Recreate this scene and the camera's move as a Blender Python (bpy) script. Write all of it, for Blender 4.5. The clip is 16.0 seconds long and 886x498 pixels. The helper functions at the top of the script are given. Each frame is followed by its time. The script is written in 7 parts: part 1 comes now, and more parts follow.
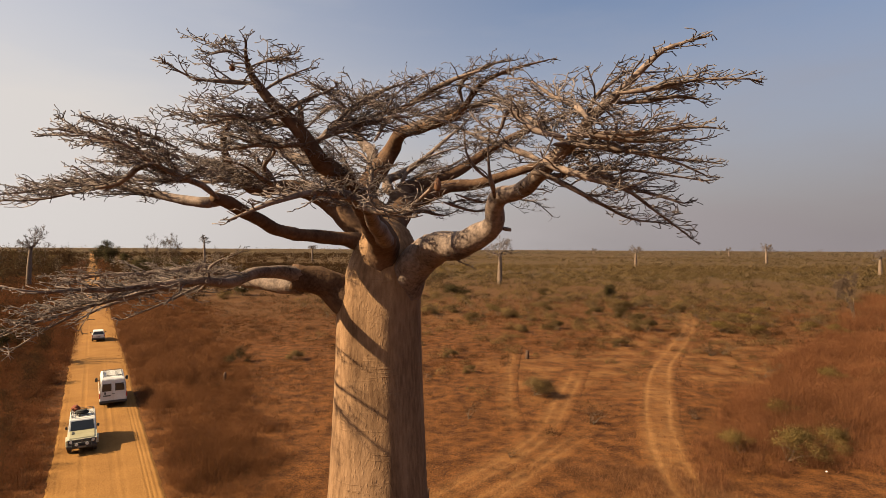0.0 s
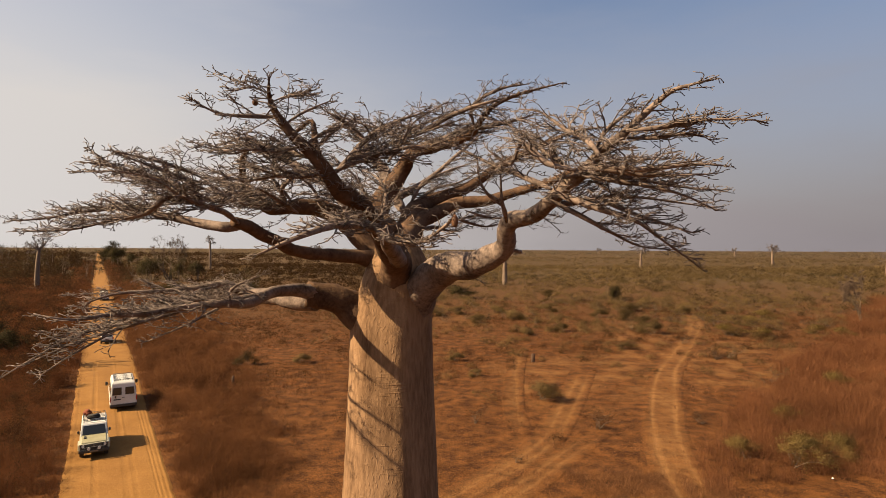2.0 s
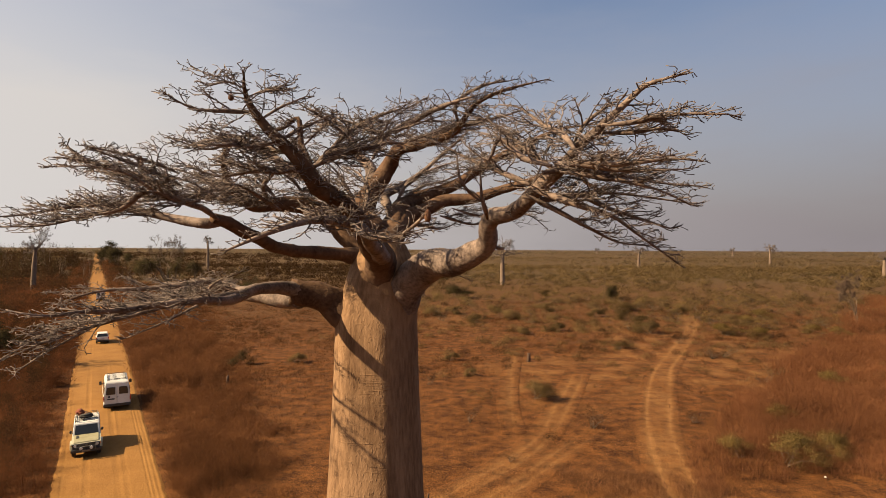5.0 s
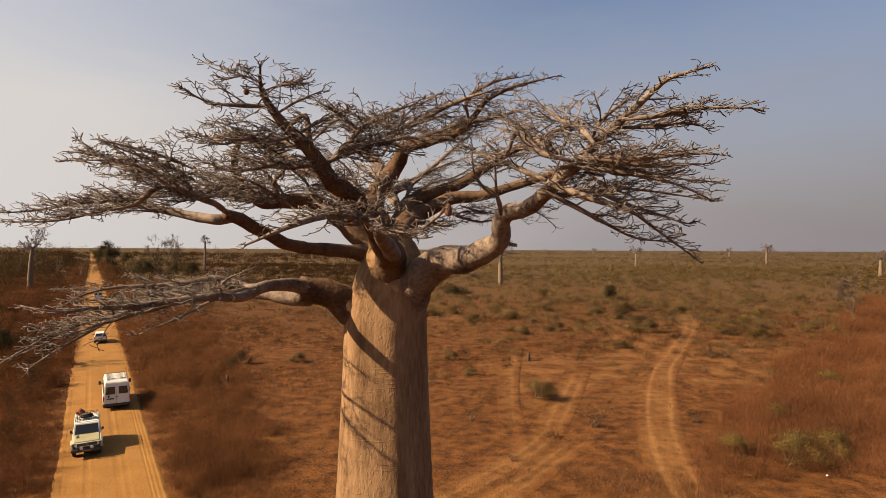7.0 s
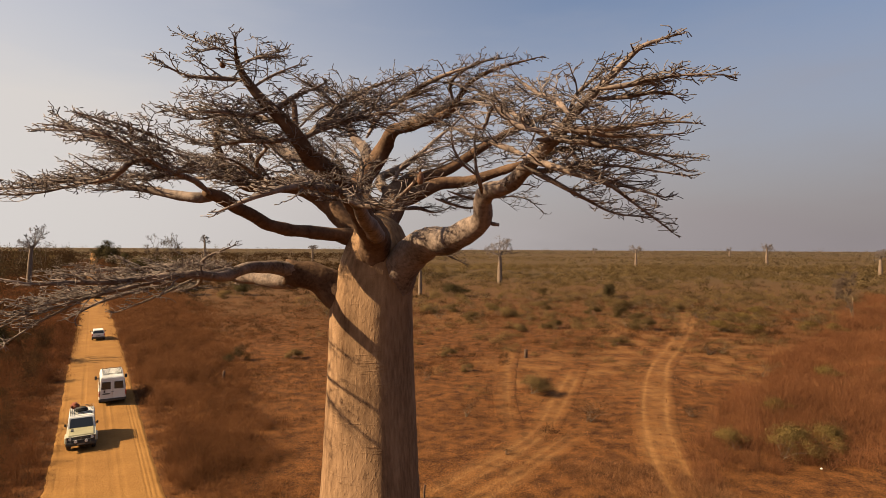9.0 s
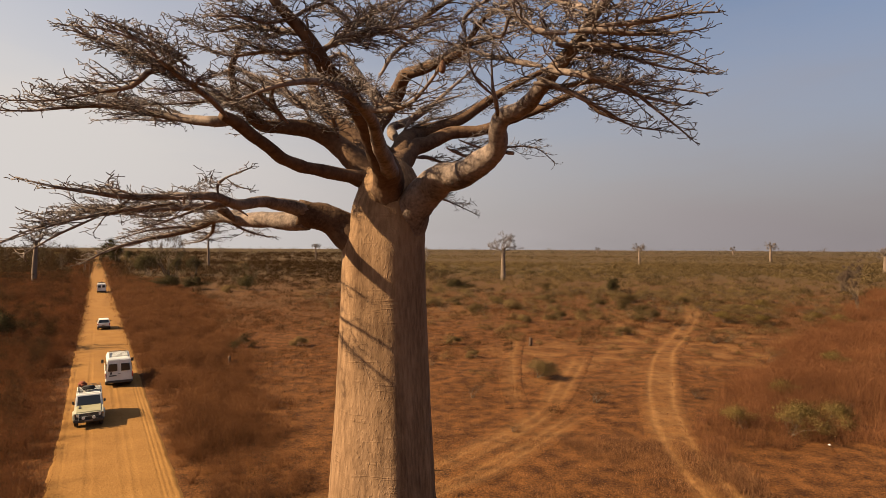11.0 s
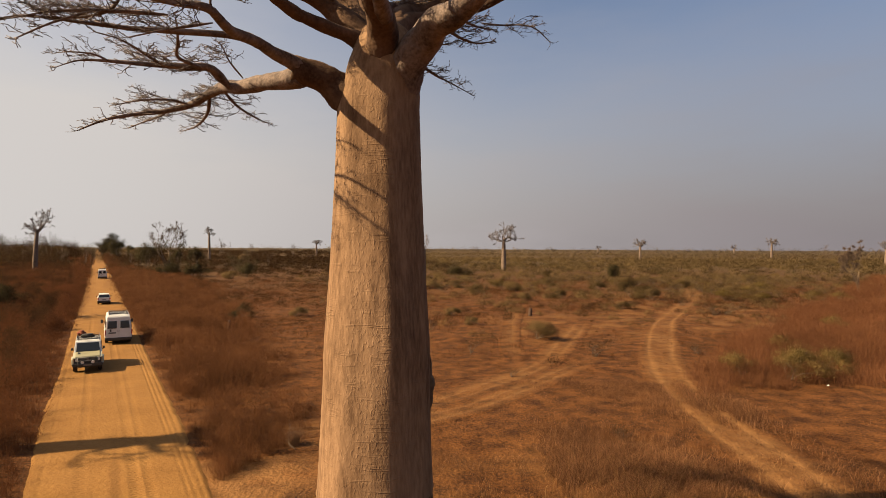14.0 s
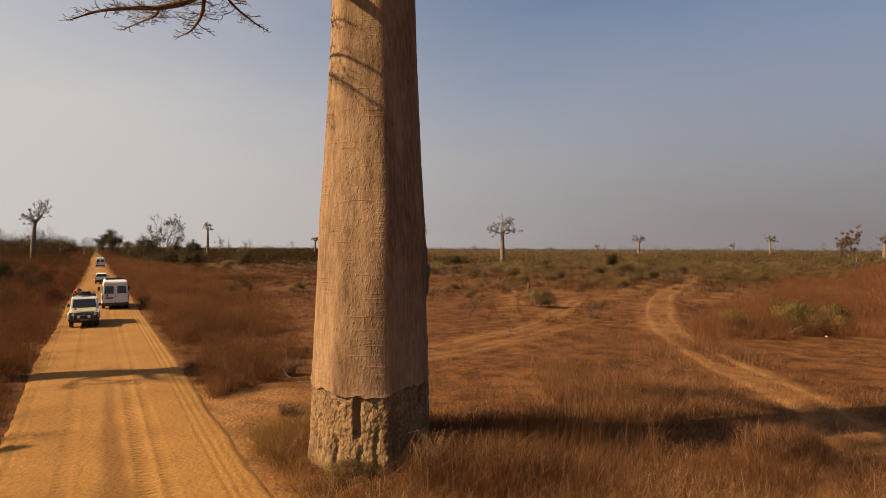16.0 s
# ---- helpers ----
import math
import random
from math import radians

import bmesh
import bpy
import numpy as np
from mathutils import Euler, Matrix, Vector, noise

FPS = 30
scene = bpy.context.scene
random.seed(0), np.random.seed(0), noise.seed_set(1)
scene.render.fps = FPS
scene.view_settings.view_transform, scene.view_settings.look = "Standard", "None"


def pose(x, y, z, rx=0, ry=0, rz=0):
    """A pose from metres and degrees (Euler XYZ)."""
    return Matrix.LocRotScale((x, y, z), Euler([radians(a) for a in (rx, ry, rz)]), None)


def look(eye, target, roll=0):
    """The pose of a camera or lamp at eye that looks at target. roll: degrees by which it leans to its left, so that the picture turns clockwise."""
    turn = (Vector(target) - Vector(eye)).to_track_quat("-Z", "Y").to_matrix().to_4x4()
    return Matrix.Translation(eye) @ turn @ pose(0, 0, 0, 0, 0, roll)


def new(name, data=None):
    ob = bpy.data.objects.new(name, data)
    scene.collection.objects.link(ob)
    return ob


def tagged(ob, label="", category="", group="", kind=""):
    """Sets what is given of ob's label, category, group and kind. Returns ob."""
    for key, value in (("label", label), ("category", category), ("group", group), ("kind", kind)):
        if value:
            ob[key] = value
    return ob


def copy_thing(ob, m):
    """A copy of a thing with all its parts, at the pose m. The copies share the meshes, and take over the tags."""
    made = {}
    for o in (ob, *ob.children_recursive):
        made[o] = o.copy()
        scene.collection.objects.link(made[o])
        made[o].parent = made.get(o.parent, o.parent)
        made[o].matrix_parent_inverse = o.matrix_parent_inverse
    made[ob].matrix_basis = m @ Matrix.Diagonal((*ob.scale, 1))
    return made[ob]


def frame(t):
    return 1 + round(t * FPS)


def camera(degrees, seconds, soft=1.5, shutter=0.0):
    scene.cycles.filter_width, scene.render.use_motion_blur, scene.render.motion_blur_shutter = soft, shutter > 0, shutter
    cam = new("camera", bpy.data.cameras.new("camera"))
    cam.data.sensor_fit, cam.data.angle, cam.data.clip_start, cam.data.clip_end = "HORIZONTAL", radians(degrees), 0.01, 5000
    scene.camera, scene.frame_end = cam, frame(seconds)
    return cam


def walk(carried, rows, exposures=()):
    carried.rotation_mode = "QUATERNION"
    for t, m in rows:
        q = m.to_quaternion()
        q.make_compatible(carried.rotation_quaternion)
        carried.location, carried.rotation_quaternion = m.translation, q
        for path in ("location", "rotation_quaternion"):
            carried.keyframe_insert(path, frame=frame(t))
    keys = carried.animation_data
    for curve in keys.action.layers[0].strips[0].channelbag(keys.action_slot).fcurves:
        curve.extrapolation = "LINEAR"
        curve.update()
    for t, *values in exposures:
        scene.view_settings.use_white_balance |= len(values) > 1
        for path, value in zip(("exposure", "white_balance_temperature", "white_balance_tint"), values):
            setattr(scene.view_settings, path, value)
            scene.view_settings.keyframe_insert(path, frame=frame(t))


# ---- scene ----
cam = camera(75.7, 16.0, soft=0.8)
PATH = [
    (0, (0.192, 0.589, 12.465), (0.191, 2.589, 12.4625), 0.3),
    (0.5, (0.093, 0.485, 12.584), (0.085, 2.485, 12.5815), 0.3),
    (1, (0.032, 0.424, 12.695), (0.021, 2.424, 12.6925), 0.3),
    (1.5, (0.027, 0.357, 12.809), (0.013, 2.357, 12.8065), 0.3),
    (2, (0.033, 0.296, 12.882), (0.016, 2.296, 12.8795), 0.3),
    (2.5, (0.035, 0.246, 12.983), (0.016, 2.246, 12.9805), 0.3),
    (3, (0.067, 0.152, 13.043), (0.046, 2.152, 13.0405), 0.3),
    (3.5, (0.192, 0.121, 13.033), (0.17, 2.121, 13.0305), 0.3),
    (4, (0.323, 0.197, 12.977), (0.306, 2.197, 12.9745), 0.3),
    (4.2, (0.36, 0.24, 12.95), (0.343, 2.24, 12.9475), 0.3),
    (6.3, (0.24, 0.45, 12.69), (0.239, 2.45, 12.6875), 0.3),
    (6.5, (0.169, 0.471, 12.718), (0.168, 2.471, 12.7155), 0.3),
    (7, (0.06, 0.391, 12.754), (0.058, 2.391, 12.7515), 0.3),
    (7.5, (0.084, 0.285, 12.814), (0.077, 2.285, 12.8115), 0.3),
    (8, (0.18, 0.287, 12.752), (0.174, 2.287, 12.7495), 0.3),
    (8.5, (0.288, 0.343, 12.602), (0.285, 2.343, 12.5995), 0.3),
    (9, (0.412, 0.41, 12.365), (0.409, 2.41, 12.3625), 0.3),
    (9.2, (0.445, 0.42, 12.25), (0.442, 2.42, 12.2475), 0.3),
    (11.3, (0.168, 0.398, 10.751), (0.155, 2.398, 10.7485), 0.3),
    (11.5, (0.201, 0.364, 10.579), (0.188, 2.364, 10.5765), 0.3),
    (12, (0.217, 0.358, 10.066), (0.203, 2.358, 10.0635), 0.3),
    (12.5, (0.203, 0.391, 9.502), (0.187, 2.391, 9.4995), 0.3),
    (13, (0.224, 0.435, 8.9), (0.208, 2.435, 8.8975), 0.3),
    (13.5, (0.295, 0.441, 8.296), (0.279, 2.441, 8.2935), 0.3),
    (14, (0.352, 0.397, 7.679), (0.336, 2.397, 7.6765), 0.3),
    (14.5, (0.398, 0.413, 7.048), (0.383, 2.413, 7.0455), 0.3),
    (15, (0.424, 0.451, 6.352), (0.41, 2.45, 6.3495), 0.3),
    (15.5, (0.42, 0.495, 5.633), (0.407, 2.495, 5.6305), 0.3),
    (16, (0.44, 0.484, 4.952), (0.428, 2.484, 4.9495), 0.3),
]
walk(cam, [(t, look(eye, target, roll)) for t, eye, target, roll in PATH], exposures=[(0, 0.97), (3, 0.91), (9, 0.92), (12.5, 0.89), (13.5, 0.87), (14.5, 0.78), (16, 0.71)])

# ---- world, sun, exposure ----
SUN_HEADING, SUN_UP = radians(193.5), radians(36.0)   # heading of the sun, counted from +x towards +y
SUN_DIR = Vector((math.cos(SUN_UP) * math.cos(SUN_HEADING), math.cos(SUN_UP) * math.sin(SUN_HEADING), math.sin(SUN_UP)))


def make_world():
    world = bpy.data.worlds.new("hazy_sky")
    scene.world = world
    world.use_nodes = True
    nt = world.node_tree
    nt.nodes.clear()
    out, bg = nt.nodes.new("ShaderNodeOutputWorld"), nt.nodes.new("ShaderNodeBackground")
    sky = nt.nodes.new("ShaderNodeTexSky")
    sky.sky_type, sky.sun_disc = "NISHITA", False
    sky.sun_elevation, sky.sun_rotation = SUN_UP, math.pi / 2 - SUN_HEADING
    sky.altitude, sky.air_density, sky.dust_density, sky.ozone_density = 0, 1.0, 3.0, 1.5
    co = nt.nodes.new("ShaderNodeTexCoord")
    sep = nt.nodes.new("ShaderNodeSeparateXYZ")
    nt.links.new(co.outputs["Generated"], sep.inputs[0])
    # dust haze that thickens towards the horizon
    ramp = nt.nodes.new("ShaderNodeValToRGB")
    ramp.color_ramp.interpolation = "EASE"
    ramp.color_ramp.elements[0].position, ramp.color_ramp.elements[0].color = 0.0, (0.93, 0.93, 0.93, 1)
    ramp.color_ramp.elements[1].position, ramp.color_ramp.elements[1].color = 0.46, (0.0, 0.0, 0.0, 1)
    nt.links.new(sep.outputs["Z"], ramp.inputs["Fac"])
    # the haze is brighter on the sun's side
    dot = nt.nodes.new("ShaderNodeVectorMath")
    dot.operation = "DOT_PRODUCT"
    dot.inputs[1].default_value = SUN_DIR
    nt.links.new(co.outputs["Generated"], dot.inputs[0])
    side = nt.nodes.new("ShaderNodeValToRGB")
    side.color_ramp.interpolation = "EASE"
    e = side.color_ramp.elements
    e[0].position, e[0].color = 0.12, HAZE_FAR
    e[1].position, e[1].color = 0.74, HAZE_SUN
    half = nt.nodes.new("ShaderNodeMath")
    half.operation = "MULTIPLY_ADD"
    half.inputs[1].default_value, half.inputs[2].default_value = 0.5, 0.5
    nt.links.new(dot.outputs["Value"], half.inputs[0])
    nt.links.new(half.outputs[0], side.inputs["Fac"])
    # faint veils of cirrus
    mapping = nt.nodes.new("ShaderNodeMapping")
    mapping.inputs["Scale"].default_value = (1.2, 1.2, 5.0)
    nt.links.new(co.outputs["Generated"], mapping.inputs["Vector"])
    veil = nt.nodes.new("ShaderNodeTexNoise")
    veil.inputs["Scale"].default_value, veil.inputs["Detail"].default_value, veil.inputs["Roughness"].default_value = 2.2, 5, 0.55
    nt.links.new(mapping.outputs[0], veil.inputs["Vector"])
    vr = nt.nodes.new("ShaderNodeMapRange")
    vr.inputs["From Min"].default_value, vr.inputs["From Max"].default_value = 0.4, 0.75
    vr.inputs["To Min"].default_value, vr.inputs["To Max"].default_value = 0.0, 0.16
    nt.links.new(veil.outputs["Fac"], vr.inputs["Value"])
    add = nt.nodes.new("ShaderNodeMath")
    add.operation, add.use_clamp = "ADD", True
    nt.links.new(ramp.outputs["Color"], add.inputs[0])
    nt.links.new(vr.outputs[0], add.inputs[1])
    glare = nt.nodes.new("ShaderNodeMapRange")
    glare.inputs["From Min"].default_value, glare.inputs["From Max"].default_value = 0.45, 0.80
    glare.inputs["To Min"].default_value, glare.inputs["To Max"].default_value = 0.0, 0.5
    nt.links.new(half.outputs[0], glare.inputs["Value"])
    more = nt.nodes.new("ShaderNodeMath")
    more.operation, more.use_clamp = "ADD", True
    nt.links.new(add.outputs[0], more.inputs[0])
    nt.links.new(glare.outputs[0], more.inputs[1])
    mix = nt.nodes.new("ShaderNodeMix")
    mix.data_type = "RGBA"
    nt.links.new(more.outputs[0], mix.inputs["Factor"])
    lift = nt.nodes.new("ShaderNodeVectorMath")
    lift.operation = "MULTIPLY"
    lift.inputs[1].default_value = (1.5, 1.42, 1.43)
    nt.links.new(sky.outputs[0], lift.inputs[0])
    nt.links.new(lift.outputs[0], mix.inputs["A"])
    nt.links.new(side.outputs["Color"], mix.inputs["B"])
    nt.links.new(mix.outputs["Result"], bg.inputs["Color"])
    bg.inputs["Strength"].default_value = SKY_STRENGTH
    nt.links.new(bg.outputs[0], out.inputs[0])


SKY_STRENGTH = 0.049
HAZE_FAR = (2.95, 2.58, 2.68, 1)
HAZE_SUN = (7.5, 7.05, 6.75, 1)
make_world()
sun = new("sun", bpy.data.lights.new("sun", "SUN"))
sun.data.energy, sun.data.angle, sun.data.color = 7.4, radians(0.9), (1.0, 0.75, 0.44)
sun.matrix_world = look((0, 0, 60), Vector((0, 0, 60)) - SUN_DIR)


# ---- materials ----
def material(name, dark, light, scale, rough=0.9, bump=0.0, bump_scale=None, fine=8.0, per_object=0.0, per_island=0.0, spec=0.3, stretch=(1, 1, 1), metal=0.0, grain_share=0.45):
    """Two-scale mottled surface: broad stains between dark and light, fine grain over it, relief."""
    dark, light = (tuple(0.70 * k for k in c) for c in (dark, light))
    mat = bpy.data.materials.new(name)
    mat.use_nodes = True
    nt = mat.node_tree
    bsdf = nt.nodes["Principled BSDF"]
    bsdf.inputs["Roughness"].default_value, bsdf.inputs["Metallic"].default_value = rough, metal
    bsdf.inputs["Specular IOR Level"].default_value = spec
    co, mp = nt.nodes.new("ShaderNodeTexCoord"), nt.nodes.new("ShaderNodeMapping")
    mp.inputs["Scale"].default_value = stretch
    nt.links.new(co.outputs["Object"], mp.inputs["Vector"])
    broad, grain = nt.nodes.new("ShaderNodeTexNoise"), nt.nodes.new("ShaderNodeTexNoise")
    for n, s, d in ((broad, scale, 6), (grain, scale * fine, 4)):
        n.inputs["Scale"].default_value, n.inputs["Detail"].default_value, n.inputs["Roughness"].default_value = s, d, 0.6
        nt.links.new(mp.outputs[0], n.inputs["Vector"])
    mixv = nt.nodes.new("ShaderNodeMath")
    mixv.operation = "MULTIPLY_ADD"
    mixv.inputs[1].default_value = grain_share
    nt.links.new(grain.outputs["Fac"], mixv.inputs[0])
    sub = nt.nodes.new("ShaderNodeMath")
    sub.operation = "MULTIPLY_ADD"
    sub.inputs[1].default_value, sub.inputs[2].default_value = 1.1, -0.05 - grain_share / 2
    nt.links.new(broad.outputs["Fac"], sub.inputs[0])
    nt.links.new(sub.outputs[0], mixv.inputs[2])
    value = mixv.outputs[0]
    for amount, node, socket in ((per_object, "ShaderNodeObjectInfo", "Random"), (per_island, "ShaderNodeNewGeometry", "Random Per Island")):
        if amount:
            info, ma = nt.nodes.new(node), nt.nodes.new("ShaderNodeMath")
            ma.operation = "MULTIPLY_ADD"
            ma.inputs[1].default_value = amount
            off = nt.nodes.new("ShaderNodeMath")
            off.inputs[1].default_value = -amount / 2
            nt.links.new(info.outputs[socket], ma.inputs[0])
            nt.links.new(value, ma.inputs[2])
            nt.links.new(ma.outputs[0], off.inputs[0])
            value = off.outputs[0]
    ramp = nt.nodes.new("ShaderNodeValToRGB")
    ramp.color_ramp.elements[0].position, ramp.color_ramp.elements[0].color = 0.25, (*dark, 1)
    ramp.color_ramp.elements[1].position, ramp.color_ramp.elements[1].color = 0.8, (*light, 1)
    nt.links.new(value, ramp.inputs["Fac"])
    nt.links.new(ramp.outputs["Color"], bsdf.inputs["Base Color"])
    if bump:
        bn, height = nt.nodes.new("ShaderNodeBump"), nt.nodes.new("ShaderNodeTexNoise")
        height.inputs["Scale"].default_value, height.inputs["Detail"].default_value = bump_scale or scale * fine, 6
        nt.links.new(mp.outputs[0], height.inputs["Vector"])
        bn.inputs["Distance"].default_value = bump
        nt.links.new(height.outputs["Fac"], bn.inputs["Height"])
        nt.links.new(bn.outputs[0], bsdf.inputs["Normal"])
    return mat


def pass_light(mat, share):
    """Lets light through thin dry blades and leaves."""
    nt = mat.node_tree
    bsdf = nt.nodes["Principled BSDF"]
    colour = bsdf.inputs["Base Color"].links[0].from_socket
    through_light, mix = nt.nodes.new("ShaderNodeBsdfTranslucent"), nt.nodes.new("ShaderNodeMixShader")
    nt.links.new(colour, through_light.inputs["Color"])
    mix.inputs["Fac"].default_value = share
    nt.links.new(bsdf.outputs[0], mix.inputs[1])
    nt.links.new(through_light.outputs[0], mix.inputs[2])
    nt.links.new(mix.outputs[0], nt.nodes["Material Output"].inputs["Surface"])
    return mat


def plain(name, colour, rough=0.5, metal=0.0, spec=0.5):
    mat = bpy.data.materials.new(name)
    mat.use_nodes = True
    b = mat.node_tree.nodes["Principled BSDF"]
    b.inputs["Base Color"].default_value, b.inputs["Roughness"].default_value, b.inputs["Metallic"].default_value = (*colour, 1), rough, metal
    b.inputs["Specular IOR Level"].default_value = spec
    return mat


def bark_material():
    """Smooth pinkish-tan baobab bark: vertical streaks, fine ring wrinkles, pock marks."""
    mat = material("baobab_bark", (0.116, 0.065, 0.036), (0.385, 0.238, 0.139), 1.3, rough=0.85, fine=9, stretch=(1, 1, 0.22), spec=0.1, grain_share=0.7)
    nt = mat.node_tree
    bsdf = nt.nodes["Principled BSDF"]
    co = [n for n in nt.nodes if n.bl_idname == "ShaderNodeTexCoord"][0]
    def layer(stretch, scale, detail):
        mp, n = nt.nodes.new("ShaderNodeMapping"), nt.nodes.new("ShaderNodeTexNoise")
        mp.inputs["Scale"].default_value = stretch
        nt.links.new(co.outputs["Object"], mp.inputs["Vector"])
        nt.links.new(mp.outputs[0], n.inputs["Vector"])
        n.inputs["Scale"].default_value, n.inputs["Detail"].default_value, n.inputs["Roughness"].default_value = scale, detail, 0.6
        return n.outputs["Fac"]

    def math_node(op, a, b, c=None):
        m = nt.nodes.new("ShaderNodeMath")
        m.operation = op
        for k, v in enumerate((a, b, c)):
            if v is None:
                continue
            if isinstance(v, (int, float)):
                m.inputs[k].default_value = v
            else:
                nt.links.new(v, m.inputs[k])
        return m.outputs[0]

    # thin ring wrinkles, upright ripples, pock marks
    ring = math_node("ABSOLUTE", math_node("SUBTRACT", layer((0.22, 0.22, 3.2), 1.5, 2), 0.5), 0)
    ring = math_node("MAXIMUM", math_node("MULTIPLY_ADD", ring, -38.0, 1.0), 0)
    ring = math_node("MULTIPLY", ring, math_node("MAXIMUM", math_node("MULTIPLY_ADD", layer((0.6, 0.6, 0.8), 1.6, 2), 3.0, -1.35), 0))
    height = math_node("MULTIPLY", ring, 0.5)
    height = math_node("MULTIPLY_ADD", layer((3.2, 3.2, 0.35), 2.0, 4), 0.3, height)
    height = math_node("MULTIPLY_ADD", layer((1, 1, 0.55), 16.0, 3), 0.4, height)
    drip = math_node("MAXIMUM", math_node("MULTIPLY_ADD", layer((1, 1, 0.45), 19.0, 2), 5.0, -2.75), 0)
    height = math_node("MULTIPLY_ADD", drip, 0.3, height)
    bump = nt.nodes.new("ShaderNodeBump")
    bump.inputs["Distance"].default_value, bump.inputs["Strength"].default_value = 0.05, 0.62
    nt.links.new(height, bump.inputs["Height"])
    nt.links.new(bump.outputs[0], bsdf.inputs["Normal"])
    return mat


def soil_material():
    """Red-orange laterite with litter, paler sand where the attribute "sand" says wheels have worn it."""
    mat = material("red_soil", (0.040, 0.0152, 0.0050), (0.182, 0.0735, 0.0212), 0.9, rough=0.95, bump=0.08, bump_scale=7.0, fine=11, spec=0.1, grain_share=0.9)
    nt = mat.node_tree
    bsdf, ramp = nt.nodes["Principled BSDF"], [n for n in nt.nodes if n.bl_idname == "ShaderNodeValToRGB"][0]
    ramp.color_ramp.elements[0].position, ramp.color_ramp.elements[1].position = 0.30, 0.74
    at, no, ma, mx = (nt.nodes.new("ShaderNode" + k) for k in ("Attribute", "TexNoise", "Math", "Mix"))
    at.attribute_name = "sand"
    co = [n for n in nt.nodes if n.bl_idname == "ShaderNodeTexCoord"][0]
    nt.links.new(co.outputs["Object"], no.inputs["Vector"])
    no.inputs["Scale"].default_value, no.inputs["Detail"].default_value = 1.3, 6
    ma.operation, ma.use_clamp = "MULTIPLY", True
    gain = nt.nodes.new("ShaderNodeMapRange")
    gain.inputs["From Min"].default_value, gain.inputs["From Max"].default_value, gain.inputs["To Min"].default_value, gain.inputs["To Max"].default_value = 0.3, 0.6, 0.35, 1.1
    nt.links.new(no.outputs["Fac"], gain.inputs["Value"])
    nt.links.new(at.outputs["Fac"], ma.inputs[0])
    nt.links.new(gain.outputs[0], ma.inputs[1])
    mx.data_type = "RGBA"
    mx.inputs["B"].default_value = (0.19, 0.095, 0.035, 1)
    nt.links.new(ma.outputs[0], mx.inputs["Factor"])
    nt.links.new(ramp.outputs["Color"], mx.inputs["A"])
    # far scrub turns the ground olive with distance from the clearing
    at2, mx2 = nt.nodes.new("ShaderNodeAttribute"), nt.nodes.new("ShaderNodeMix")
    at2.attribute_name = "scrub"
    mx2.data_type = "RGBA"
    mx2.inputs["B"].default_value = (0.058, 0.036, 0.0158, 1)
    nt.links.new(at2.outputs["Fac"], mx2.inputs["Factor"])
    nt.links.new(mx.outputs["Result"], mx2.inputs["A"])
    nt.links.new(mx2.outputs["Result"], bsdf.inputs["Base Color"])
    return mat


def sand_material():
    """Ochre road sand: tyre-tread prints where the attribute "tread" runs, darker brown where a second attribute does.
    """
    mat = material("packed_sand", (0.23, 0.112, 0.032), (0.315, 0.162, 0.050), 0.5, rough=0.95, fine=14, spec=0.1, grain_share=0.7)
    nt = mat.node_tree
    bsdf, ramp = nt.nodes["Principled BSDF"], [n for n in nt.nodes if n.bl_idname == "ShaderNodeValToRGB"][0]
    co = [n for n in nt.nodes if n.bl_idname == "ShaderNodeTexCoord"][0]
    turn, wave_tex, no, at, dark_sand = (nt.nodes.new("ShaderNode" + k) for k in ("Mapping", "TexWave", "TexNoise", "Attribute", "Attribute"))
    turn.inputs["Rotation"].default_value = (0, 0, -math.atan2(0.851, -0.525))
    nt.links.new(co.outputs["Object"], turn.inputs["Vector"])
    nt.links.new(turn.outputs[0], wave_tex.inputs["Vector"])
    wave_tex.inputs["Scale"].default_value, wave_tex.inputs["Distortion"].default_value, wave_tex.inputs["Detail"].default_value = 1.7, 5.0, 5
    wave_tex.inputs["Detail Scale"].default_value = 2.0
    nt.links.new(co.outputs["Object"], no.inputs["Vector"])
    no.inputs["Scale"].default_value, no.inputs["Detail"].default_value = 9.0, 6
    at.attribute_name, dark_sand.attribute_name = "tread", "dark_sand"
    a, b, bump = (nt.nodes.new("ShaderNode" + k) for k in ("Math", "Math", "Bump"))
    a.operation, b.operation = "MULTIPLY", "MULTIPLY_ADD"
    nt.links.new(wave_tex.outputs["Fac"], a.inputs[0])
    nt.links.new(at.outputs["Fac"], a.inputs[1])
    nt.links.new(no.outputs["Fac"], b.inputs[0])
    b.inputs[1].default_value = 0.6
    nt.links.new(a.outputs[0], b.inputs[2])
    bump.inputs["Distance"].default_value, bump.inputs["Strength"].default_value = 0.05, 1.0
    nt.links.new(b.outputs[0], bump.inputs["Height"])
    nt.links.new(bump.outputs[0], bsdf.inputs["Normal"])
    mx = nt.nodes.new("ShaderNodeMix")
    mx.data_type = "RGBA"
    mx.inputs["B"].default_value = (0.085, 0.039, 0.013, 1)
    nt.links.new(dark_sand.outputs["Fac"], mx.inputs["Factor"])
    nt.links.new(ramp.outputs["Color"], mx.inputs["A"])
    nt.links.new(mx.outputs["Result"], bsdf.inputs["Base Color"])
    return mat


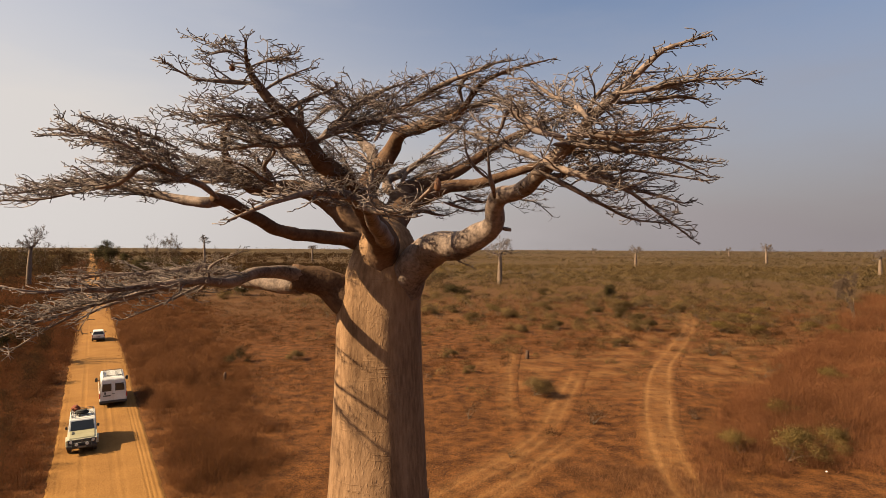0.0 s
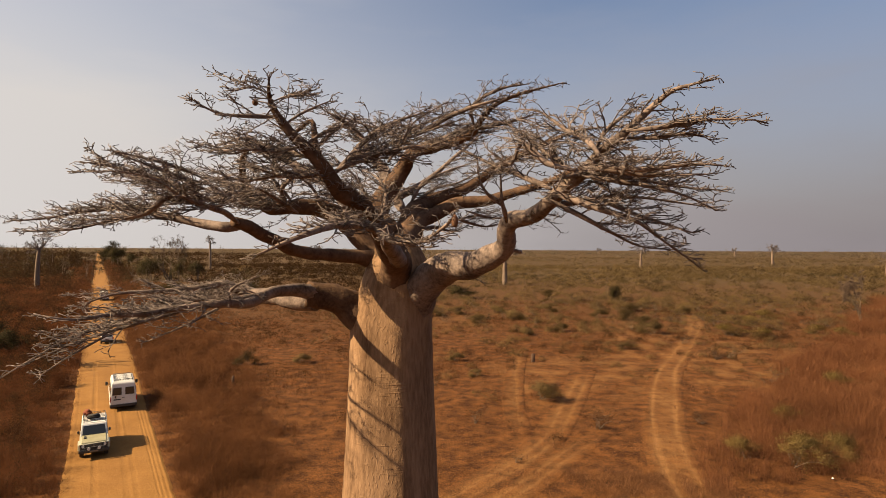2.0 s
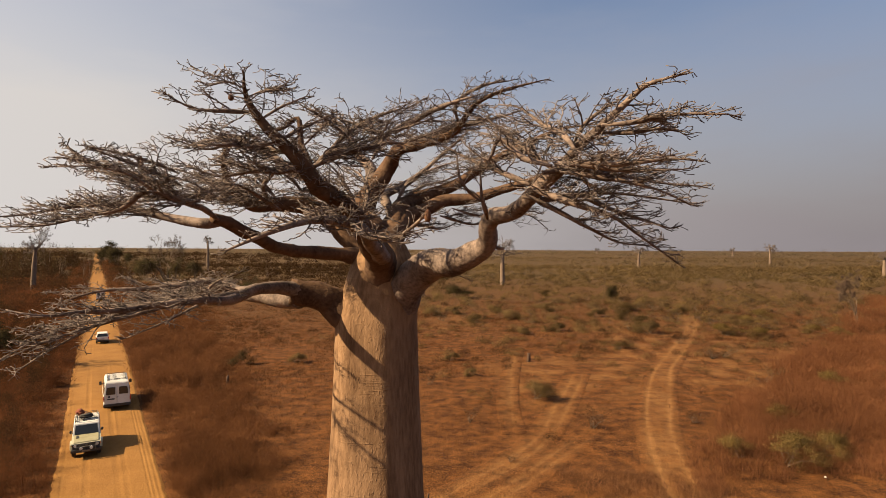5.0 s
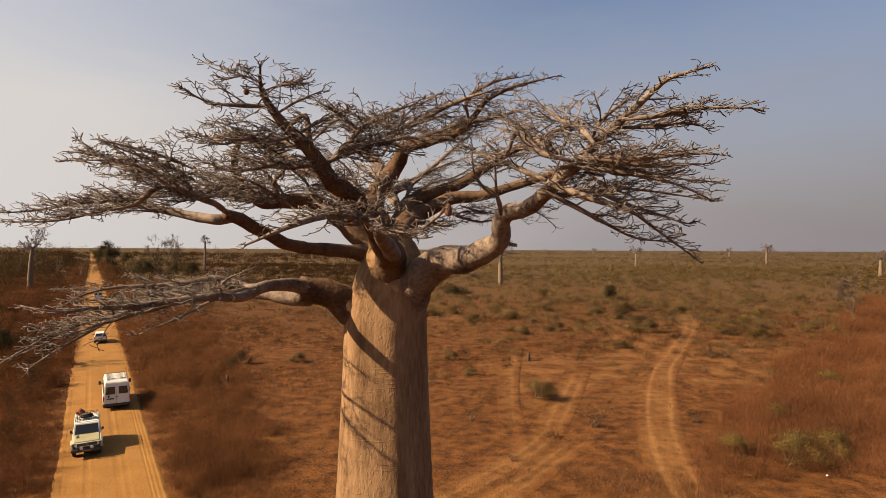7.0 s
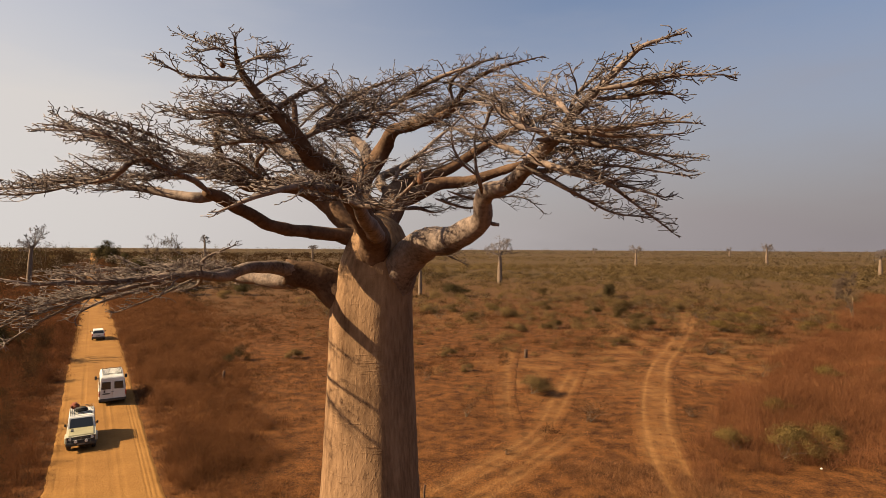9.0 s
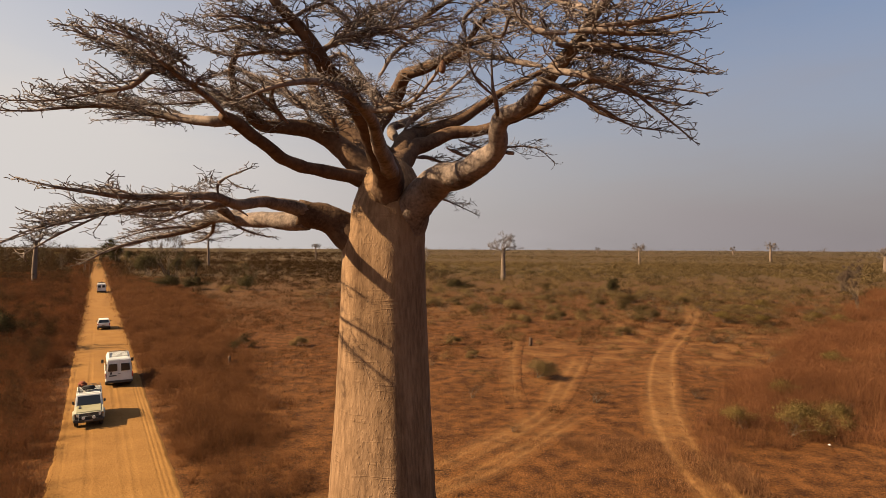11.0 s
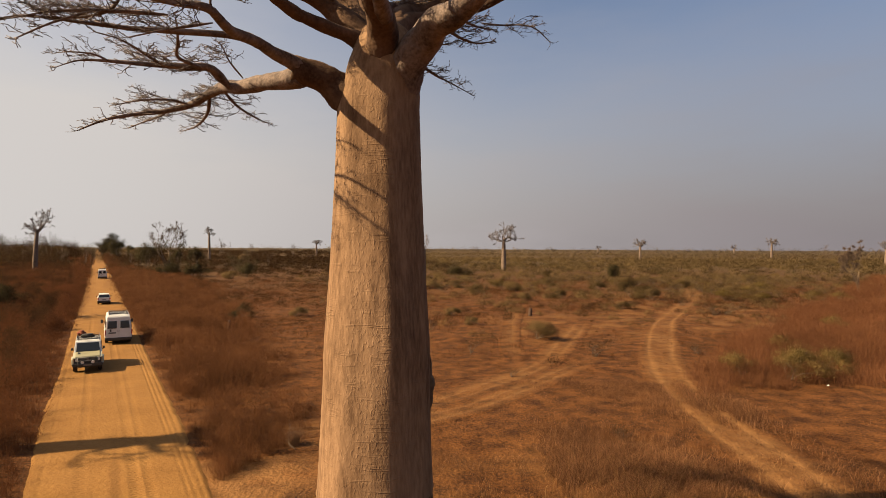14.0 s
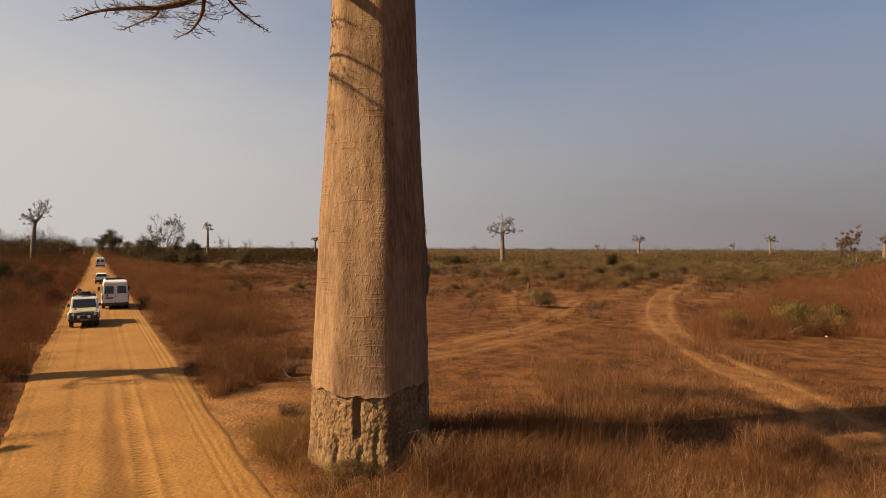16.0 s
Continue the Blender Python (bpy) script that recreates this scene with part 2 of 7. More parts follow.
BARK = bark_material()
ROUGH_BARK = material("worn_bark", (0.045, 0.03, 0.019), (0.22, 0.148, 0.088), 2.2, rough=0.9, bump=0.09, bump_scale=6, fine=6, stretch=(1, 1, 0.6))
STEM_BARK = material("stem_bark", (0.058, 0.033, 0.022), (0.205, 0.126, 0.082), 1.6, rough=0.88, spec=0.1, bump=0.022, bump_scale=12, fine=7, grain_share=0.6)
FOOT_BARK = material("foot_bark", (0.095, 0.053, 0.024), (0.38, 0.228, 0.108), 2.2, rough=0.9, bump=0.05, bump_scale=20, fine=9, stretch=(1, 1, 0.6), grain_share=0.9)
LIMB_BARK = material("limb_bark", (0.058, 0.040, 0.034), (0.32, 0.238, 0.200), 2.4, rough=0.85, bump=0.022, bump_scale=12, fine=6, grain_share=0.7)
TWIG = material("twig_bark", (0.048, 0.035, 0.031), (0.29, 0.232, 0.212), 3.0, rough=0.85, per_island=0.25)
FRUIT = material("fruit_husk", (0.11, 0.05, 0.025), (0.2, 0.09, 0.045), 8, rough=0.7)
SOIL = soil_material()
SAND = sand_material()
DRY_GRASS = material("dry_grass", (0.10, 0.045, 0.021), (0.39, 0.192, 0.088), 0.25, rough=0.8, per_island=0.8, fine=10, spec=0.15)
RED_BRUSH = material("red_brush", (0.072, 0.0275, 0.0122), (0.206, 0.0815, 0.0325), 0.16, rough=0.85, per_island=0.28, fine=12, spec=0.1)
RUSSET = material("russet_grass", (0.095, 0.040, 0.0175), (0.265, 0.117, 0.049), 0.3, rough=0.85, per_island=0.3, fine=10, spec=0.1)
DRY_LEAF = material("dusty_leaf", (0.090, 0.062, 0.028), (0.292, 0.198, 0.092), 0.14, rough=0.9, per_island=0.2, per_object=0.35, fine=4, spec=0.05)
GREEN_LEAF = material("green_leaf", (0.031, 0.0265, 0.0125), (0.098, 0.078, 0.037), 0.2, rough=0.85, per_island=0.5, per_object=0.25, spec=0.08)
THICKET_BRUSH = material("thicket_brush", (0.106, 0.045, 0.021), (0.305, 0.130, 0.058), 0.16, rough=0.85, per_island=0.28, fine=12, spec=0.1)
DARK_TUFT = material("dark_tuft", (0.042, 0.019, 0.008), (0.12, 0.056, 0.022), 0.5, rough=0.9, per_island=0.4, fine=10, spec=0.05)
for leaf_like in (DRY_GRASS, RED_BRUSH, RUSSET, DRY_LEAF, GREEN_LEAF, THICKET_BRUSH, DARK_TUFT):
    pass_light(leaf_like, 0.42)
WOOD = material("grey_dead_wood", (0.075, 0.05, 0.034), (0.21, 0.15, 0.10), 4, rough=0.9)
POST_WOOD = material("post_wood", (0.05, 0.027, 0.017), (0.13, 0.075, 0.048), 6, rough=0.9, stretch=(1, 1, 0.2))


# ---- builders ----
class Geo:
    """Collects vertices and faces for one mesh."""

    def __init__(self):
        self.v, self.f = [], []

    def tube(self, pts, radii, sides, tip=True, lump=0.0, foot=False):
        base, n = len(self.v), len(pts)
        side = None
        for i, p in enumerate(pts):
            d = (pts[min(i + 1, n - 1)] - pts[max(i - 1, 0)])
            d = d.normalized() if d.length > 1e-6 else Vector((0, 0, 1))
            if side is None:
                side = d.orthogonal().normalized()
            else:
                side = side - d * side.dot(d)
                side = side.normalized() if side.length > 1e-5 else d.orthogonal().normalized()
            other = d.cross(side)
            for k in range(sides):
                a = 2 * math.pi * k / sides
                q = side * math.cos(a) + other * math.sin(a)
                r = radii[i]
                if lump:
                    w = p + q * r
                    r *= 1 + lump * (noise.noise(w * 3.1) + 0.6 * noise.noise(w * 8.0))
                self.v.append(p + q * r)
        for i in range(n - 1):
            for k in range(sides):
                a, b = base + i * sides + k, base + i * sides + (k + 1) % sides
                self.f.append((a, b, b + sides, a + sides))
        if foot:
            self.v.append(Vector(pts[0]))
            e = len(self.v) - 1
            for k in range(sides):
                self.f.append((base + (k + 1) % sides, base + k, e))
        if tip:
            self.v.append(Vector(pts[-1]))
            e = len(self.v) - 1
            for k in range(sides):
                self.f.append((base + (n - 1) * sides + k, base + (n - 1) * sides + (k + 1) % sides, e))

    def box(self, lo, hi, taper=0.0):
        """A box with chamfered long edges; taper draws the top in."""
        (x0, y0, z0), (x1, y1, z1) = lo, hi
        b = len(self.v)
        t = taper
        self.v += [Vector(q) for q in ((x0, y0, z0), (x1, y0, z0), (x1, y1, z0), (x0, y1, z0), (x0 + t, y0 + t, z1), (x1 - t, y0 + t, z1), (x1 - t, y1 - t, z1), (x0 + t, y1 - t, z1))]
        self.f += [tuple(b + i for i in q) for q in ((3, 2, 1, 0), (4, 5, 6, 7), (0, 1, 5, 4), (1, 2, 6, 5), (2, 3, 7, 6), (3, 0, 4, 7))]

    def mesh(self, name, mat, smooth=True):
        me = bpy.data.meshes.new(name)
        me.from_pydata([tuple(p) for p in self.v], [], self.f)
        me.materials.append(mat)
        if smooth:
            me.shade_smooth()
        return me


def part(name, geo, mat, parent, label="", smooth=True):
    """Links a Geo, mesh or bmesh as ONE mesh object under a thing or a part."""
    if isinstance(geo, Geo):
        me = geo.mesh(name, mat, smooth)
    elif isinstance(geo, bmesh.types.BMesh):
        me = bpy.data.meshes.new(name)
        geo.to_mesh(me)
        geo.free()
        me.materials.append(mat)
    else:
        me = geo
    ob = new(name, me)
    ob.parent = parent
    if label:
        ob["label"] = label
    return ob


def array_mesh(name, verts, faces, mat):
    """A mesh from numpy arrays: verts (n, 3), faces (m, k)."""
    me = bpy.data.meshes.new(name)
    n, (m, k) = len(verts), faces.shape
    me.vertices.add(n)
    me.vertices.foreach_set("co", np.asarray(verts, np.float32).ravel())
    me.loops.add(m * k)
    me.loops.foreach_set("vertex_index", faces.astype(np.int32).ravel())
    me.polygons.add(m)
    me.polygons.foreach_set("loop_start", np.arange(0, m * k, k, dtype=np.int32))
    me.materials.append(mat)
    me.update(calc_edges=True)
    return me


def soften(me, corners, normals):
    """Turns each leaf (k corners) to the side its crown faces and gives it that side's shading."""
    k = corners.shape[1]
    geo = np.cross(corners[:, 1] - corners[:, 0], corners[:, 2] - corners[:, 0])
    back = (geo * normals).sum(1) < 0
    c = corners.copy()
    c[back, 0], c[back, 2] = corners[back, 2], corners[back, 0]
    me.vertices.foreach_set("co", c.astype(np.float32).ravel())
    me.shade_smooth()
    me.normals_split_custom_set_from_vertices(np.repeat(normals, k, 0).tolist())
    me.update()
    return me


def spline(ctrl, step):
    """Points and radii along a Catmull-Rom curve through (x, y, z, r)."""
    c = [np.array(q, float) for q in ctrl]
    c = [2 * c[0] - c[1]] + c + [2 * c[-1] - c[-2]]
    pts, rad = [], []
    for i in range(1, len(c) - 2):
        a, b, d, e = c[i - 1:i + 3]
        n = max(2, int(np.linalg.norm((d - b)[:3]) / step))
        for j in range(n + (i == len(c) - 3)):
            t = j / n
            q = 0.5 * (2 * b + (d - a) * t + (2 * a - 5 * b + 4 * d - e) * t * t + (3 * b - a - 3 * d + e) * t ** 3)
            r = b[3] + (d[3] - b[3]) * t
            pts.append(Vector(q[:3]))
            rad.append(max(0.008, r))
    return pts, rad


# ---- ground and road ----
ROAD_DIR, ROAD_RIGHT, ROAD_MID, ROAD_HALF = Vector((-0.525, 0.851)), Vector((0.851, 0.525)), 1.3, 2.62
TRACKS = [
    [(60, 150), (46, 108), (38.4, 89.5), (23.6, 61.2), (17.6, 46.5), (14.5, 37.6), (13.0, 30.6), (12.5, 24.6), (12.3, 20.5), (11.6, 16.5), (9, 12), (2, 5)],
    [(14.5, 60.8), (9.5, 46), (6.7, 38.9), (3.1, 32.9), (-0.1, 29), (-5, 25), (-10, 23.5)],
    [(10.6, 40.5), (7.6, 36.1), (3.4, 29.9), (0.2, 26.6), (-4, 23.5), (-9, 22)],
    [(9.6, 74.5), (7.3, 60.5), (5.6, 48.4), (5.2, 40)],
    [(22, 206), (28, 165), (37, 140), (52, 124), (70, 118)],
]
SAND_WEIGHT = (0.9, 0.55, 0.5, 0.35, 0.4)
SAND_WIDTH = (1.15, 0.65, 0.6, 0.4, 1.1)


def across(x, y):
    return (x - ROAD_MID) * ROAD_RIGHT.x + y * ROAD_RIGHT.y


def along(x, y):
    return (x - ROAD_MID) * ROAD_DIR.x + y * ROAD_DIR.y


def road_point(s, u):
    return Vector((ROAD_MID + ROAD_DIR.x * s + ROAD_RIGHT.x * u, ROAD_DIR.y * s + ROAD_RIGHT.y * u, 0))


def graded(lo, hi, step, reach, grow):
    mid = list(np.arange(lo, hi + step, step))
    a, b, s = [mid[0]], [mid[-1]], step
    while b[-1] < reach:
        s *= grow
        a.append(a[-1] - s)
        b.append(b[-1] + s)
    return np.array(a[:0:-1] + mid + b[1:])


def wave(x, y, seed):
    """Cheap smooth noise from sines, about -1 to 1."""
    r = np.random.RandomState(seed)
    out = np.zeros_like(x)
    for i in range(7):
        k, a, p = r.uniform(0.6, 1.7), r.uniform(0, 6.28), r.uniform(0, 6.28)
        out += np.sin(k * (x * math.cos(a) + y * math.sin(a)) + p)
    return out / 3.2


def track_mask(x, y, share=1.0):
    m = np.zeros_like(x)
    for line, weight, width in zip(TRACKS, SAND_WEIGHT, SAND_WIDTH):
        pts = [np.array(p, float)[:2] for p in spline([(*p, 0, 0) for p in line], 2.0)[0]]
        d = np.full_like(x, 1e9)
        for a, b in zip(pts[:-1], pts[1:]):
            ab = b - a
            t = np.clip(((x - a[0]) * ab[0] + (y - a[1]) * ab[1]) / (ab @ ab), 0, 1)
            d = np.minimum(d, np.hypot(x - a[0] - t * ab[0], y - a[1] - t * ab[1]))
        edge = width + 0.35 * wave(x * 0.9, y * 0.9, 5)
        base = np.clip((edge + 0.5 - d) / 0.9, 0, 1) * weight
        if width > 1:
            wheel = np.exp(-((d - 0.72) / 0.32) ** 2)
            base *= np.clip(0.3 + 0.8 * wheel, 0, 1)
        m = np.maximum(m, base * share)
    # sandy shoulder, trodden patch between the road and the big tree, bare patches in the clearing
    m = np.maximum(m, 0.75 * np.clip(1.4 - np.hypot((x + 6.4) / 2.6, (y - 18.5) / 4.2), 0, 1))
    s, u = along(x, y), across(x, y)
    m = np.maximum(m, 0.7 * np.clip((np.interp(s, [11, 15, 19, 24], [3.0, 3.5, 4.6, 4.9]) + 0.4 * wave(x * 1.1, y * 1.1, 15) - u) / 1.0, 0, 1) * (u > 0) * np.clip((25 - s) / 4, 0, 1))
    m = np.maximum(m, 0.8 * np.clip(1.5 - np.hypot((x - 13.5) / 3.5, (y - 14.0) / 2.2), 0, 1))
    patch = np.clip((wave(x * 0.11, y * 0.11, 9) - 0.2) * 1.3, 0, 0.42) * np.clip((x + 0.1 * y + 8) / 16, 0.1, 1) * np.clip(wave(x * 1.3, y * 1.3, 3) + 0.4, 0, 1)
    return np.maximum(m, patch * np.clip((130 - y) / 40, 0, 1))


def ground_height(x, y):
    z = 0.07 * wave(x * 0.35, y * 0.35, 1) + 0.035 * wave(x * 1.3, y * 1.3, 2) + 0.16 * np.exp(-(((x + 1.35) ** 2 + (y - 14.1) ** 2) / 7))
    return z * np.clip((np.abs(across(x, y)) - ROAD_HALF) / 2.0, 0, 1) * np.clip((300 - np.hypot(x, y)) / 200, 0, 1)


def make_ground():
    xs, ys = graded(-32, 48, 0.55, 5200, 1.18), graded(8, 84, 0.55, 5200, 1.18)
    X, Y = np.meshgrid(xs, ys)
    u = np.abs(across(X, Y))
    R = np.hypot(X, Y)
    sand = track_mask(X, Y, 0.3) * (R < 260)
    Z = ground_height(X, Y)
    Z += 0.02 * sand * wave(X * 2.6, Y * 2.6, 37) * np.clip((u - ROAD_HALF) / 2.0, 0, 1)
    Z -= 0.07 * np.clip((ROAD_HALF + 0.1 - u) / 0.5, 0, 1)
    ny, nx = X.shape
    i = np.arange(ny * nx).reshape(ny, nx)
    faces = np.stack([i[:-1, :-1], i[:-1, 1:], i[1:, 1:], i[1:, :-1]], -1).reshape(-1, 4)
    me = array_mesh("ground", np.stack([X, Y, Z], -1).reshape(-1, 3), faces, SOIL)
    me.shade_smooth()
    scrub = np.clip((R - 70 + 14 * wave(X * 0.07, Y * 0.07, 19)) / 200, 0, 1) * 0.95
    for name, values in (("sand", sand), ("scrub", scrub)):
        me.attributes.new(name, "FLOAT", "POINT").data.foreach_set("value", values.astype(np.float32).ravel())
    return tagged(new("ground", me), "red-orange dry savanna soil with pale wheel tracks", "ground", kind="structure")


def make_road():
    ss = np.concatenate([np.arange(-40, 8, 2.0), np.arange(8, 70, 0.25), 70 * 1.03 ** np.arange(0, 112)])
    us = np.linspace(-1, 1, 97)
    S, U = np.meshgrid(ss, us, indexing="ij")
    edge = ROAD_HALF + 0.09 * wave(S * 0.13, S * 0 + 5 * np.sign(U), 4) + 0.04 * wave(S * 1.1, S * 0 + np.sign(U) * 3, 8) + 0.03 * wave(S * 3.1, S * 0 + np.sign(U) * 3, 18)
    W = U * edge
    Z = 0.05 * (1 - np.abs(U) ** 3) - 0.075 * np.clip((np.abs(U) - 0.93) / 0.07, 0, 1)
    tread = np.zeros_like(Z)
    for c, w, d, t in ((-1.05, 0.13, 0.010, 0.65), (0.45, 0.14, 0.011, 0.65), (0.85, 0.11, 0.006, 0.5),
                       (1.82, 0.05, 0.011, 0.2), (2.02, 0.045, 0.012, 0.1), (2.25, 0.05, 0.010, 0.1), (-2.15, 0.06, 0.012, 0.1)):
        lane = W - c - 0.10 * wave(S * 0.08, S * 0 + c, 6)
        here = np.clip(0.6 + 0.55 * wave(S * 0.14, S * 0 + 3 * c, 17), 0.08, 1)
        Z += d * here * (0.7 * np.exp(-((np.abs(lane) - 1.6 * w) / (0.5 * w)) ** 2) - np.exp(-(lane / w) ** 2))
        tread = np.maximum(tread, t * here * np.exp(-(lane / (1.25 * w)) ** 4) * np.clip(1.3 - S / 70, 0, 1))
    Z += 0.006 * wave(S * 3.0, W * 3.0, 7)
    # darker streak tapering along the middle of the road, faint dark blotches elsewhere
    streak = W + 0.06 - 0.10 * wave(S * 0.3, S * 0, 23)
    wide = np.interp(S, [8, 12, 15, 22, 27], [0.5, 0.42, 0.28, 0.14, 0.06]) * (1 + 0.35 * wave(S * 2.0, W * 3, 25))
    dark_sand = np.clip(1.4 - np.abs(streak) / np.maximum(wide, 0.01), 0, 1) * np.interp(S, [8, 20, 28], [0.75, 0.6, 0.0])
    dark_sand = np.maximum(dark_sand, 0.25 * np.clip(wave(S * 0.12, W * 1.8, 27) - 0.25, 0, 1))
    X = ROAD_MID + ROAD_DIR.x * S + ROAD_RIGHT.x * W
    Y = ROAD_DIR.y * S + ROAD_RIGHT.y * W
    ny, nx = X.shape
    i = np.arange(ny * nx).reshape(ny, nx)
    faces = np.stack([i[:-1, :-1], i[:-1, 1:], i[1:, 1:], i[1:, :-1]], -1).reshape(-1, 4)
    me = array_mesh("road", np.stack([X, Y, Z + 0.02], -1).reshape(-1, 3), faces[:, ::-1], SAND)
    me.shade_smooth()
    for name, values in (("tread", tread), ("dark_sand", dark_sand)):
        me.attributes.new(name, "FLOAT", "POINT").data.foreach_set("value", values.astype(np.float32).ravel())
    return tagged(new("road", me), "straight yellow sand road with wheel ruts and washboard", "road", kind="structure")


def wheel_track(line, half, ruts, wide, weight, seed, label, base=0.5):
    """A strip draped on the ground: pale worn ruts at the offsets given, fading into the soil at both sides."""
    pts = [np.array(p, float)[:2] for p in spline([(*p, 0, 0) for p in line], 0.5)[0]]
    c = np.array(pts)
    d = np.gradient(c, axis=0)
    d /= np.hypot(d[:, 0], d[:, 1])[:, None]
    u = np.linspace(-half, half, 27)
    s = np.concatenate([[0], np.cumsum(np.hypot(*np.diff(c, axis=0).T))])
    S, U = np.meshgrid(s, u, indexing="ij")
    X, Y = c[:, 0][:, None] + d[:, 1][:, None] * U, c[:, 1][:, None] - d[:, 0][:, None] * U
    worn, dip = np.zeros_like(U), np.zeros_like(U)
    for k, r in enumerate(ruts):
        lane = U - r - 0.16 * wave(S * 0.25, S * 0 + 3 * k, seed)
        worn = np.maximum(worn, np.exp(-(lane / wide) ** 2) * np.clip(0.85 + 0.45 * wave(S * 0.3, S * 0 + 7 * k, seed + 1), 0.25, 1))
        dip += np.exp(-(lane / (0.7 * wide)) ** 2)
    fade = np.clip((half - 0.15 - np.abs(U)) / (0.45 * half), 0, 1) * np.clip(np.minimum(S, s[-1] - S) / 6, 0, 1)
    sand = weight * np.clip(0.6 * worn + base * (0.85 + 0.4 * wave(X * 0.9, Y * 0.9, seed + 2)), 0, 1) * fade
    edge = np.clip((np.abs(U) - 0.8 * half) / (0.2 * half), 0, 1)
    Z = ground_height(X, Y) + 0.035 - 0.03 * dip - 0.08 * edge + 0.008 * wave(X * 3, Y * 3, seed)
    ny, nx = X.shape
    i = np.arange(ny * nx).reshape(ny, nx)
    faces = np.stack([i[:-1, :-1], i[:-1, 1:], i[1:, 1:], i[1:, :-1]], -1).reshape(-1, 4)
    me = array_mesh("wheel_track", np.stack([X, Y, Z], -1).reshape(-1, 3), faces, SOIL)
    if me.polygons[0].normal.z < 0:
        me.flip_normals()
    me.shade_smooth()
    R = np.hypot(X, Y)
    for name, values in (("sand", sand), ("scrub", np.clip((R - 70 + 14 * wave(X * 0.07, Y * 0.07, 19)) / 200, 0, 1) * 0.95)):
        me.attributes.new(name, "FLOAT", "POINT").data.foreach_set("value", values.astype(np.float32).ravel())
    tagged(new("track", me), label, "track", kind="structure")


make_ground()
make_road()
wheel_track(TRACKS[0], 1.8, (-0.72, 0.72), 0.2, 0.85, 3, "pale twin wheel ruts curving across the red soil")
wheel_track(TRACKS[1], 1.5, (-0.4, 0.4), 0.22, 0.56, 13, "pale trodden path across the red soil")
wheel_track(TRACKS[2], 1.3, (-0.3, 0.35), 0.2, 0.5, 23, "pale trodden path beside the first")
wheel_track(TRACKS[3], 1.1, (0.0,), 0.3, 0.5, 33, "narrow foot path across the red soil")


# ---- the great baobab ----
TREE = Vector((-1.35, 14.1, 0))
baobab = tagged(new("baobab_tree"), "huge leafless baobab with smooth tan trunk and flat spreading crown", "tree")
baobab.location = TREE


def trunk_radius(z):
    return (1.014 if 5 < z < 11.2 else 1.007) * float(np.interp(z, [-0.4, 0.5, 1.7, 3.3, 5.5, 7.0, 8.3, 9.7, 10.9, 11.3, 11.7, 12.1, 12.5, 12.9, 13.1, 13.2],
                           [1.50, 1.41, 1.38, 1.31, 1.235, 1.13, 1.07, 1.01, 0.98, 0.955, 0.90, 0.84, 0.74, 0.54, 0.3, 0.05]))


def trunk_flute(a, c, z):
    """Swelling of the trunk: a fold on its front, shallow flutes elsewhere."""
    lobes = 0.10 * math.exp(-((a - radians(291)) / (0.42 if a < radians(291) else 0.2)) ** 2) - 0.01 * math.exp(-((a - radians(254)) / 0.16) ** 2) + 0.012 * math.exp(-((a - radians(240)) / 0.2) ** 2) - 0.03 * math.exp(-((a - radians(320)) / 0.28) ** 2)
    return lobes * min(1.0, max(0.0, (12.4 - z) / 1.5)) + 0.03 * noise.noise(Vector((c.x * 1.8, c.y * 1.8, z * 0.08))) + 0.012 * noise.noise(Vector((c.x * 6, c.y * 6, z * 0.25)))


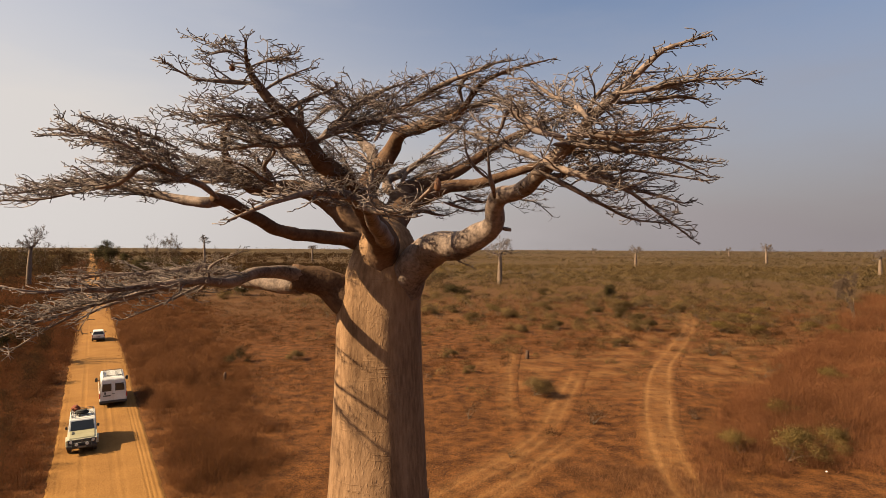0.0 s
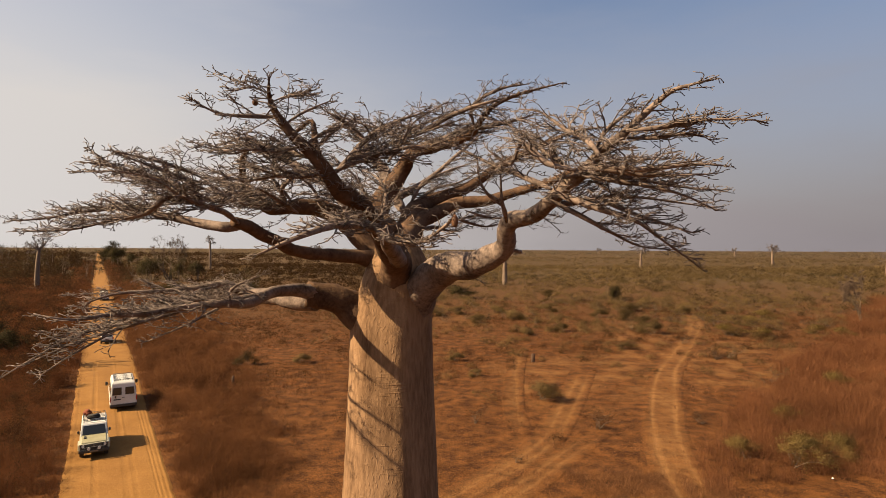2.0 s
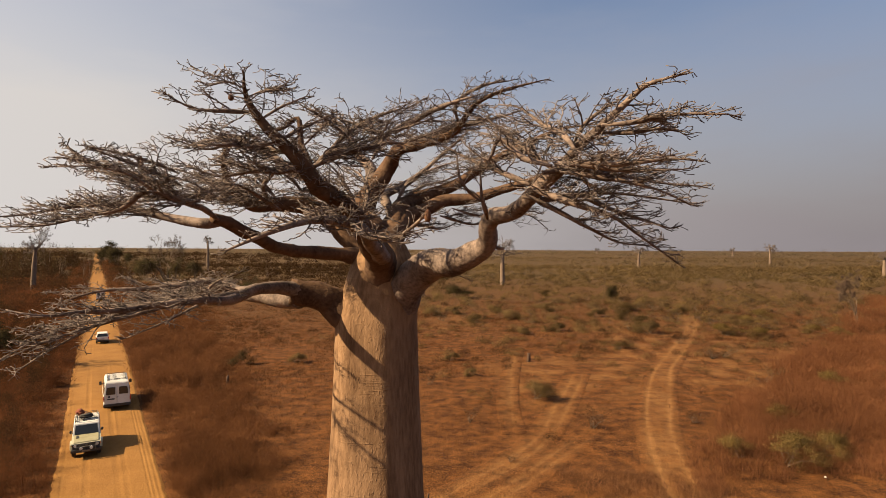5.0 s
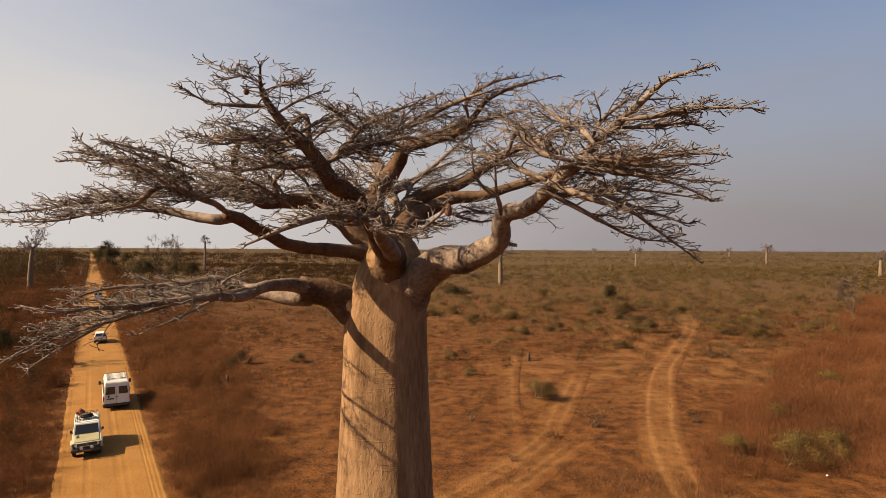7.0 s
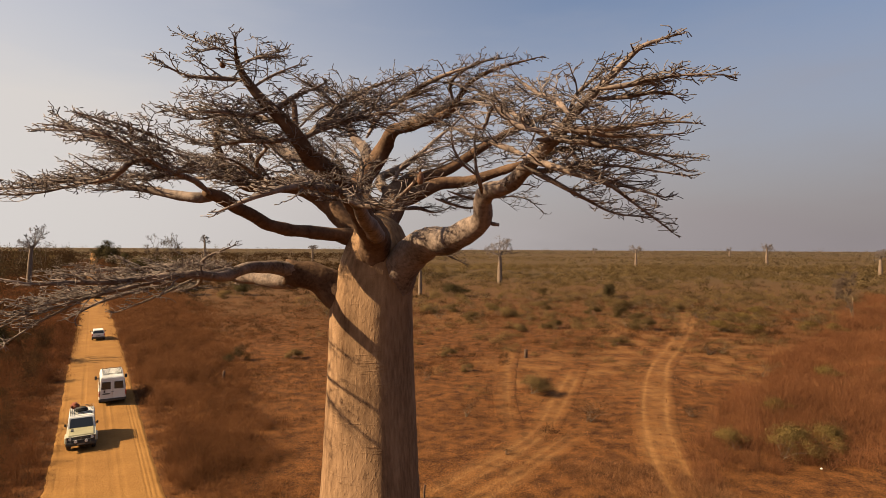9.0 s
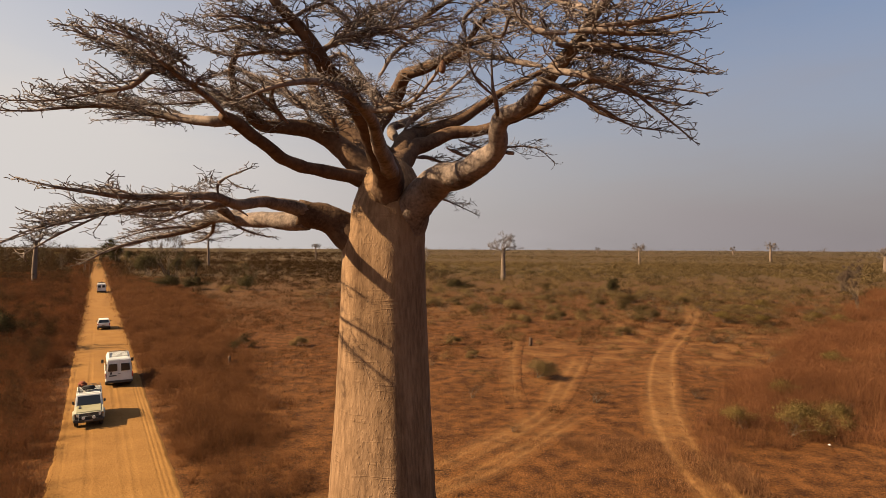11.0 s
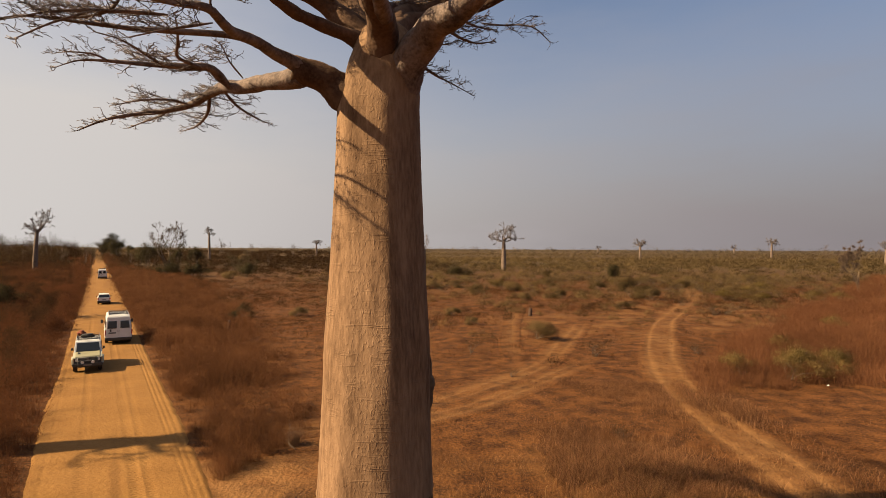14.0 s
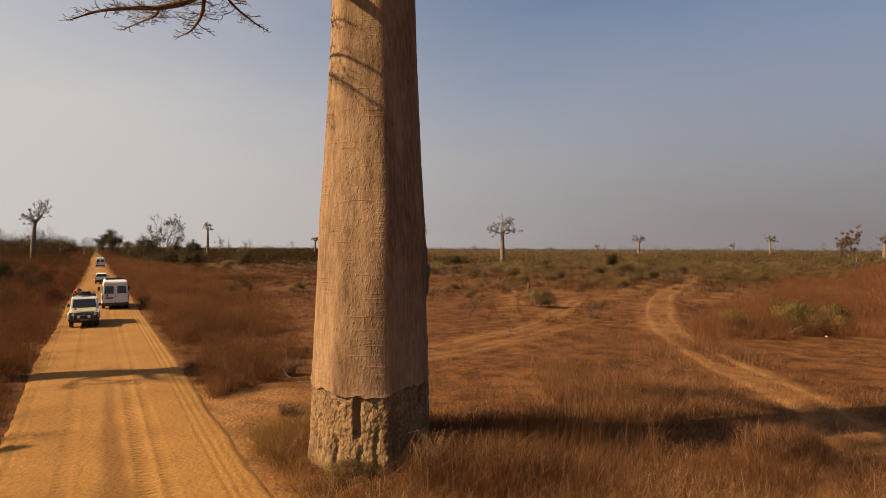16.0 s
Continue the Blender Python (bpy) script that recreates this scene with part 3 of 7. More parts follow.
def make_trunk():
    geo, sides = Geo(), 96
    zs = np.concatenate([np.arange(1.76, 13.0, 0.085), [13.05, 13.12, 13.2]])
    for z in zs:
        for k in range(sides):
            a = 2 * math.pi * k / sides
            c = Vector((math.cos(a), math.sin(a), 0))
            r = trunk_radius(z)
            p = c * r + Vector((0, 0, z))
            flute = trunk_flute(a, c, z)
            ring = 0.004 * noise.noise(Vector((c.x * 1.2, c.y * 1.2, z * 5.0))) + 0.006 * noise.noise(p * 6)
            lip = 0.016 * max(0, 1 - (z - 1.76) / 0.10)
            drop = 0.14 * noise.noise(Vector((c.x * 2.0, c.y * 2.0, 4))) + 0.06 * noise.noise(Vector((c.x * 7, c.y * 7, 7))) + 0.03 * noise.noise(Vector((c.x * 22, c.y * 22, 7))) + 0.16 * c.x * c.x
            zz = z + (drop * max(0, 1 - (z - 1.76) / 0.6))
            geo.v.append(c * (r * (1 + flute) + ring + lip) + Vector((0.012 * min(2, max(0, z - 3)) + 0.11 * min(1.4, max(0, z - 11.0)), 0, zz)))
    n = len(zs)
    for i in range(n - 1):
        for k in range(sides):
            a, b = i * sides + k, i * sides + (k + 1) % sides
            geo.f.append((a, b, b + sides, a + sides))
    part("trunk", geo, BARK, baobab, "smooth tan bark with ring wrinkles")
    # stripped, gouged foot below the ragged edge of the bark
    foot = Geo()
    zs = np.arange(-0.35, 2.2, 0.04)
    n, m = len(zs), 300
    gouges = ((266, 1.28, 0.42, 0.055, 0.17), (300, 1.0, 0.75, 0.05, 0.13), (337, 1.55, 0.3, 0.09, 0.16), (246, 0.5, 0.4, 0.04, 0.09), (225, 0.9, 0.6, 0.05, 0.1), (283, 0.6, 0.5, 0.035, 0.07), (20, 1.2, 0.6, 0.07, 0.12), (120, 1.0, 0.6, 0.08, 0.12))
    for z in zs:
        for k in range(m):
            a = 2 * math.pi * k / m
            c = Vector((math.cos(a), math.sin(a), 0))
            groove = noise.noise(Vector((c.x * 4.5, c.y * 4.5, z * 0.55)))
            ridge = abs(noise.noise(Vector((c.x * 9, c.y * 9, z * 2.2 + 3))))
            rough = noise.noise(Vector((c.x * 17, c.y * 17, z * 8))) + 0.7 * noise.noise(Vector((c.x * 34, c.y * 34, z * 17)))
            base = trunk_radius(z) * (1 + trunk_flute(a, c, z))
            r = base - 0.03 - 0.05 * max(0, groove - 0.05) + 0.045 * ridge + 0.022 * rough + 0.05 * max(0, 0.5 - z)
            for deg, z0, tall, wide, deep in gouges:
                off = (a - radians(deg) + math.pi) % (2 * math.pi) - math.pi + 0.05 * noise.noise(Vector((deg, 0, z * 2.5)))
                r -= 0.65 * deep * math.exp(-(off / wide) ** 4 - ((z - z0) / tall) ** 6)
            foot.v.append(c * min(r, base + 0.02 + 0.05 * max(0, 1 - z)) + Vector((0, 0, z)))
    for i in range(n - 1):
        for k in range(m):
            a, b = i * m + k, i * m + (k + 1) % m
            foot.f.append((a, b, b + m, a + m))
    part("trunk_foot", foot, FOOT_BARK, baobab, "gouged dark lower trunk stripped of bark")
    # a scar of torn bark down the shaded flank
    scar, spine, thick = Geo(), [], []
    for j in range(15):
        z, a = 3.5 + 0.14 * j, radians(5 + 3 * math.sin(j * 0.9))
        c = Vector((math.cos(a), math.sin(a), 0))
        out = 0.05 * math.sin(math.pi * j / 14)
        spine.append(c * (trunk_radius(z) - 0.05 + out) + Vector((0, 0, z)))
        thick.append(0.02 + 0.085 * math.sin(math.pi * min(1, (j + 0.6) / 14.5)) * (1 + 0.3 * math.sin(j * 2.1)))
    scar.tube(spine, thick, 9, lump=0.3)
    part("bark_scar", scar, ROUGH_BARK, baobab, "torn dark bark scar")


def twig(geo, rng, start, heading, length, radius, level, rise=0.16):
    """A long wavy twig that lies nearly flat, lifts at its end and carries shorter, stubbier ones."""
    n = max(2, int(length / (0.14, 0.14, 0.10, 0.06)[level]))
    wob = (0.18, 0.27, 0.36, 0.42)[level]
    pts, d = [Vector(start)], Vector(heading).normalized()
    for i in range(n):
        d = d + Vector((rng.gauss(0, wob), rng.gauss(0, wob), rng.gauss(0, wob * 0.75)))
        d.z += (rise - d.z) * (0.18 + 0.2 * i / n)
        d.normalize()
        pts.append(pts[-1] + d * (length / n))
    rad = [max(0.0056, radius * (1 - 0.55 * i / n)) for i in range(n + 1)]
    rad[-1] *= 1.3
    geo.tube(pts, rad, 5 if radius > 0.03 else 3)
    if level >= 3:
        return
    gap = (0.24, 0.10, 0.062)[level]
    count = max(1, int(length / gap))
    for i in range(count):
        t = (i + 0.75 + rng.uniform(-0.3, 0.3)) / count * (n - 0.01)
        if level == 1 and t < n * 0.16:
            continue
        k = min(n - 1, int(t))
        p = pts[k].lerp(pts[k + 1], min(1, t - k))
        base = (pts[k + 1] - pts[k]).normalized()
        turn = radians(rng.uniform(28, 70)) * (1 if (i + (rng.random() < 0.25)) % 2 else -1)
        h = Matrix.Rotation(turn, 3, "Z") @ base
        h.z = rng.gauss(0.12, 0.36 if level == 1 else 0.55)
        left = 1 - 0.55 * t / n
        size = length * rng.uniform(0.22, 0.5) * left if level < 2 else rng.uniform(0.02, 0.10)
        twig(geo, rng, p, h, size + 0.05, max(0.006, radius * 0.6), level + 1, rise)


def limb(name, ctrl, density, bare):
    """A main limb through (x, y, z, r), and its spray of twigs beyond the share "bare" of its length."""
    rng = random.Random(name)
    pts, rad = spline(ctrl, 0.12)
    pts = [p - TREE for p in pts]
    wob = [0.35 * r for r in rad]
    pts = [p + Vector((noise.noise(p * 1.4), noise.noise(p * 1.4 + Vector((9, 0, 0))), noise.noise(p * 1.4 + Vector((0, 9, 0))))) * w * 0.8 for p, w in zip(pts, wob)]
    geo = Geo()
    if rad[0] < 0.16:
        rad = [r * min(1, 0.4 + 0.2 * i) for i, r in enumerate(rad)]
    geo.tube(pts, rad, 18 if max(rad) > 0.25 else 10, lump=0.12, foot=True)
    ob = part("limb", geo, STEM_BARK if rad[0] > 0.3 else LIMB_BARK, baobab)
    if density <= 0:
        return ob
    spray = Geo()
    lens = [0.0]
    for a, b in zip(pts[:-1], pts[1:]):
        lens.append(lens[-1] + (b - a).length)
    total = lens[-1]
    s, flip = bare * total, 1
    while s < total:
        k = min(len(pts) - 2, max(0, int(np.searchsorted(lens, s)) - 1))
        d = (pts[k + 1] - pts[k]).normalized()
        out = Vector((pts[k].x, pts[k].y, 0)).normalized()
        flip = -flip
        end = 1 - (s / total - bare) / (1 - bare)
        h = Matrix.Rotation(flip * radians(rng.uniform(14, 62)), 3, "Z") @ (d * 0.8 + out * 0.35)
        h.z = h.z * 0.45 + rng.gauss(0.07, 0.26)
        twig(spray, rng, pts[k], h, rng.uniform(0.4, 1.0) * (0.26 + 0.8 * end), max(0.0105, min(0.017, rad[k] * 0.45)), 1)
        s += rng.uniform(0.07, 0.15) / density
    for _ in range(3):
        twig(spray, rng, pts[-1], (pts[-1] - pts[-3]).normalized() + Vector((rng.gauss(0, 0.3), rng.gauss(0, 0.3), rng.gauss(0, 0.15))), rng.uniform(0.1, 0.22), 0.010, 2)
    tagged(part("spray", spray, TWIG, ob), kind="stuff")
    return ob


make_trunk()
limb("low_stem", [(-1.54, 14.1, 10.74, 0.45), (-2.23, 13.9, 11.38, 0.4), (-2.72, 13.7, 11.67, 0.33), (-3.23, 13.5, 11.77, 0.29)], 0.00, 0.30)
limb("low_front", [(-2.97, 13.55, 11.78, 0.2), (-3.4, 13, 11.91, 0.144), (-3.62, 12.3, 11.94, 0.12), (-3.77, 11.4, 11.81, 0.104), (-3.83, 10.8, 11.84, 0.086), (-3.91, 10.4, 11.88, 0.079), (-4.37, 10.1, 11.85, 0.06), (-4.9, 9.5, 11.79, 0.046), (-5.2, 9.06, 11.82, 0.035), (-5.33, 8.4, 11.83, 0.02), (-5.62, 8.2, 11.91, 0.009)], 0.86, 0.55)
limb("low_mid", [(-3.59, 12.2, 11.91, 0.072), (-3.86, 11.8, 11.88, 0.067), (-4.19, 11.5, 11.83, 0.063), (-4.91, 11, 11.71, 0.052), (-5.64, 10.5, 11.6, 0.037), (-6.11, 9.7, 11.41, 0.023), (-6.26, 9.1, 11.22, 0.015), (-6.53, 8.8, 10.99, 0.011), (-6.7, 8.5, 10.79, 0.011)], 0.59, 0.30)
limb("low_outer", [(-4.91, 9.6, 11.79, 0.034), (-5.41, 9.9, 11.6, 0.026), (-6.04, 9.7, 11.43, 0.015), (-6.09, 9, 11.37, 0.011)], 0.86, 0.20)
limb("low_lower", [(-5.1, 14.7, 11.68, 0.144), (-5.34, 14.3, 11.93, 0.115), (-5.45, 14, 11.99, 0.098), (-5.93, 13.7, 11.9, 0.075), (-6.57, 13.4, 11.86, 0.056), (-7.3, 13.1, 11.84, 0.034), (-7.68, 12.7, 11.71, 0.018), (-8.01, 12.5, 11.51, 0.009)], 0.79, 0.20)
limb("low_side", [(-6.08, 13.6, 11.88, 0.041), (-5.94, 12.85, 11.68, 0.035), (-5.82, 11.79, 11.6, 0.027), (-5.9, 11.2, 11.62, 0.014), (-6.1, 10.8, 11.6, 0.011)], 0.66, 0.30)
limb("low_side_b", [(-7.24, 13.1, 11.84, 0.031), (-7.31, 12.6, 11.82, 0.02), (-7.53, 12.1, 11.7, 0.011)], 0.66, 0.30)
limb("low_curl", [(-3.85, 10.45, 11.91, 0.041), (-3.85, 10.4, 12.07, 0.032), (-3.71, 10.4, 12.21, 0.02), (-3.31, 10.4, 12.37, 0.011)], 0.33, 0.30)
limb("low_curl_b", [(-3.69, 10.4, 12.2, 0.02), (-3.51, 10.4, 12.07, 0.014), (-3.31, 10.4, 12.02, 0.011)], 0.40, 0.30)
limb("low_back", [(-3.05, 13.6, 11.65, 0.27), (-3.73, 13.9, 11.61, 0.21), (-4.78, 14.6, 11.7, 0.18), (-5.43, 15, 11.81, 0.16), (-5.88, 15.4, 11.76, 0.121), (-6.54, 15.7, 11.52, 0.094), (-7.25, 15.6, 11.31, 0.065), (-7.6, 15.4, 11.22, 0.058), (-8.36, 14.9, 10.93, 0.036), (-8.89, 14.6, 10.6, 0.014)], 1.35, 0.37)
limb("left_stem", [(-1.14, 14.1, 11.96, 0.319), (-1.67, 14, 12.52, 0.264), (-2.09, 13.7, 12.69, 0.159), (-2.73, 13, 12.72, 0.141), (-3.16, 12.3, 12.83, 0.132), (-3.46, 11.4, 13.05, 0.123), (-3.67, 10.8, 13.26, 0.114), (-3.82, 10.5, 13.34, 0.091)], 0.00, 0.30)
limb("left_low", [(-3.64, 10.85, 13.3, 0.12), (-3.96, 10.6, 13.24, 0.102), (-4.36, 10.7, 13.28, 0.088), (-5.18, 10.9, 13.44, 0.065), (-6.02, 10.9, 13.59, 0.047), (-6.62, 10.7, 13.52, 0.03), (-7.12, 10.4, 13.38, 0.02), (-7.48, 10.1, 13.32, 0.009)], 1.95, 0.30)
limb("left_high", [(-3.73, 10.55, 13.3, 0.063), (-3.8, 10.1, 13.47, 0.055), (-3.83, 9.5, 13.53, 0.047), (-3.87, 9, 13.58, 0.035), (-3.97, 8.6, 13.68, 0.024), (-4.09, 8.3, 13.83, 0.017), (-4.39, 8, 13.9, 0.011), (-4.76, 7.8, 13.87, 0.011)], 1.95, 0.30)
limb("left_fork", [(-3.83, 9.2, 13.54, 0.051), (-4.1, 9.4, 13.81, 0.046), (-4.2, 9.4, 13.81, 0.037), (-4.59, 9.3, 13.98, 0.024), (-5.1, 9.2, 14.09, 0.013), (-5.51, 9.1, 14.37, 0.011)], 1.82, 0.20)
limb("left_shelf", [(-4.04, 9, 13.68, 0.061), (-4.29, 8.9, 13.6, 0.054), (-4.54, 8.9, 13.39, 0.037), (-5.03, 8.8, 13.27, 0.023), (-5.55, 8.7, 13.13, 0.015), (-6.14, 8.6, 13.1, 0.011)], 1.82, 0.20)
limb("mid_left", [(-1.43, 14.3, 12.19, 0.468), (-1.91, 14.4, 13.03, 0.323), (-2.49, 14.4, 13.54, 0.255), (-3.07, 14.2, 13.83, 0.213), (-3.71, 13.8, 13.83, 0.167), (-4.02, 13.3, 13.74, 0.134), (-4.16, 12.6, 13.97, 0.1), (-4.18, 12.1, 14.24, 0.08), (-4.14, 11.8, 14.58, 0.061), (-3.88, 11.5, 14.92, 0.043), (-3.78, 11.3, 14.81, 0.018)], 2.08, 0.50)
limb("mid_left_fork", [(-4.01, 12, 14.04, 0.061), (-4.37, 11.8, 13.97, 0.048), (-4.61, 11.6, 13.86, 0.028), (-5.13, 11.3, 13.73, 0.015), (-5.55, 11, 13.66, 0.011)], 1.95, 0.10)
limb("tall_left", [(-1.25, 14, 11.3, 0.42), (-1.15, 13.5, 12.2, 0.38), (-1.128, 12.8, 12.68, 0.32), (-1.215, 12.2, 12.93, 0.25), (-1.332, 11.2, 13.26, 0.2), (-1.439, 10.4, 13.53, 0.18), (-1.561, 9.9, 13.69, 0.16), (-1.702, 9.5, 13.8, 0.145), (-1.875, 9.2, 14.06, 0.12), (-2.051, 9, 14.31, 0.1), (-2.366, 8.9, 14.63, 0.075), (-2.564, 8.8, 14.92, 0.052), (-2.62, 8.75, 15.09, 0.036), (-2.579, 8.55, 15.19, 0.022), (-2.523, 8.4, 15.28, 0.012)], 1.30, 0.50)
limb("tall_left_side", [(-2.551, 8.827, 14.83, 0.044), (-2.713, 8.816, 14.84, 0.041), (-2.933, 8.689, 14.82, 0.031), (-3.244, 8.563, 14.81, 0.019), (-3.433, 8.437, 14.87, 0.014), (-3.546, 8.313, 14.94, 0.011)], 1.04, 0.10)
limb("tall_left_shelf", [(-1.966, 9.187, 14.26, 0.054), (-2.552, 9.244, 14.39, 0.043), (-3.085, 9.27, 14.43, 0.028), (-3.444, 9.296, 14.36, 0.014), (-3.976, 9.296, 14.53, 0.011)], 2.08, 0.10)
limb("tall_right_shelf", [(-1.779, 9.348, 14.05, 0.061), (-1.509, 9.348, 14.31, 0.052), (-1.069, 9.4, 14.38, 0.038), (-0.538, 9.451, 14.52, 0.025), (-0.34, 9.451, 14.5, 0.017), (0.196, 9.502, 14.7, 0.011)], 1.10, 0.15)
limb("tall_up", [(-1.887, 9.216, 14.01, 0.058), (-1.552, 9.296, 14.19, 0.047), (-1.227, 9.451, 14.33, 0.034), (-0.808, 9.6, 14.53, 0.021), (-0.545, 9.697, 14.95, 0.013), (-0.046, 9.787, 15.29, 0.011)], 1.02, 0.15)
limb("tall_left_mid", [(-1.948, 9.187, 14.05, 0.061), (-2.262, 9.157, 13.99, 0.049), (-2.634, 9.126, 13.99, 0.031), (-3.14, 9.093, 13.92, 0.018), (-3.633, 9.039, 14.07, 0.011)], 2.08, 0.10)
limb("back_left", [(-1.5, 14.5, 12.56, 0.425), (-1.98, 14.7, 13.57, 0.264), (-2.55, 14.9, 14.11, 0.212), (-3, 15.1, 14.52, 0.162), (-3.34, 15.3, 15.17, 0.112), (-3.51, 15.4, 15.61, 0.082), (-3.62, 15.5, 16.27, 0.061), (-4.14, 15.5, 15.96, 0.037), (-4.71, 15.4, 16.23, 0.012)], 1.56, 0.50)
limb("back_left_low", [(-3.07, 15.1, 14.64, 0.16), (-3.66, 15.4, 14.78, 0.14), (-4.27, 15.7, 15.21, 0.107), (-5.06, 16, 15.65, 0.068), (-5.67, 16.2, 15.93, 0.05), (-6.43, 16.3, 15.75, 0.022)], 1.95, 0.30)
limb("back_mid", [(-1.4, 14.6, 13.13, 0.357), (-1.8, 14.9, 13.76, 0.289), (-1.44, 15.2, 14.47, 0.246), (-1.1, 15.1, 14.97, 0.205), (-0.835, 14.51, 15.28, 0.156), (-0.252, 13.94, 15.3, 0.115), (0.485, 13.37, 15.43, 0.084), (0.751, 12.91, 15.7, 0.062), (1.024, 12.68, 15.99, 0.048), (1.552, 12.46, 16.18, 0.034), (2.358, 12.32, 16.36, 0.011)], 1.69, 0.45)
limb("back_mid_side", [(-0.64, 14.6, 15.46, 0.14), (-0.14, 14.5, 15.57, 0.12), (0.41, 13.74, 15.64, 0.071), (1.035, 13.07, 15.63, 0.04), (1.875, 12.78, 15.8, 0.013)], 1.69, 0.10)
limb("back_up", [(-1.58, 15.1, 14.16, 0.2), (-1.68, 15.4, 14.9, 0.16), (-1.97, 15.6, 15.26, 0.116), (-2.31, 15.8, 15.85, 0.076), (-2.79, 15.9, 16.27, 0.05), (-3.67, 16, 15.55, 0.022)], 1.69, 0.30)
limb("rear_right_high", [(-1.12, 14.6, 12.85, 0.4), (-1.01, 15.3, 13.62, 0.28), (-0.63, 15.9, 14.09, 0.23), (-0.17, 16.1, 14.29, 0.188), (0.45, 16.2, 14.51, 0.155), (1.08, 16.2, 14.9, 0.134), (1.76, 16, 15.34, 0.101), (2.57, 15.8, 15.71, 0.072), (3.44, 15.6, 16.03, 0.036), (4.46, 15.5, 16.15, 0.014)], 1.44, 0.50)
limb("rear_right_low", [(-1.11, 14.5, 12.84, 0.4), (-0.85, 15.2, 13.5, 0.26), (-0.31, 15.6, 13.79, 0.2), (0.29, 15.8, 14.08, 0.174), (1.06, 15.8, 14.2, 0.147), (1.79, 15.5, 14.37, 0.118), (2.6, 15, 14.58, 0.094), (3.39, 14.7, 14.87, 0.072), (3.93, 14.6, 14.42, 0.043), (4.74, 14.5, 14.05, 0.014)], 0.84, 0.60)
limb("rear_right_tip", [(3.26, 14.75, 14.84, 0.054), (3.93, 14.6, 15.01, 0.038), (4.74, 14.5, 15.09, 0.02), (5.67, 14.4, 15.14, 0.011)], 1.32, 0.10)
limb("rear_thin", [(-1.12, 15.4, 13.79, 0.15), (-1.33, 16, 14.27, 0.13), (-0.9, 16.5, 14.6, 0.104), (-0.35, 16.8, 15, 0.074), (0.13, 16.8, 15.46, 0.05), (0.78, 16.7, 16, 0.029), (1.09, 16.6, 16.37, 0.014)], 0.60, 0.40)
limb("rear_droop", [(-0.67, 15.4, 13.39, 0.068), (-0.32, 15.9, 13.46, 0.051), (0.15, 16.3, 13.36, 0.024), (0.54, 16.5, 13.49, 0.011)], 0.72, 0.30)
limb("rear_low_twig", [(-0.5, 15, 12.48, 0.054), (0, 15.8, 12.35, 0.032), (0.38, 16, 12.22, 0.017), (0.94, 16.2, 11.97, 0.011)], 0.96, 0.20)
limb("right_stem", [(-0.85, 14, 10.7, 0.26), (-0.74, 13.82, 11.45, 0.39), (-0.52, 13.42, 12, 0.41), (-0.15, 12.98, 12.34, 0.36), (0.407, 12.3, 12.53, 0.3), (0.878, 11.7, 12.71, 0.25), (1.122, 11.3, 12.95, 0.2), (1.125, 11, 13.24, 0.178), (1.236, 10.8, 13.41, 0.165), (1.502, 10.4, 13.46, 0.15), (1.712, 9.9, 13.65, 0.135), (1.948, 9.4, 13.89, 0.12), (2.129, 9.05, 14.07, 0.1), (2.261, 8.6, 14.31, 0.08), (2.375, 8.15, 14.41, 0.065), (2.58, 7.95, 14.62, 0.05), (2.749, 7.75, 14.8, 0.038), (2.86, 7.5, 14.89, 0.028), (3.001, 7.35, 14.91, 0.018), (3.134, 7.25, 14.93, 0.011)], 1.00, 0.60)
limb("right_top_side", [(2.362, 7.797, 14.44, 0.047), (2.678, 7.648, 14.44, 0.041), (3.055, 7.5, 14.49, 0.024), (3.342, 7.353, 14.49, 0.012), (3.739, 7.208, 14.45, 0.011)], 0.96, 0.10)
limb("right_shelf_back", [(1.832, 8.346, 13.98, 0.06), (1.47, 8.594, 14.13, 0.051), (1.129, 8.845, 14.47, 0.035), (0.979, 8.972, 14.16, 0.022), (0.637, 9.1, 14.41, 0.011)], 1.13, 0.10)
limb("right_shelf_a", [(1.867, 8.346, 14.01, 0.06), (2.265, 8.223, 13.99, 0.051), (2.694, 8.101, 13.9, 0.032), (3.105, 8.101, 13.9, 0.017), (3.481, 7.949, 13.89, 0.011)], 1.03, 0.10)
limb("right_shelf_b", [(1.755, 8.594, 13.92, 0.061), (2.267, 9.084, 14.04, 0.05), (2.897, 9.323, 14.02, 0.032), (3.685, 9.561, 13.91, 0.019), (4.51, 9.7, 13.86, 0.011)], 1.13, 0.10)
limb("right_shelf_c", [(1.575, 9.576, 13.66, 0.062), (2.002, 9.67, 13.63, 0.051), (2.476, 9.772, 13.73, 0.035), (3.245, 9.882, 13.75, 0.022), (4.47, 9.9, 13.59, 0.011)], 1.13, 0.15)
limb("right_droop_a", [(1.639, 9.228, 13.77, 0.056), (2.198, 8.61, 13.48, 0.047), (2.698, 8.524, 13.31, 0.031), (3.155, 8.587, 13.01, 0.019), (3.74, 8.8, 12.65, 0.011)], 1.20, 0.20)
limb("right_droop_b", [(1.587, 9.343, 13.68, 0.05), (2.087, 9.204, 13.41, 0.041), (2.608, 9.21, 13.13, 0.027), (3.075, 9.349, 12.93, 0.014), (3.66, 9.5, 12.88, 0.011)], 0.96, 0.30)
limb("right_fill_up", [(2.099, 8.101, 14.17, 0.06), (2.024, 8.47, 14.43, 0.048), (1.782, 8.972, 14.72, 0.03), (1.487, 9.343, 15.05, 0.013), (1.19, 9.576, 15.15, 0.011)], 1.44, 0.10)
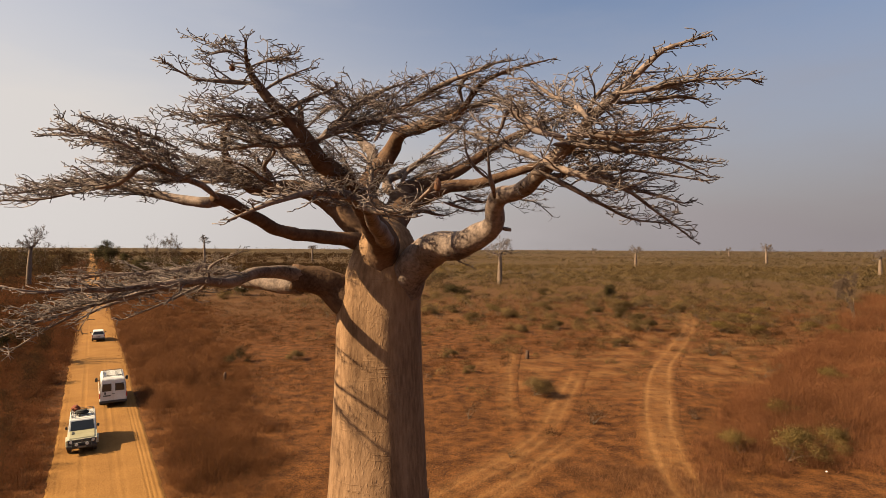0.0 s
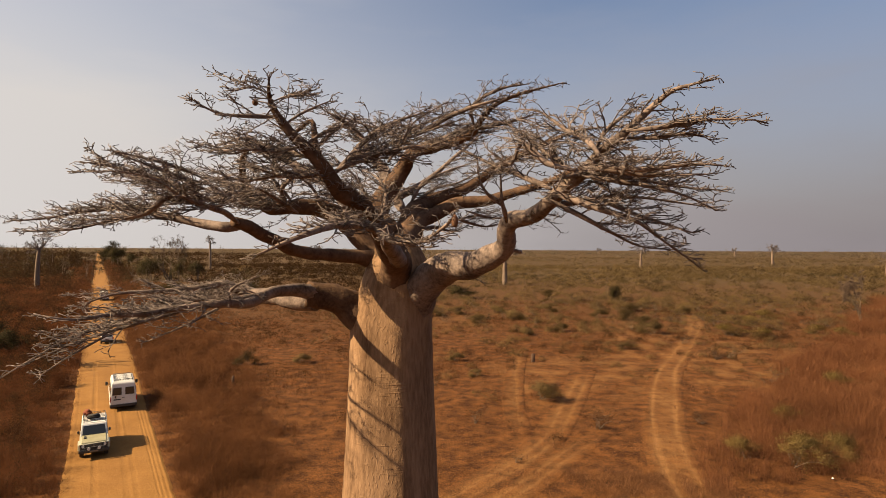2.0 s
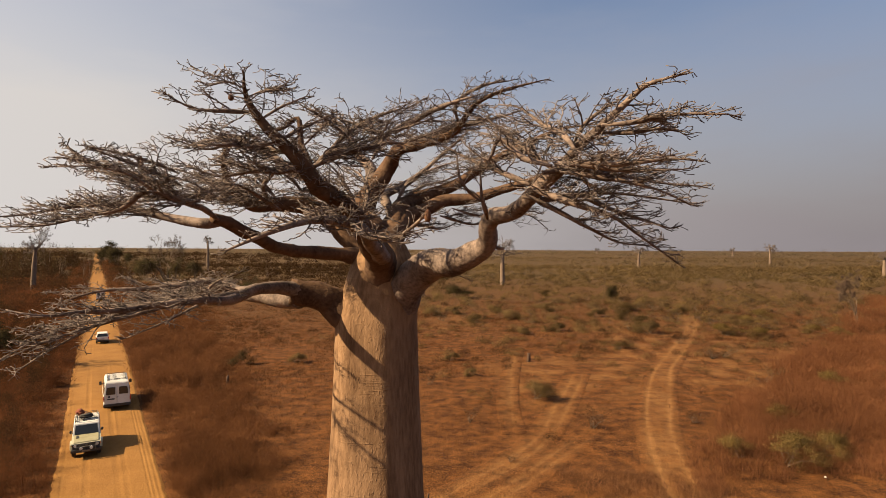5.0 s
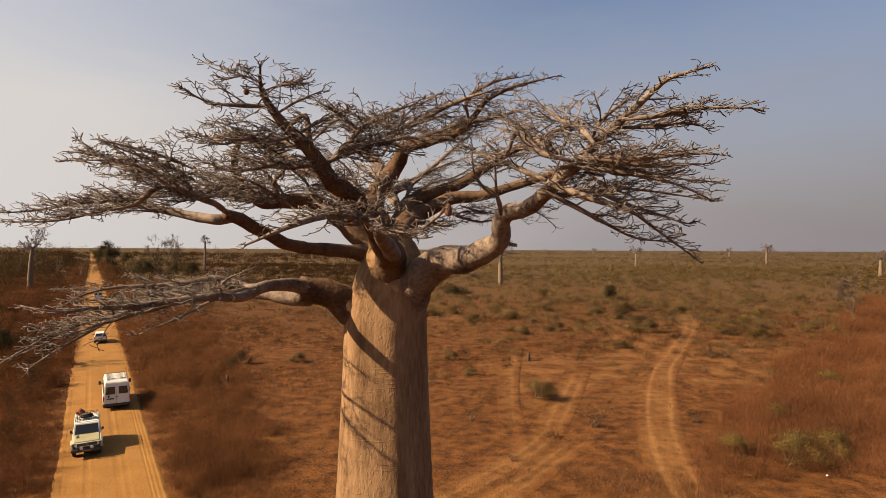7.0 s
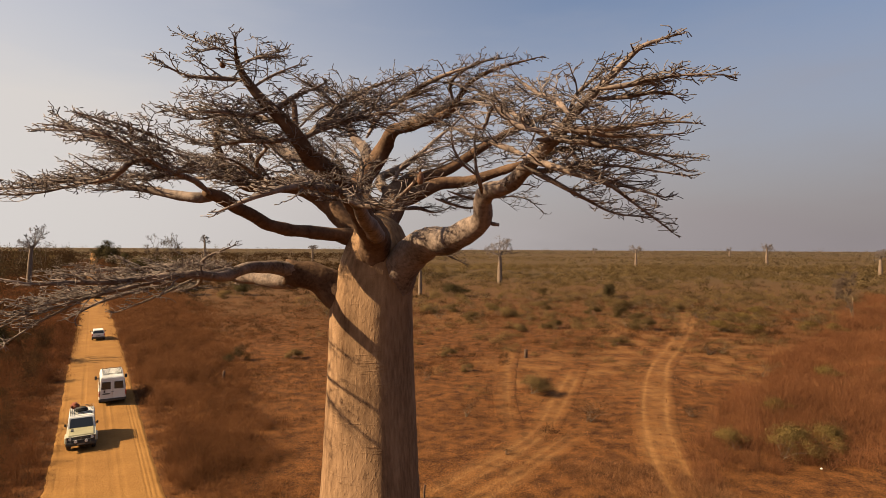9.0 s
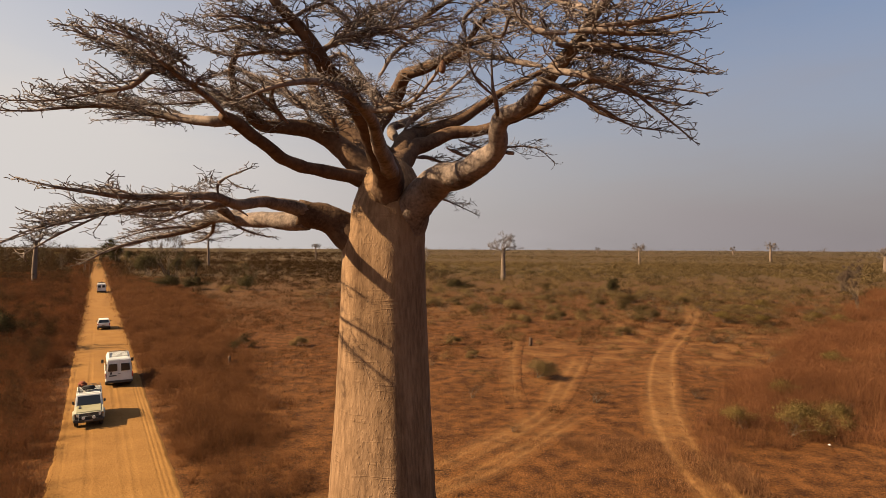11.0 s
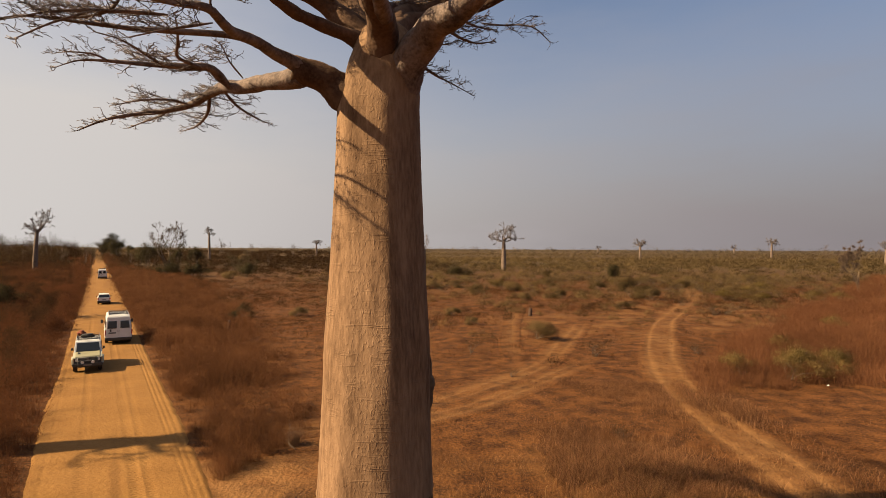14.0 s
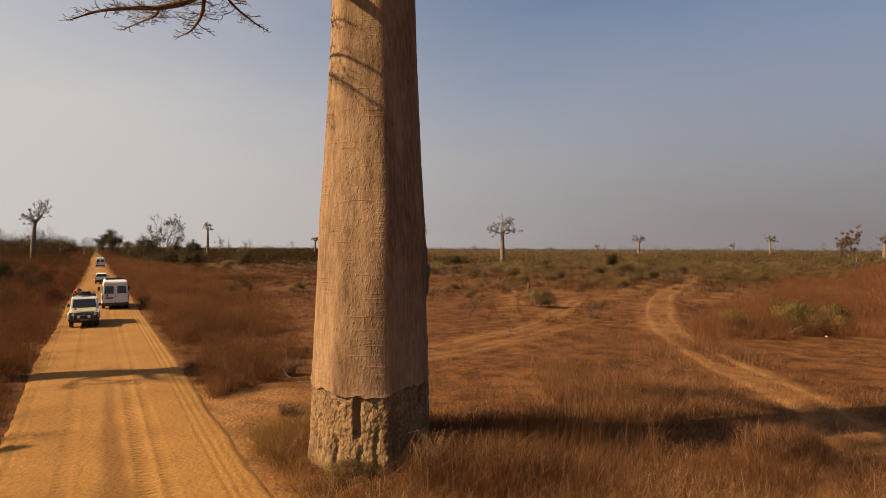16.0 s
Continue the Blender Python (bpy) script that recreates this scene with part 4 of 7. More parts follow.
limb("right_spur", [(1.085, 10.53, 13.36, 0.057), (1.015, 10.17, 13.52, 0.044), (0.948, 10.05, 13.73, 0.026), (0.919, 9.928, 14.17, 0.014), (0.936, 9.81, 14.42, 0.011)], 0.60, 0.40)
limb("right_spur_b", [(0.996, 10.17, 13.6, 0.038), (0.735, 10.05, 13.78, 0.033), (0.558, 9.928, 14.04, 0.018), (0.521, 9.81, 14.37, 0.011)], 0.60, 0.40)
limb("right_stub", [(1.15, 11.6, 12.97, 0.068), (1.29, 11.4, 12.86, 0.048), (1.46, 11.3, 12.82, 0.034)], 0.00, 0.30)
limb("right_stub_twig", [(1.239, 15.6, 13.68, 0.034), (1.763, 15.9, 13.74, 0.024), (2.343, 16, 13.79, 0.019), (2.729, 16, 13.69, 0.015), (3.085, 16.1, 13.42, 0.011)], 0.60, 0.30)
limb("tall_right_a", [(-2.202, 8.985, 14.41, 0.05), (-1.97, 9.039, 14.59, 0.038), (-1.735, 9.126, 14.73, 0.02), (-1.446, 9.187, 14.89, 0.011)], 0.94, 0.10)
limb("tall_right_b", [(-2.467, 8.873, 14.72, 0.038), (-2.232, 8.929, 14.9, 0.027), (-1.999, 8.985, 15.03, 0.014), (-1.795, 9.039, 15.13, 0.011)], 0.85, 0.10)
limb("tall_left_c", [(-2.248, 8.985, 14.41, 0.05), (-2.526, 8.816, 14.32, 0.036), (-2.799, 8.563, 14.3, 0.02), (-3.192, 8.437, 14.26, 0.011)], 1.43, 0.10)
limb("top_mid", [(-1.552, 9.296, 14.17, 0.047), (-1.426, 9.451, 14.47, 0.036), (-1.217, 9.6, 14.73, 0.019), (-0.823, 9.697, 14.93, 0.011)], 1.02, 0.10)
limb("right_up", [(1.993, 8.719, 13.95, 0.055), (1.67, 9.1, 14.27, 0.046), (1.374, 9.576, 14.64, 0.031), (1.039, 9.928, 14.97, 0.018), (0.568, 10.17, 15.18, 0.011)], 1.44, 0.10)
limb("right_mid", [(1.657, 9.228, 13.81, 0.056), (1.24, 9.81, 14.1, 0.047), (0.746, 10.29, 14.38, 0.029), (0.154, 10.84, 14.76, 0.014), (-0.391, 11.22, 14.98, 0.011)], 1.44, 0.15)
limb("front_drop", [(-1.042, 12.6, 12.67, 0.2), (-1.086, 11.5, 12.88, 0.15), (-1.094, 9.9, 13.16, 0.1), (-1.288, 8.5, 13.21, 0.07), (-1.529, 7.8, 13.16, 0.05), (-1.909, 7.4, 12.98, 0.033), (-2.321, 7.3, 12.79, 0.012)], 1.00, 0.50)
limb("front_drop_b", [(-1.156, 9.2, 13.18, 0.06), (-0.766, 8.6, 12.98, 0.045), (-0.322, 8.2, 12.98, 0.03), (0.057, 7.6, 13.22, 0.018), (0.116, 7.4, 13.34, 0.012)], 1.00, 0.30)
limb("left_mid", [(-3.97, 13.35, 13.72, 0.037), (-4.03, 12.4, 13.85, 0.028), (-3.82, 11, 13.69, 0.017), (-4.16, 10.6, 13.94, 0.011), (-4.62, 10.3, 14.13, 0.011)], 2.08, 0.20)
limb("left_under", [(-4.63, 13.4, 13.97, 0.048), (-5.1, 13.6, 13.96, 0.041), (-5.85, 13.8, 13.97, 0.03), (-6.7, 13.9, 13.99, 0.021), (-7.58, 13.9, 14.03, 0.015), (-8.16, 13.9, 13.99, 0.011)], 1.30, 0.30)
limb("left_under_b", [(-5.78, 13.8, 13.97, 0.027), (-6.43, 13.9, 14.27, 0.022), (-7.24, 13.9, 14.41, 0.012), (-8.05, 13.9, 14.46, 0.011)], 1.30, 0.20)
limb("top_fill_a", [(-1.32, 13, 14.79, 0.061), (-1.01, 13, 15.29, 0.045), (-0.39, 13, 15.71, 0.024), (0.42, 13, 16.01, 0.011)], 1.10, 0.15)
limb("top_fill_b", [(-0.422, 10.42, 14.59, 0.046), (-1.025, 10.51, 14.94, 0.033), (-1.545, 10.6, 15.13, 0.017), (-2.149, 10.79, 15.36, 0.011)], 1.10, 0.10)
limb("top_fill_c", [(-1.552, 9.296, 14.17, 0.047), (-1.112, 9.787, 14.53, 0.032), (-0.506, 10.24, 14.87, 0.019), (0.173, 10.42, 15.14, 0.011)], 1.02, 0.10)
limb("right_shelf_d", [(2.143, 8.101, 14.01, 0.048), (2.655, 7.797, 13.94, 0.033), (3.181, 7.648, 13.98, 0.017), (3.495, 7.5, 13.94, 0.011)], 1.03, 0.15)
limb("right_shelf_e", [(2.049, 8.594, 13.93, 0.048), (2.67, 8.346, 13.81, 0.034), (3.249, 8.223, 13.65, 0.017), (3.63, 8.101, 13.45, 0.011)], 1.03, 0.15)
limb("left_fill", [(-3.84, 9.3, 13.79, 0.048), (-4.04, 9, 13.93, 0.032), (-4.43, 8.8, 14.09, 0.017), (-4.78, 8.7, 14.23, 0.011)], 1.43, 0.10)
limb("low_droop", [(-4.6, 10.4, 11.76, 0.041), (-5.23, 9.8, 11.58, 0.032), (-5.82, 9.3, 11.37, 0.017), (-6.29, 9, 11.14, 0.011)], 0.86, 0.10)
limb("low_droop_b", [(-5.39, 9.6, 11.51, 0.027), (-5.9, 9.3, 11.18, 0.017), (-6.28, 9.1, 10.88, 0.011)], 0.86, 0.10)
limb("low_droop_c", [(-4.05, 11, 11.86, 0.034), (-4.59, 10.4, 11.51, 0.02), (-5.12, 10.1, 11.26, 0.011)], 0.79, 0.10)
limb("tip_left", [(-2.636, 8.75, 15.16, 0.026), (-2.844, 8.65, 15.24, 0.02), (-3.05, 8.5, 15.14, 0.011)], 1.10, 0.12)
limb("tip_right", [(-2.604, 8.75, 15.04, 0.026), (-2.289, 8.7, 15.14, 0.02), (-1.989, 8.6, 15.09, 0.011)], 1.10, 0.12)
limb("left_roof", [(-4.002, 9.6, 14.01, 0.03), (-4.192, 9.3, 14.12, 0.026), (-4.463, 8.9, 14.2, 0.02), (-4.794, 8.5, 14.26, 0.012)], 1.10, 0.12)
limb("left_roof_b", [(-4.373, 9.7, 13.91, 0.03), (-4.739, 9.3, 14.02, 0.026), (-5.011, 8.9, 14.09, 0.024), (-5.225, 8.6, 14.11, 0.012)], 1.10, 0.12)
limb("inner_left", [(-3.268, 12.2, 13.67, 0.06), (-3.278, 11.6, 14.02, 0.045), (-2.952, 11.2, 14.26, 0.03), (-3.136, 10.8, 14.34, 0.012)], 1.10, 0.12)
limb("inner_left_b", [(-3.153, 12.4, 13.63, 0.05), (-3.302, 11.6, 13.8, 0.04), (-3.469, 11, 13.96, 0.025), (-3.595, 10.4, 13.97, 0.012)], 1.10, 0.12)
limb("rear_mid", [(-1.008, 15.5, 14.01, 0.06), (-0.652, 15.8, 14.65, 0.045), (-0.046, 16, 14.99, 0.03), (0.652, 16.1, 15.24, 0.012)], 1.10, 0.12)
limb("rear_mid_b", [(-0.866, 15.6, 14.14, 0.05), (-0.289, 16.2, 14.56, 0.036), (0.336, 16.6, 14.77, 0.025), (0.987, 16.8, 15.15, 0.012)], 1.10, 0.12)
limb("right_droop_c", [(2.352, 9.5, 13.75, 0.05), (2.925, 9.3, 13.45, 0.036), (3.384, 9.1, 13.27, 0.024), (3.694, 8.9, 13.14, 0.012)], 1.10, 0.12)
limb("right_roof", [(2.465, 8.2, 14.42, 0.045), (2.81, 7.95, 14.38, 0.034), (3.129, 7.8, 14.4, 0.022), (3.345, 7.7, 14.34, 0.012)], 1.10, 0.12)
limb("back_roof", [(0.61, 13, 15.61, 0.06), (0.546, 12.7, 15.96, 0.045), (1.08, 12.4, 16.26, 0.03), (1.664, 12.3, 16.34, 0.012)], 1.10, 0.12)
limb("top_roof", [(-0.577, 11, 14.99, 0.06), (-0.073, 10.4, 15.16, 0.045), (0.422, 10, 15.28, 0.03), (0.842, 9.8, 15.36, 0.012)], 0.80, 0.12)
limb("right_roof_b", [(2.227, 8.9, 14.33, 0.05), (2.334, 8.7, 14.61, 0.036), (2.505, 8.5, 14.77, 0.025), (2.634, 8.3, 14.84, 0.012)], 1.10, 0.12)
limb("top_roof_b", [(-1.721, 10, 14.37, 0.06), (-1.291, 10, 14.79, 0.045), (-0.835, 9.8, 14.99, 0.03), (-0.407, 9.7, 15.11, 0.012)], 0.80, 0.12)
limb("rear_droop_b", [(0.181, 15.9, 13.71, 0.05), (0.648, 16.4, 13.6, 0.04), (1.132, 16.6, 13.51, 0.028), (1.596, 16.8, 13.62, 0.012)], 1.10, 0.12)
limb("rear_droop_c", [(0.488, 15.7, 13.91, 0.04), (1.107, 16, 13.75, 0.03), (1.663, 16.2, 13.73, 0.012)], 1.10, 0.12)
limb("top_roof_c", [(-1.357, 10.1, 14.72, 0.05), (-1.649, 9.9, 14.96, 0.036), (-1.972, 9.7, 15.12, 0.012)], 0.80, 0.12)
limb("low_back_b", [(-5.95, 15.42, 11.74, 0.06), (-6.35, 16.2, 11.38, 0.042), (-6.9, 16.8, 11.18, 0.028), (-7.4, 17.1, 11.1, 0.012)], 1.20, 0.15)
limb("low_back_c", [(-5.5, 15.05, 11.76, 0.05), (-5.35, 15.8, 11.5, 0.034), (-5.1, 16.5, 11.35, 0.022), (-4.9, 17, 11.3, 0.012)], 1.10, 0.20)
limb("low_back_d", [(-7.2, 15.6, 11.32, 0.05), (-7.6, 16.1, 11.3, 0.036), (-8.1, 16.3, 11.2, 0.024), (-8.6, 16.4, 11.05, 0.012)], 1.20, 0.10)
limb("low_back_e", [(-6.6, 15.7, 11.5, 0.04), (-6.9, 15.2, 11.5, 0.03), (-7.4, 14.8, 11.4, 0.022), (-7.9, 14.5, 11.2, 0.012)], 1.00, 0.15)
limb("low_inner", [(-5.5, 13.95, 11.95, 0.05), (-5.61, 12.94, 11.85, 0.038), (-5.17, 11.98, 11.85, 0.03), (-4.9, 11.4, 11.9, 0.022), (-4.75, 11, 11.95, 0.012)], 0.60, 0.15)
# inner limbs added so that their twigs dapple the fork and right stem with shade
limb("left_inner_roof", [(-3.6, 13.85, 13.85, 0.05), (-3.9, 13.6, 14.3, 0.036), (-4.3, 13.4, 14.7, 0.025), (-4.8, 13.3, 14.9, 0.012)], 1.60, 0.12)
limb("left_inner_roof_b", [(-3, 14.2, 13.85, 0.05), (-3.2, 13.9, 14.3, 0.036), (-3.5, 13.6, 14.6, 0.025), (-3.6, 13.1, 14.9, 0.012)], 1.60, 0.12)
limb("left_inner_roof_c", [(-4, 13.3, 13.75, 0.045), (-4.3, 13, 14.1, 0.034), (-4.9, 12.8, 14.3, 0.024), (-5.5, 12.7, 14.5, 0.012)], 1.60, 0.12)
limb("left_inner_roof_d", [(-2.5, 14.4, 13.55, 0.05), (-2.6, 14.2, 14.1, 0.036), (-2.9, 13.9, 14.5, 0.025), (-3.2, 13.8, 15, 0.012)], 1.60, 0.12)
limb("mid_inner_roof", [(-2.45, 14.35, 13.6, 0.05), (-2.5, 13.6, 14.1, 0.038), (-2.6, 12.8, 14.6, 0.025), (-2.8, 12.2, 15, 0.012)], 1.80, 0.12)
limb("mid_inner_roof_b", [(-1.25, 12.2, 13, 0.05), (-1.6, 12.3, 13.8, 0.036), (-1.95, 12.4, 14.4, 0.025), (-2.4, 12.5, 14.8, 0.012)], 1.80, 0.15)
limb("mid_inner_roof_c", [(-1.3, 11.3, 13.3, 0.045), (-1.2, 11.6, 13.9, 0.034), (-1.4, 12, 14.3, 0.022), (-1.7, 12.3, 14.5, 0.012)], 1.60, 0.15)
limb("low_twig", [(-4.6, 14.1, 11.75, 0.03), (-4.64, 13.4, 11.9, 0.017), (-4.56, 12.9, 11.96, 0.013), (-4.5, 12.5, 12, 0.01)], 0.60, 0.3)


def fruit(x, y, z, r, tall):
    geo = Geo()
    p = Vector((x, y, z)) - TREE
    geo.tube([p + Vector((0, 0, tall + 0.06)), p + Vector((0, 0, tall))], [0.008, 0.012], 4)
    zs = [1.0, 0.85, 0.5, 0.0, -0.5, -0.85]
    geo.tube([p + Vector((0, 0, tall * k * 0.98)) for k in zs], [r * math.sqrt(max(0.06, 1 - k * k)) for k in zs], 10)
    part("fruit", geo, FRUIT, baobab, "hanging brown fruit pod")



fruit(-2.86, 8.80, 15.05, 0.045, 0.055)
fruit(0.12, 7.42, 13.22, 0.045, 0.085)
fruit(-4.14, 8.70, 14.05, 0.035, 0.050)


# ---- distant trees, shrubs, grass ----
def fork(geo, tips, rng, p, d, length, r, level, lift, wob=0.22, sides=5, kids=(2, 3), shrink=0.72, least=0.0):
    n = 3
    pts, rad = [Vector(p)], [r]
    for i in range(n):
        d = (d + Vector((rng.gauss(0, wob), rng.gauss(0, wob), rng.gauss(lift, wob)))).normalized()
        pts.append(pts[-1] + d * (length / n))
        rad.append(max(least, r * (1 - 0.38 * (i + 1) / n)))
    geo.tube(pts, rad, sides)
    if level == 0:
        tips.append(pts[-1])
        return
    for _ in range(rng.randint(*kids)):
        q = (d + Vector((rng.gauss(0, 0.55), rng.gauss(0, 0.55), rng.gauss(lift, 0.4)))).normalized()
        k = rng.choice((2, 3, 3))
        fork(geo, tips, rng, pts[k], q, length * rng.uniform(shrink - 0.12, shrink + 0.1), rad[-1] * 0.72, level - 1, lift, wob, max(3, sides - 1), kids, shrink, least)


def leaf_cloud(centres, n, spread, size, seed, flat=0.7):
    """n small leaves round each centre; returns their corners and the way each one faces."""
    r = np.random.RandomState(seed)
    c = np.repeat(np.array([tuple(p) for p in centres]), n, 0)
    m = len(c)
    off = r.normal(0, 1, (m, 3)) * np.array([spread, spread, spread * flat])
    a, b = r.normal(0, 1, (m, 3)), r.normal(0, 1, (m, 3))
    a /= np.linalg.norm(a, axis=1)[:, None]
    b -= a * (a * b).sum(1)[:, None]
    b /= np.linalg.norm(b, axis=1)[:, None]
    s = size * r.uniform(0.6, 1.4, (m, 1))
    o = c + off
    mid = np.array([tuple(p) for p in centres]).mean(0) * np.array([1, 1, 0.75])
    out = o - mid
    out = out / np.linalg.norm(out, axis=1)[:, None] + 0.8 * off / np.maximum(np.linalg.norm(off, axis=1), 1e-6)[:, None] + r.normal(0, 0.3, (m, 3))
    return np.stack([o - a * s, o + b * s * 0.8, o + a * s], 1), out / np.linalg.norm(out, axis=1)[:, None]


def leaf_mesh(name, corners, normals, mat):
    n = len(corners)
    return soften(array_mesh(name, corners.reshape(-1, 3), np.arange(n * 3).reshape(-1, 3), mat), corners, normals)


def far_baobab(x, y, h, r, crown_w, crown_h, seed, label, lean=0.0, level=3, limbs=9, yaw=0, name="baobab_tree", parts_mat=None):
    rng = random.Random(seed)
    tree = tagged(new(name), label, "tree", group="baobabs of the plain")
    tree.location = (x, y, 0)
    top = h - crown_h
    geo, prof = Geo(), ((-0.3, 1.15), (0.3, 1.05), (0.25 * top, 1.0), (0.55 * top, 0.9), (0.8 * top, 0.75), (top, 0.6), (top + 0.3, 0.3))
    geo.tube([Vector((lean * max(0, z / h) ** 2 * h * 0.3, 0, z)) for z, _ in prof], [r * k for _, k in prof], 16, lump=0.06)
    part("trunk", geo, FAR_BARK, tree)
    crown, tips = Geo(), []
    start = Vector((lean * (top / h) ** 2 * h * 0.3, 0, top - 0.2))
    for i in range(limbs):
        a = 2 * math.pi * (i + rng.uniform(-0.25, 0.25)) / limbs + yaw
        up = rng.uniform(0.25, 1.0) * crown_h
        d = Vector((math.cos(a) * crown_w * 0.5 + lean * crown_w * 0.5, math.sin(a) * crown_w * 0.5, up))
        ln = d.length * 0.5
        fork(crown, tips, rng, start - Vector((0, 0, rng.uniform(0, 0.12) * top)), d.normalized(), ln, r * 0.27, level, 0.05, sides=4, kids=(2, 4), shrink=0.62, least=min(0.05, 0.012 + 0.00017 * math.hypot(x, y)))
    part("crown", crown, TWIG, tree, "bare spreading branches")
    r = np.random.RandomState(seed)
    at = np.repeat(np.array([tuple(t) for t in tips]), 14, 0)
    d = r.normal(0, 1, at.shape) + np.array([0, 0, 0.5])
    d *= (0.055 * crown_w * r.uniform(0.5, 1.3, len(at)) / np.linalg.norm(d, axis=1))[:, None]
    s = np.cross(d, r.normal(0, 1, d.shape))
    s *= (0.008 + 0.00007 * math.hypot(x, y)) / np.linalg.norm(s, axis=1)[:, None]
    v = np.stack([at - s, at + s, at + d], 1).reshape(-1, 3)
    part("twig_spray", array_mesh("twig_spray", v, np.arange(len(v)).reshape(-1, 3), TWIG), None, tree)["kind"] = "stuff"
    return tree


FAR_BARK = material("pale_baobab_bark", (0.135, 0.092, 0.066), (0.27, 0.195, 0.15), 0.8, rough=0.8, stretch=(1, 1, 0.3))
BROWN_LEAF = material("brown_leaf", (0.029, 0.0162, 0.0082), (0.078, 0.044, 0.0215), 0.25, rough=0.9, per_island=0.15, spec=0.05)
# the next two carry distance haze in their base colour: paler and greyer
HAZED_SCRUB_LEAF = material("hazed_scrub_leaf", (0.118, 0.085, 0.047), (0.25, 0.178, 0.10), 0.05, rough=0.9, per_island=0.12, spec=0.05)
HAZED_FAR_LEAF = material("hazed_far_leaf", (0.13, 0.10, 0.066), (0.25, 0.195, 0.135), 0.05, rough=0.9, per_island=0.5, spec=0.05)
for leaf_like in (BROWN_LEAF, HAZED_SCRUB_LEAF, HAZED_FAR_LEAF):
    pass_light(leaf_like, 0.42)
FINE_TWIG = material("grey_twig", (0.085, 0.057, 0.043), (0.2, 0.143, 0.11), 2.0, rough=0.9, per_island=0.4, spec=0.05)


def wood_tree(x, y, h, width, seed, label, leafy=0, mat=None, stems=2, level=4, z_leaf=0.0, bark=None, category="tree", spray=0):
    rng = random.Random(seed)
    tree = tagged(new("tree"), label, category)
    tree.location = (x, y, 0)
    geo, tips = Geo(), []
    for i in range(stems):
        d = Vector((rng.gauss(0, 0.22 * width / h), rng.gauss(0, 0.22 * width / h), 1)).normalized()
        fork(geo, tips, rng, Vector((rng.gauss(0, 0.15 * stems), rng.gauss(0, 0.15 * stems), -0.1)), d, h * 0.36, h * 0.022, level, 0.06, wob=0.14 + 0.12 * width / h, sides=3, kids=(2, 3), shrink=0.7, least=0.0028 * h)
    zmax = max(t.z for t in tips)
    wide = max(max(abs(t.x), abs(t.y)) for t in tips)
    for v in geo.v:
        v.z *= h / zmax
        v.x *= width / 2 / wide
        v.y *= width / 2 / wide
    part("trunk", geo, bark or WOOD, tree)
    if spray:
        r = np.random.RandomState(seed)
        at = np.repeat(np.array([tuple(t) for t in tips]) * np.array([width / 2 / wide, width / 2 / wide, h / zmax]), spray, 0)
        d = r.normal(0, 1, at.shape) + at / np.linalg.norm(at, axis=1)[:, None] * 1.3
        d *= (h * 0.07 * r.uniform(0.5, 1.2, len(at)) / np.linalg.norm(d, axis=1))[:, None]
        s = np.cross(d, r.normal(0, 1, d.shape))
        s *= 0.013 / np.linalg.norm(s, axis=1)[:, None]
        v = np.stack([at - s, at + s, at + d], 1).reshape(-1, 3)
        part("twig_spray", array_mesh("twig_spray", v, np.arange(len(v)).reshape(-1, 3), FINE_TWIG), None, tree, "fine grey-brown twigs")["kind"] = "stuff"
    if leafy:
        cs = [Vector((t.x * width / 2 / wide, t.y * width / 2 / wide, t.z * h / zmax)) for t in tips]
        cs = [c for c in cs if c.z < h * (z_leaf or 2)] or cs
        v, f = leaf_cloud(cs, leafy, h * 0.06, max(0.11, h * 0.0145), seed)
        part("crown", leaf_mesh("crown", v, f, mat or GREEN_LEAF), None, tree)
    return tree


BAOBAB = "pale leafless baobab standing alone on the plain"
far_baobab(20.4, 204, 16.2, 0.85, 10.5, 5.2, 3, "pale baobab with a round bare crown")
far_baobab(-118, 163, 17.3, 0.68, 7.5, 5.0, 8, "slim leaning baobab rising beside the sand road", lean=0.25)
far_baobab(-140, 335, 19.9, 0.75, 5.5, 3.8, 12, "tall thin baobab with a tiny crown")
far_baobab(-121, 527, 16.6, 0.9, 8.0, 4.5, 15, BAOBAB)
far_baobab(-5.8, 151, 12.2, 0.5, 2.6, 4.6, 20, "broken slender baobab with a few upright branches", limbs=4, level=2)
far_baobab(135, 400, 15.2, 0.95, 9.5, 5.0, 22, BAOBAB)
far_baobab(282, 498, 16.6, 1.0, 11.5, 2.0, 25, "baobab with a flat plate-like crown", limbs=11)
far_baobab(209, 273, 13.2, 0.9, 8, 4, 27, BAOBAB)
far_baobab(500, 998, 15.0, 1.6, 12, 5, 29, BAOBAB)
far_baobab(330, 1250, 14.5, 1.5, 13, 5, 30, BAOBAB)
# trees on the sunward side of the road, whose shadows lie across it
far_baobab(-24.2, 19.6, 14.5, 0.8, 8.0, 3.6, 33, "baobab beside the sand road", limbs=8, level=2)
far_baobab(-51, 59.2, 13, 0.6, 6.0, 4.0, 35, "baobab in the roadside scrub", level=2)
far_baobab(-21.6, 11.5, 9.4, 0.4, 1.0, 0.8, 36, "young slim baobab beside the road", limbs=3, level=1)

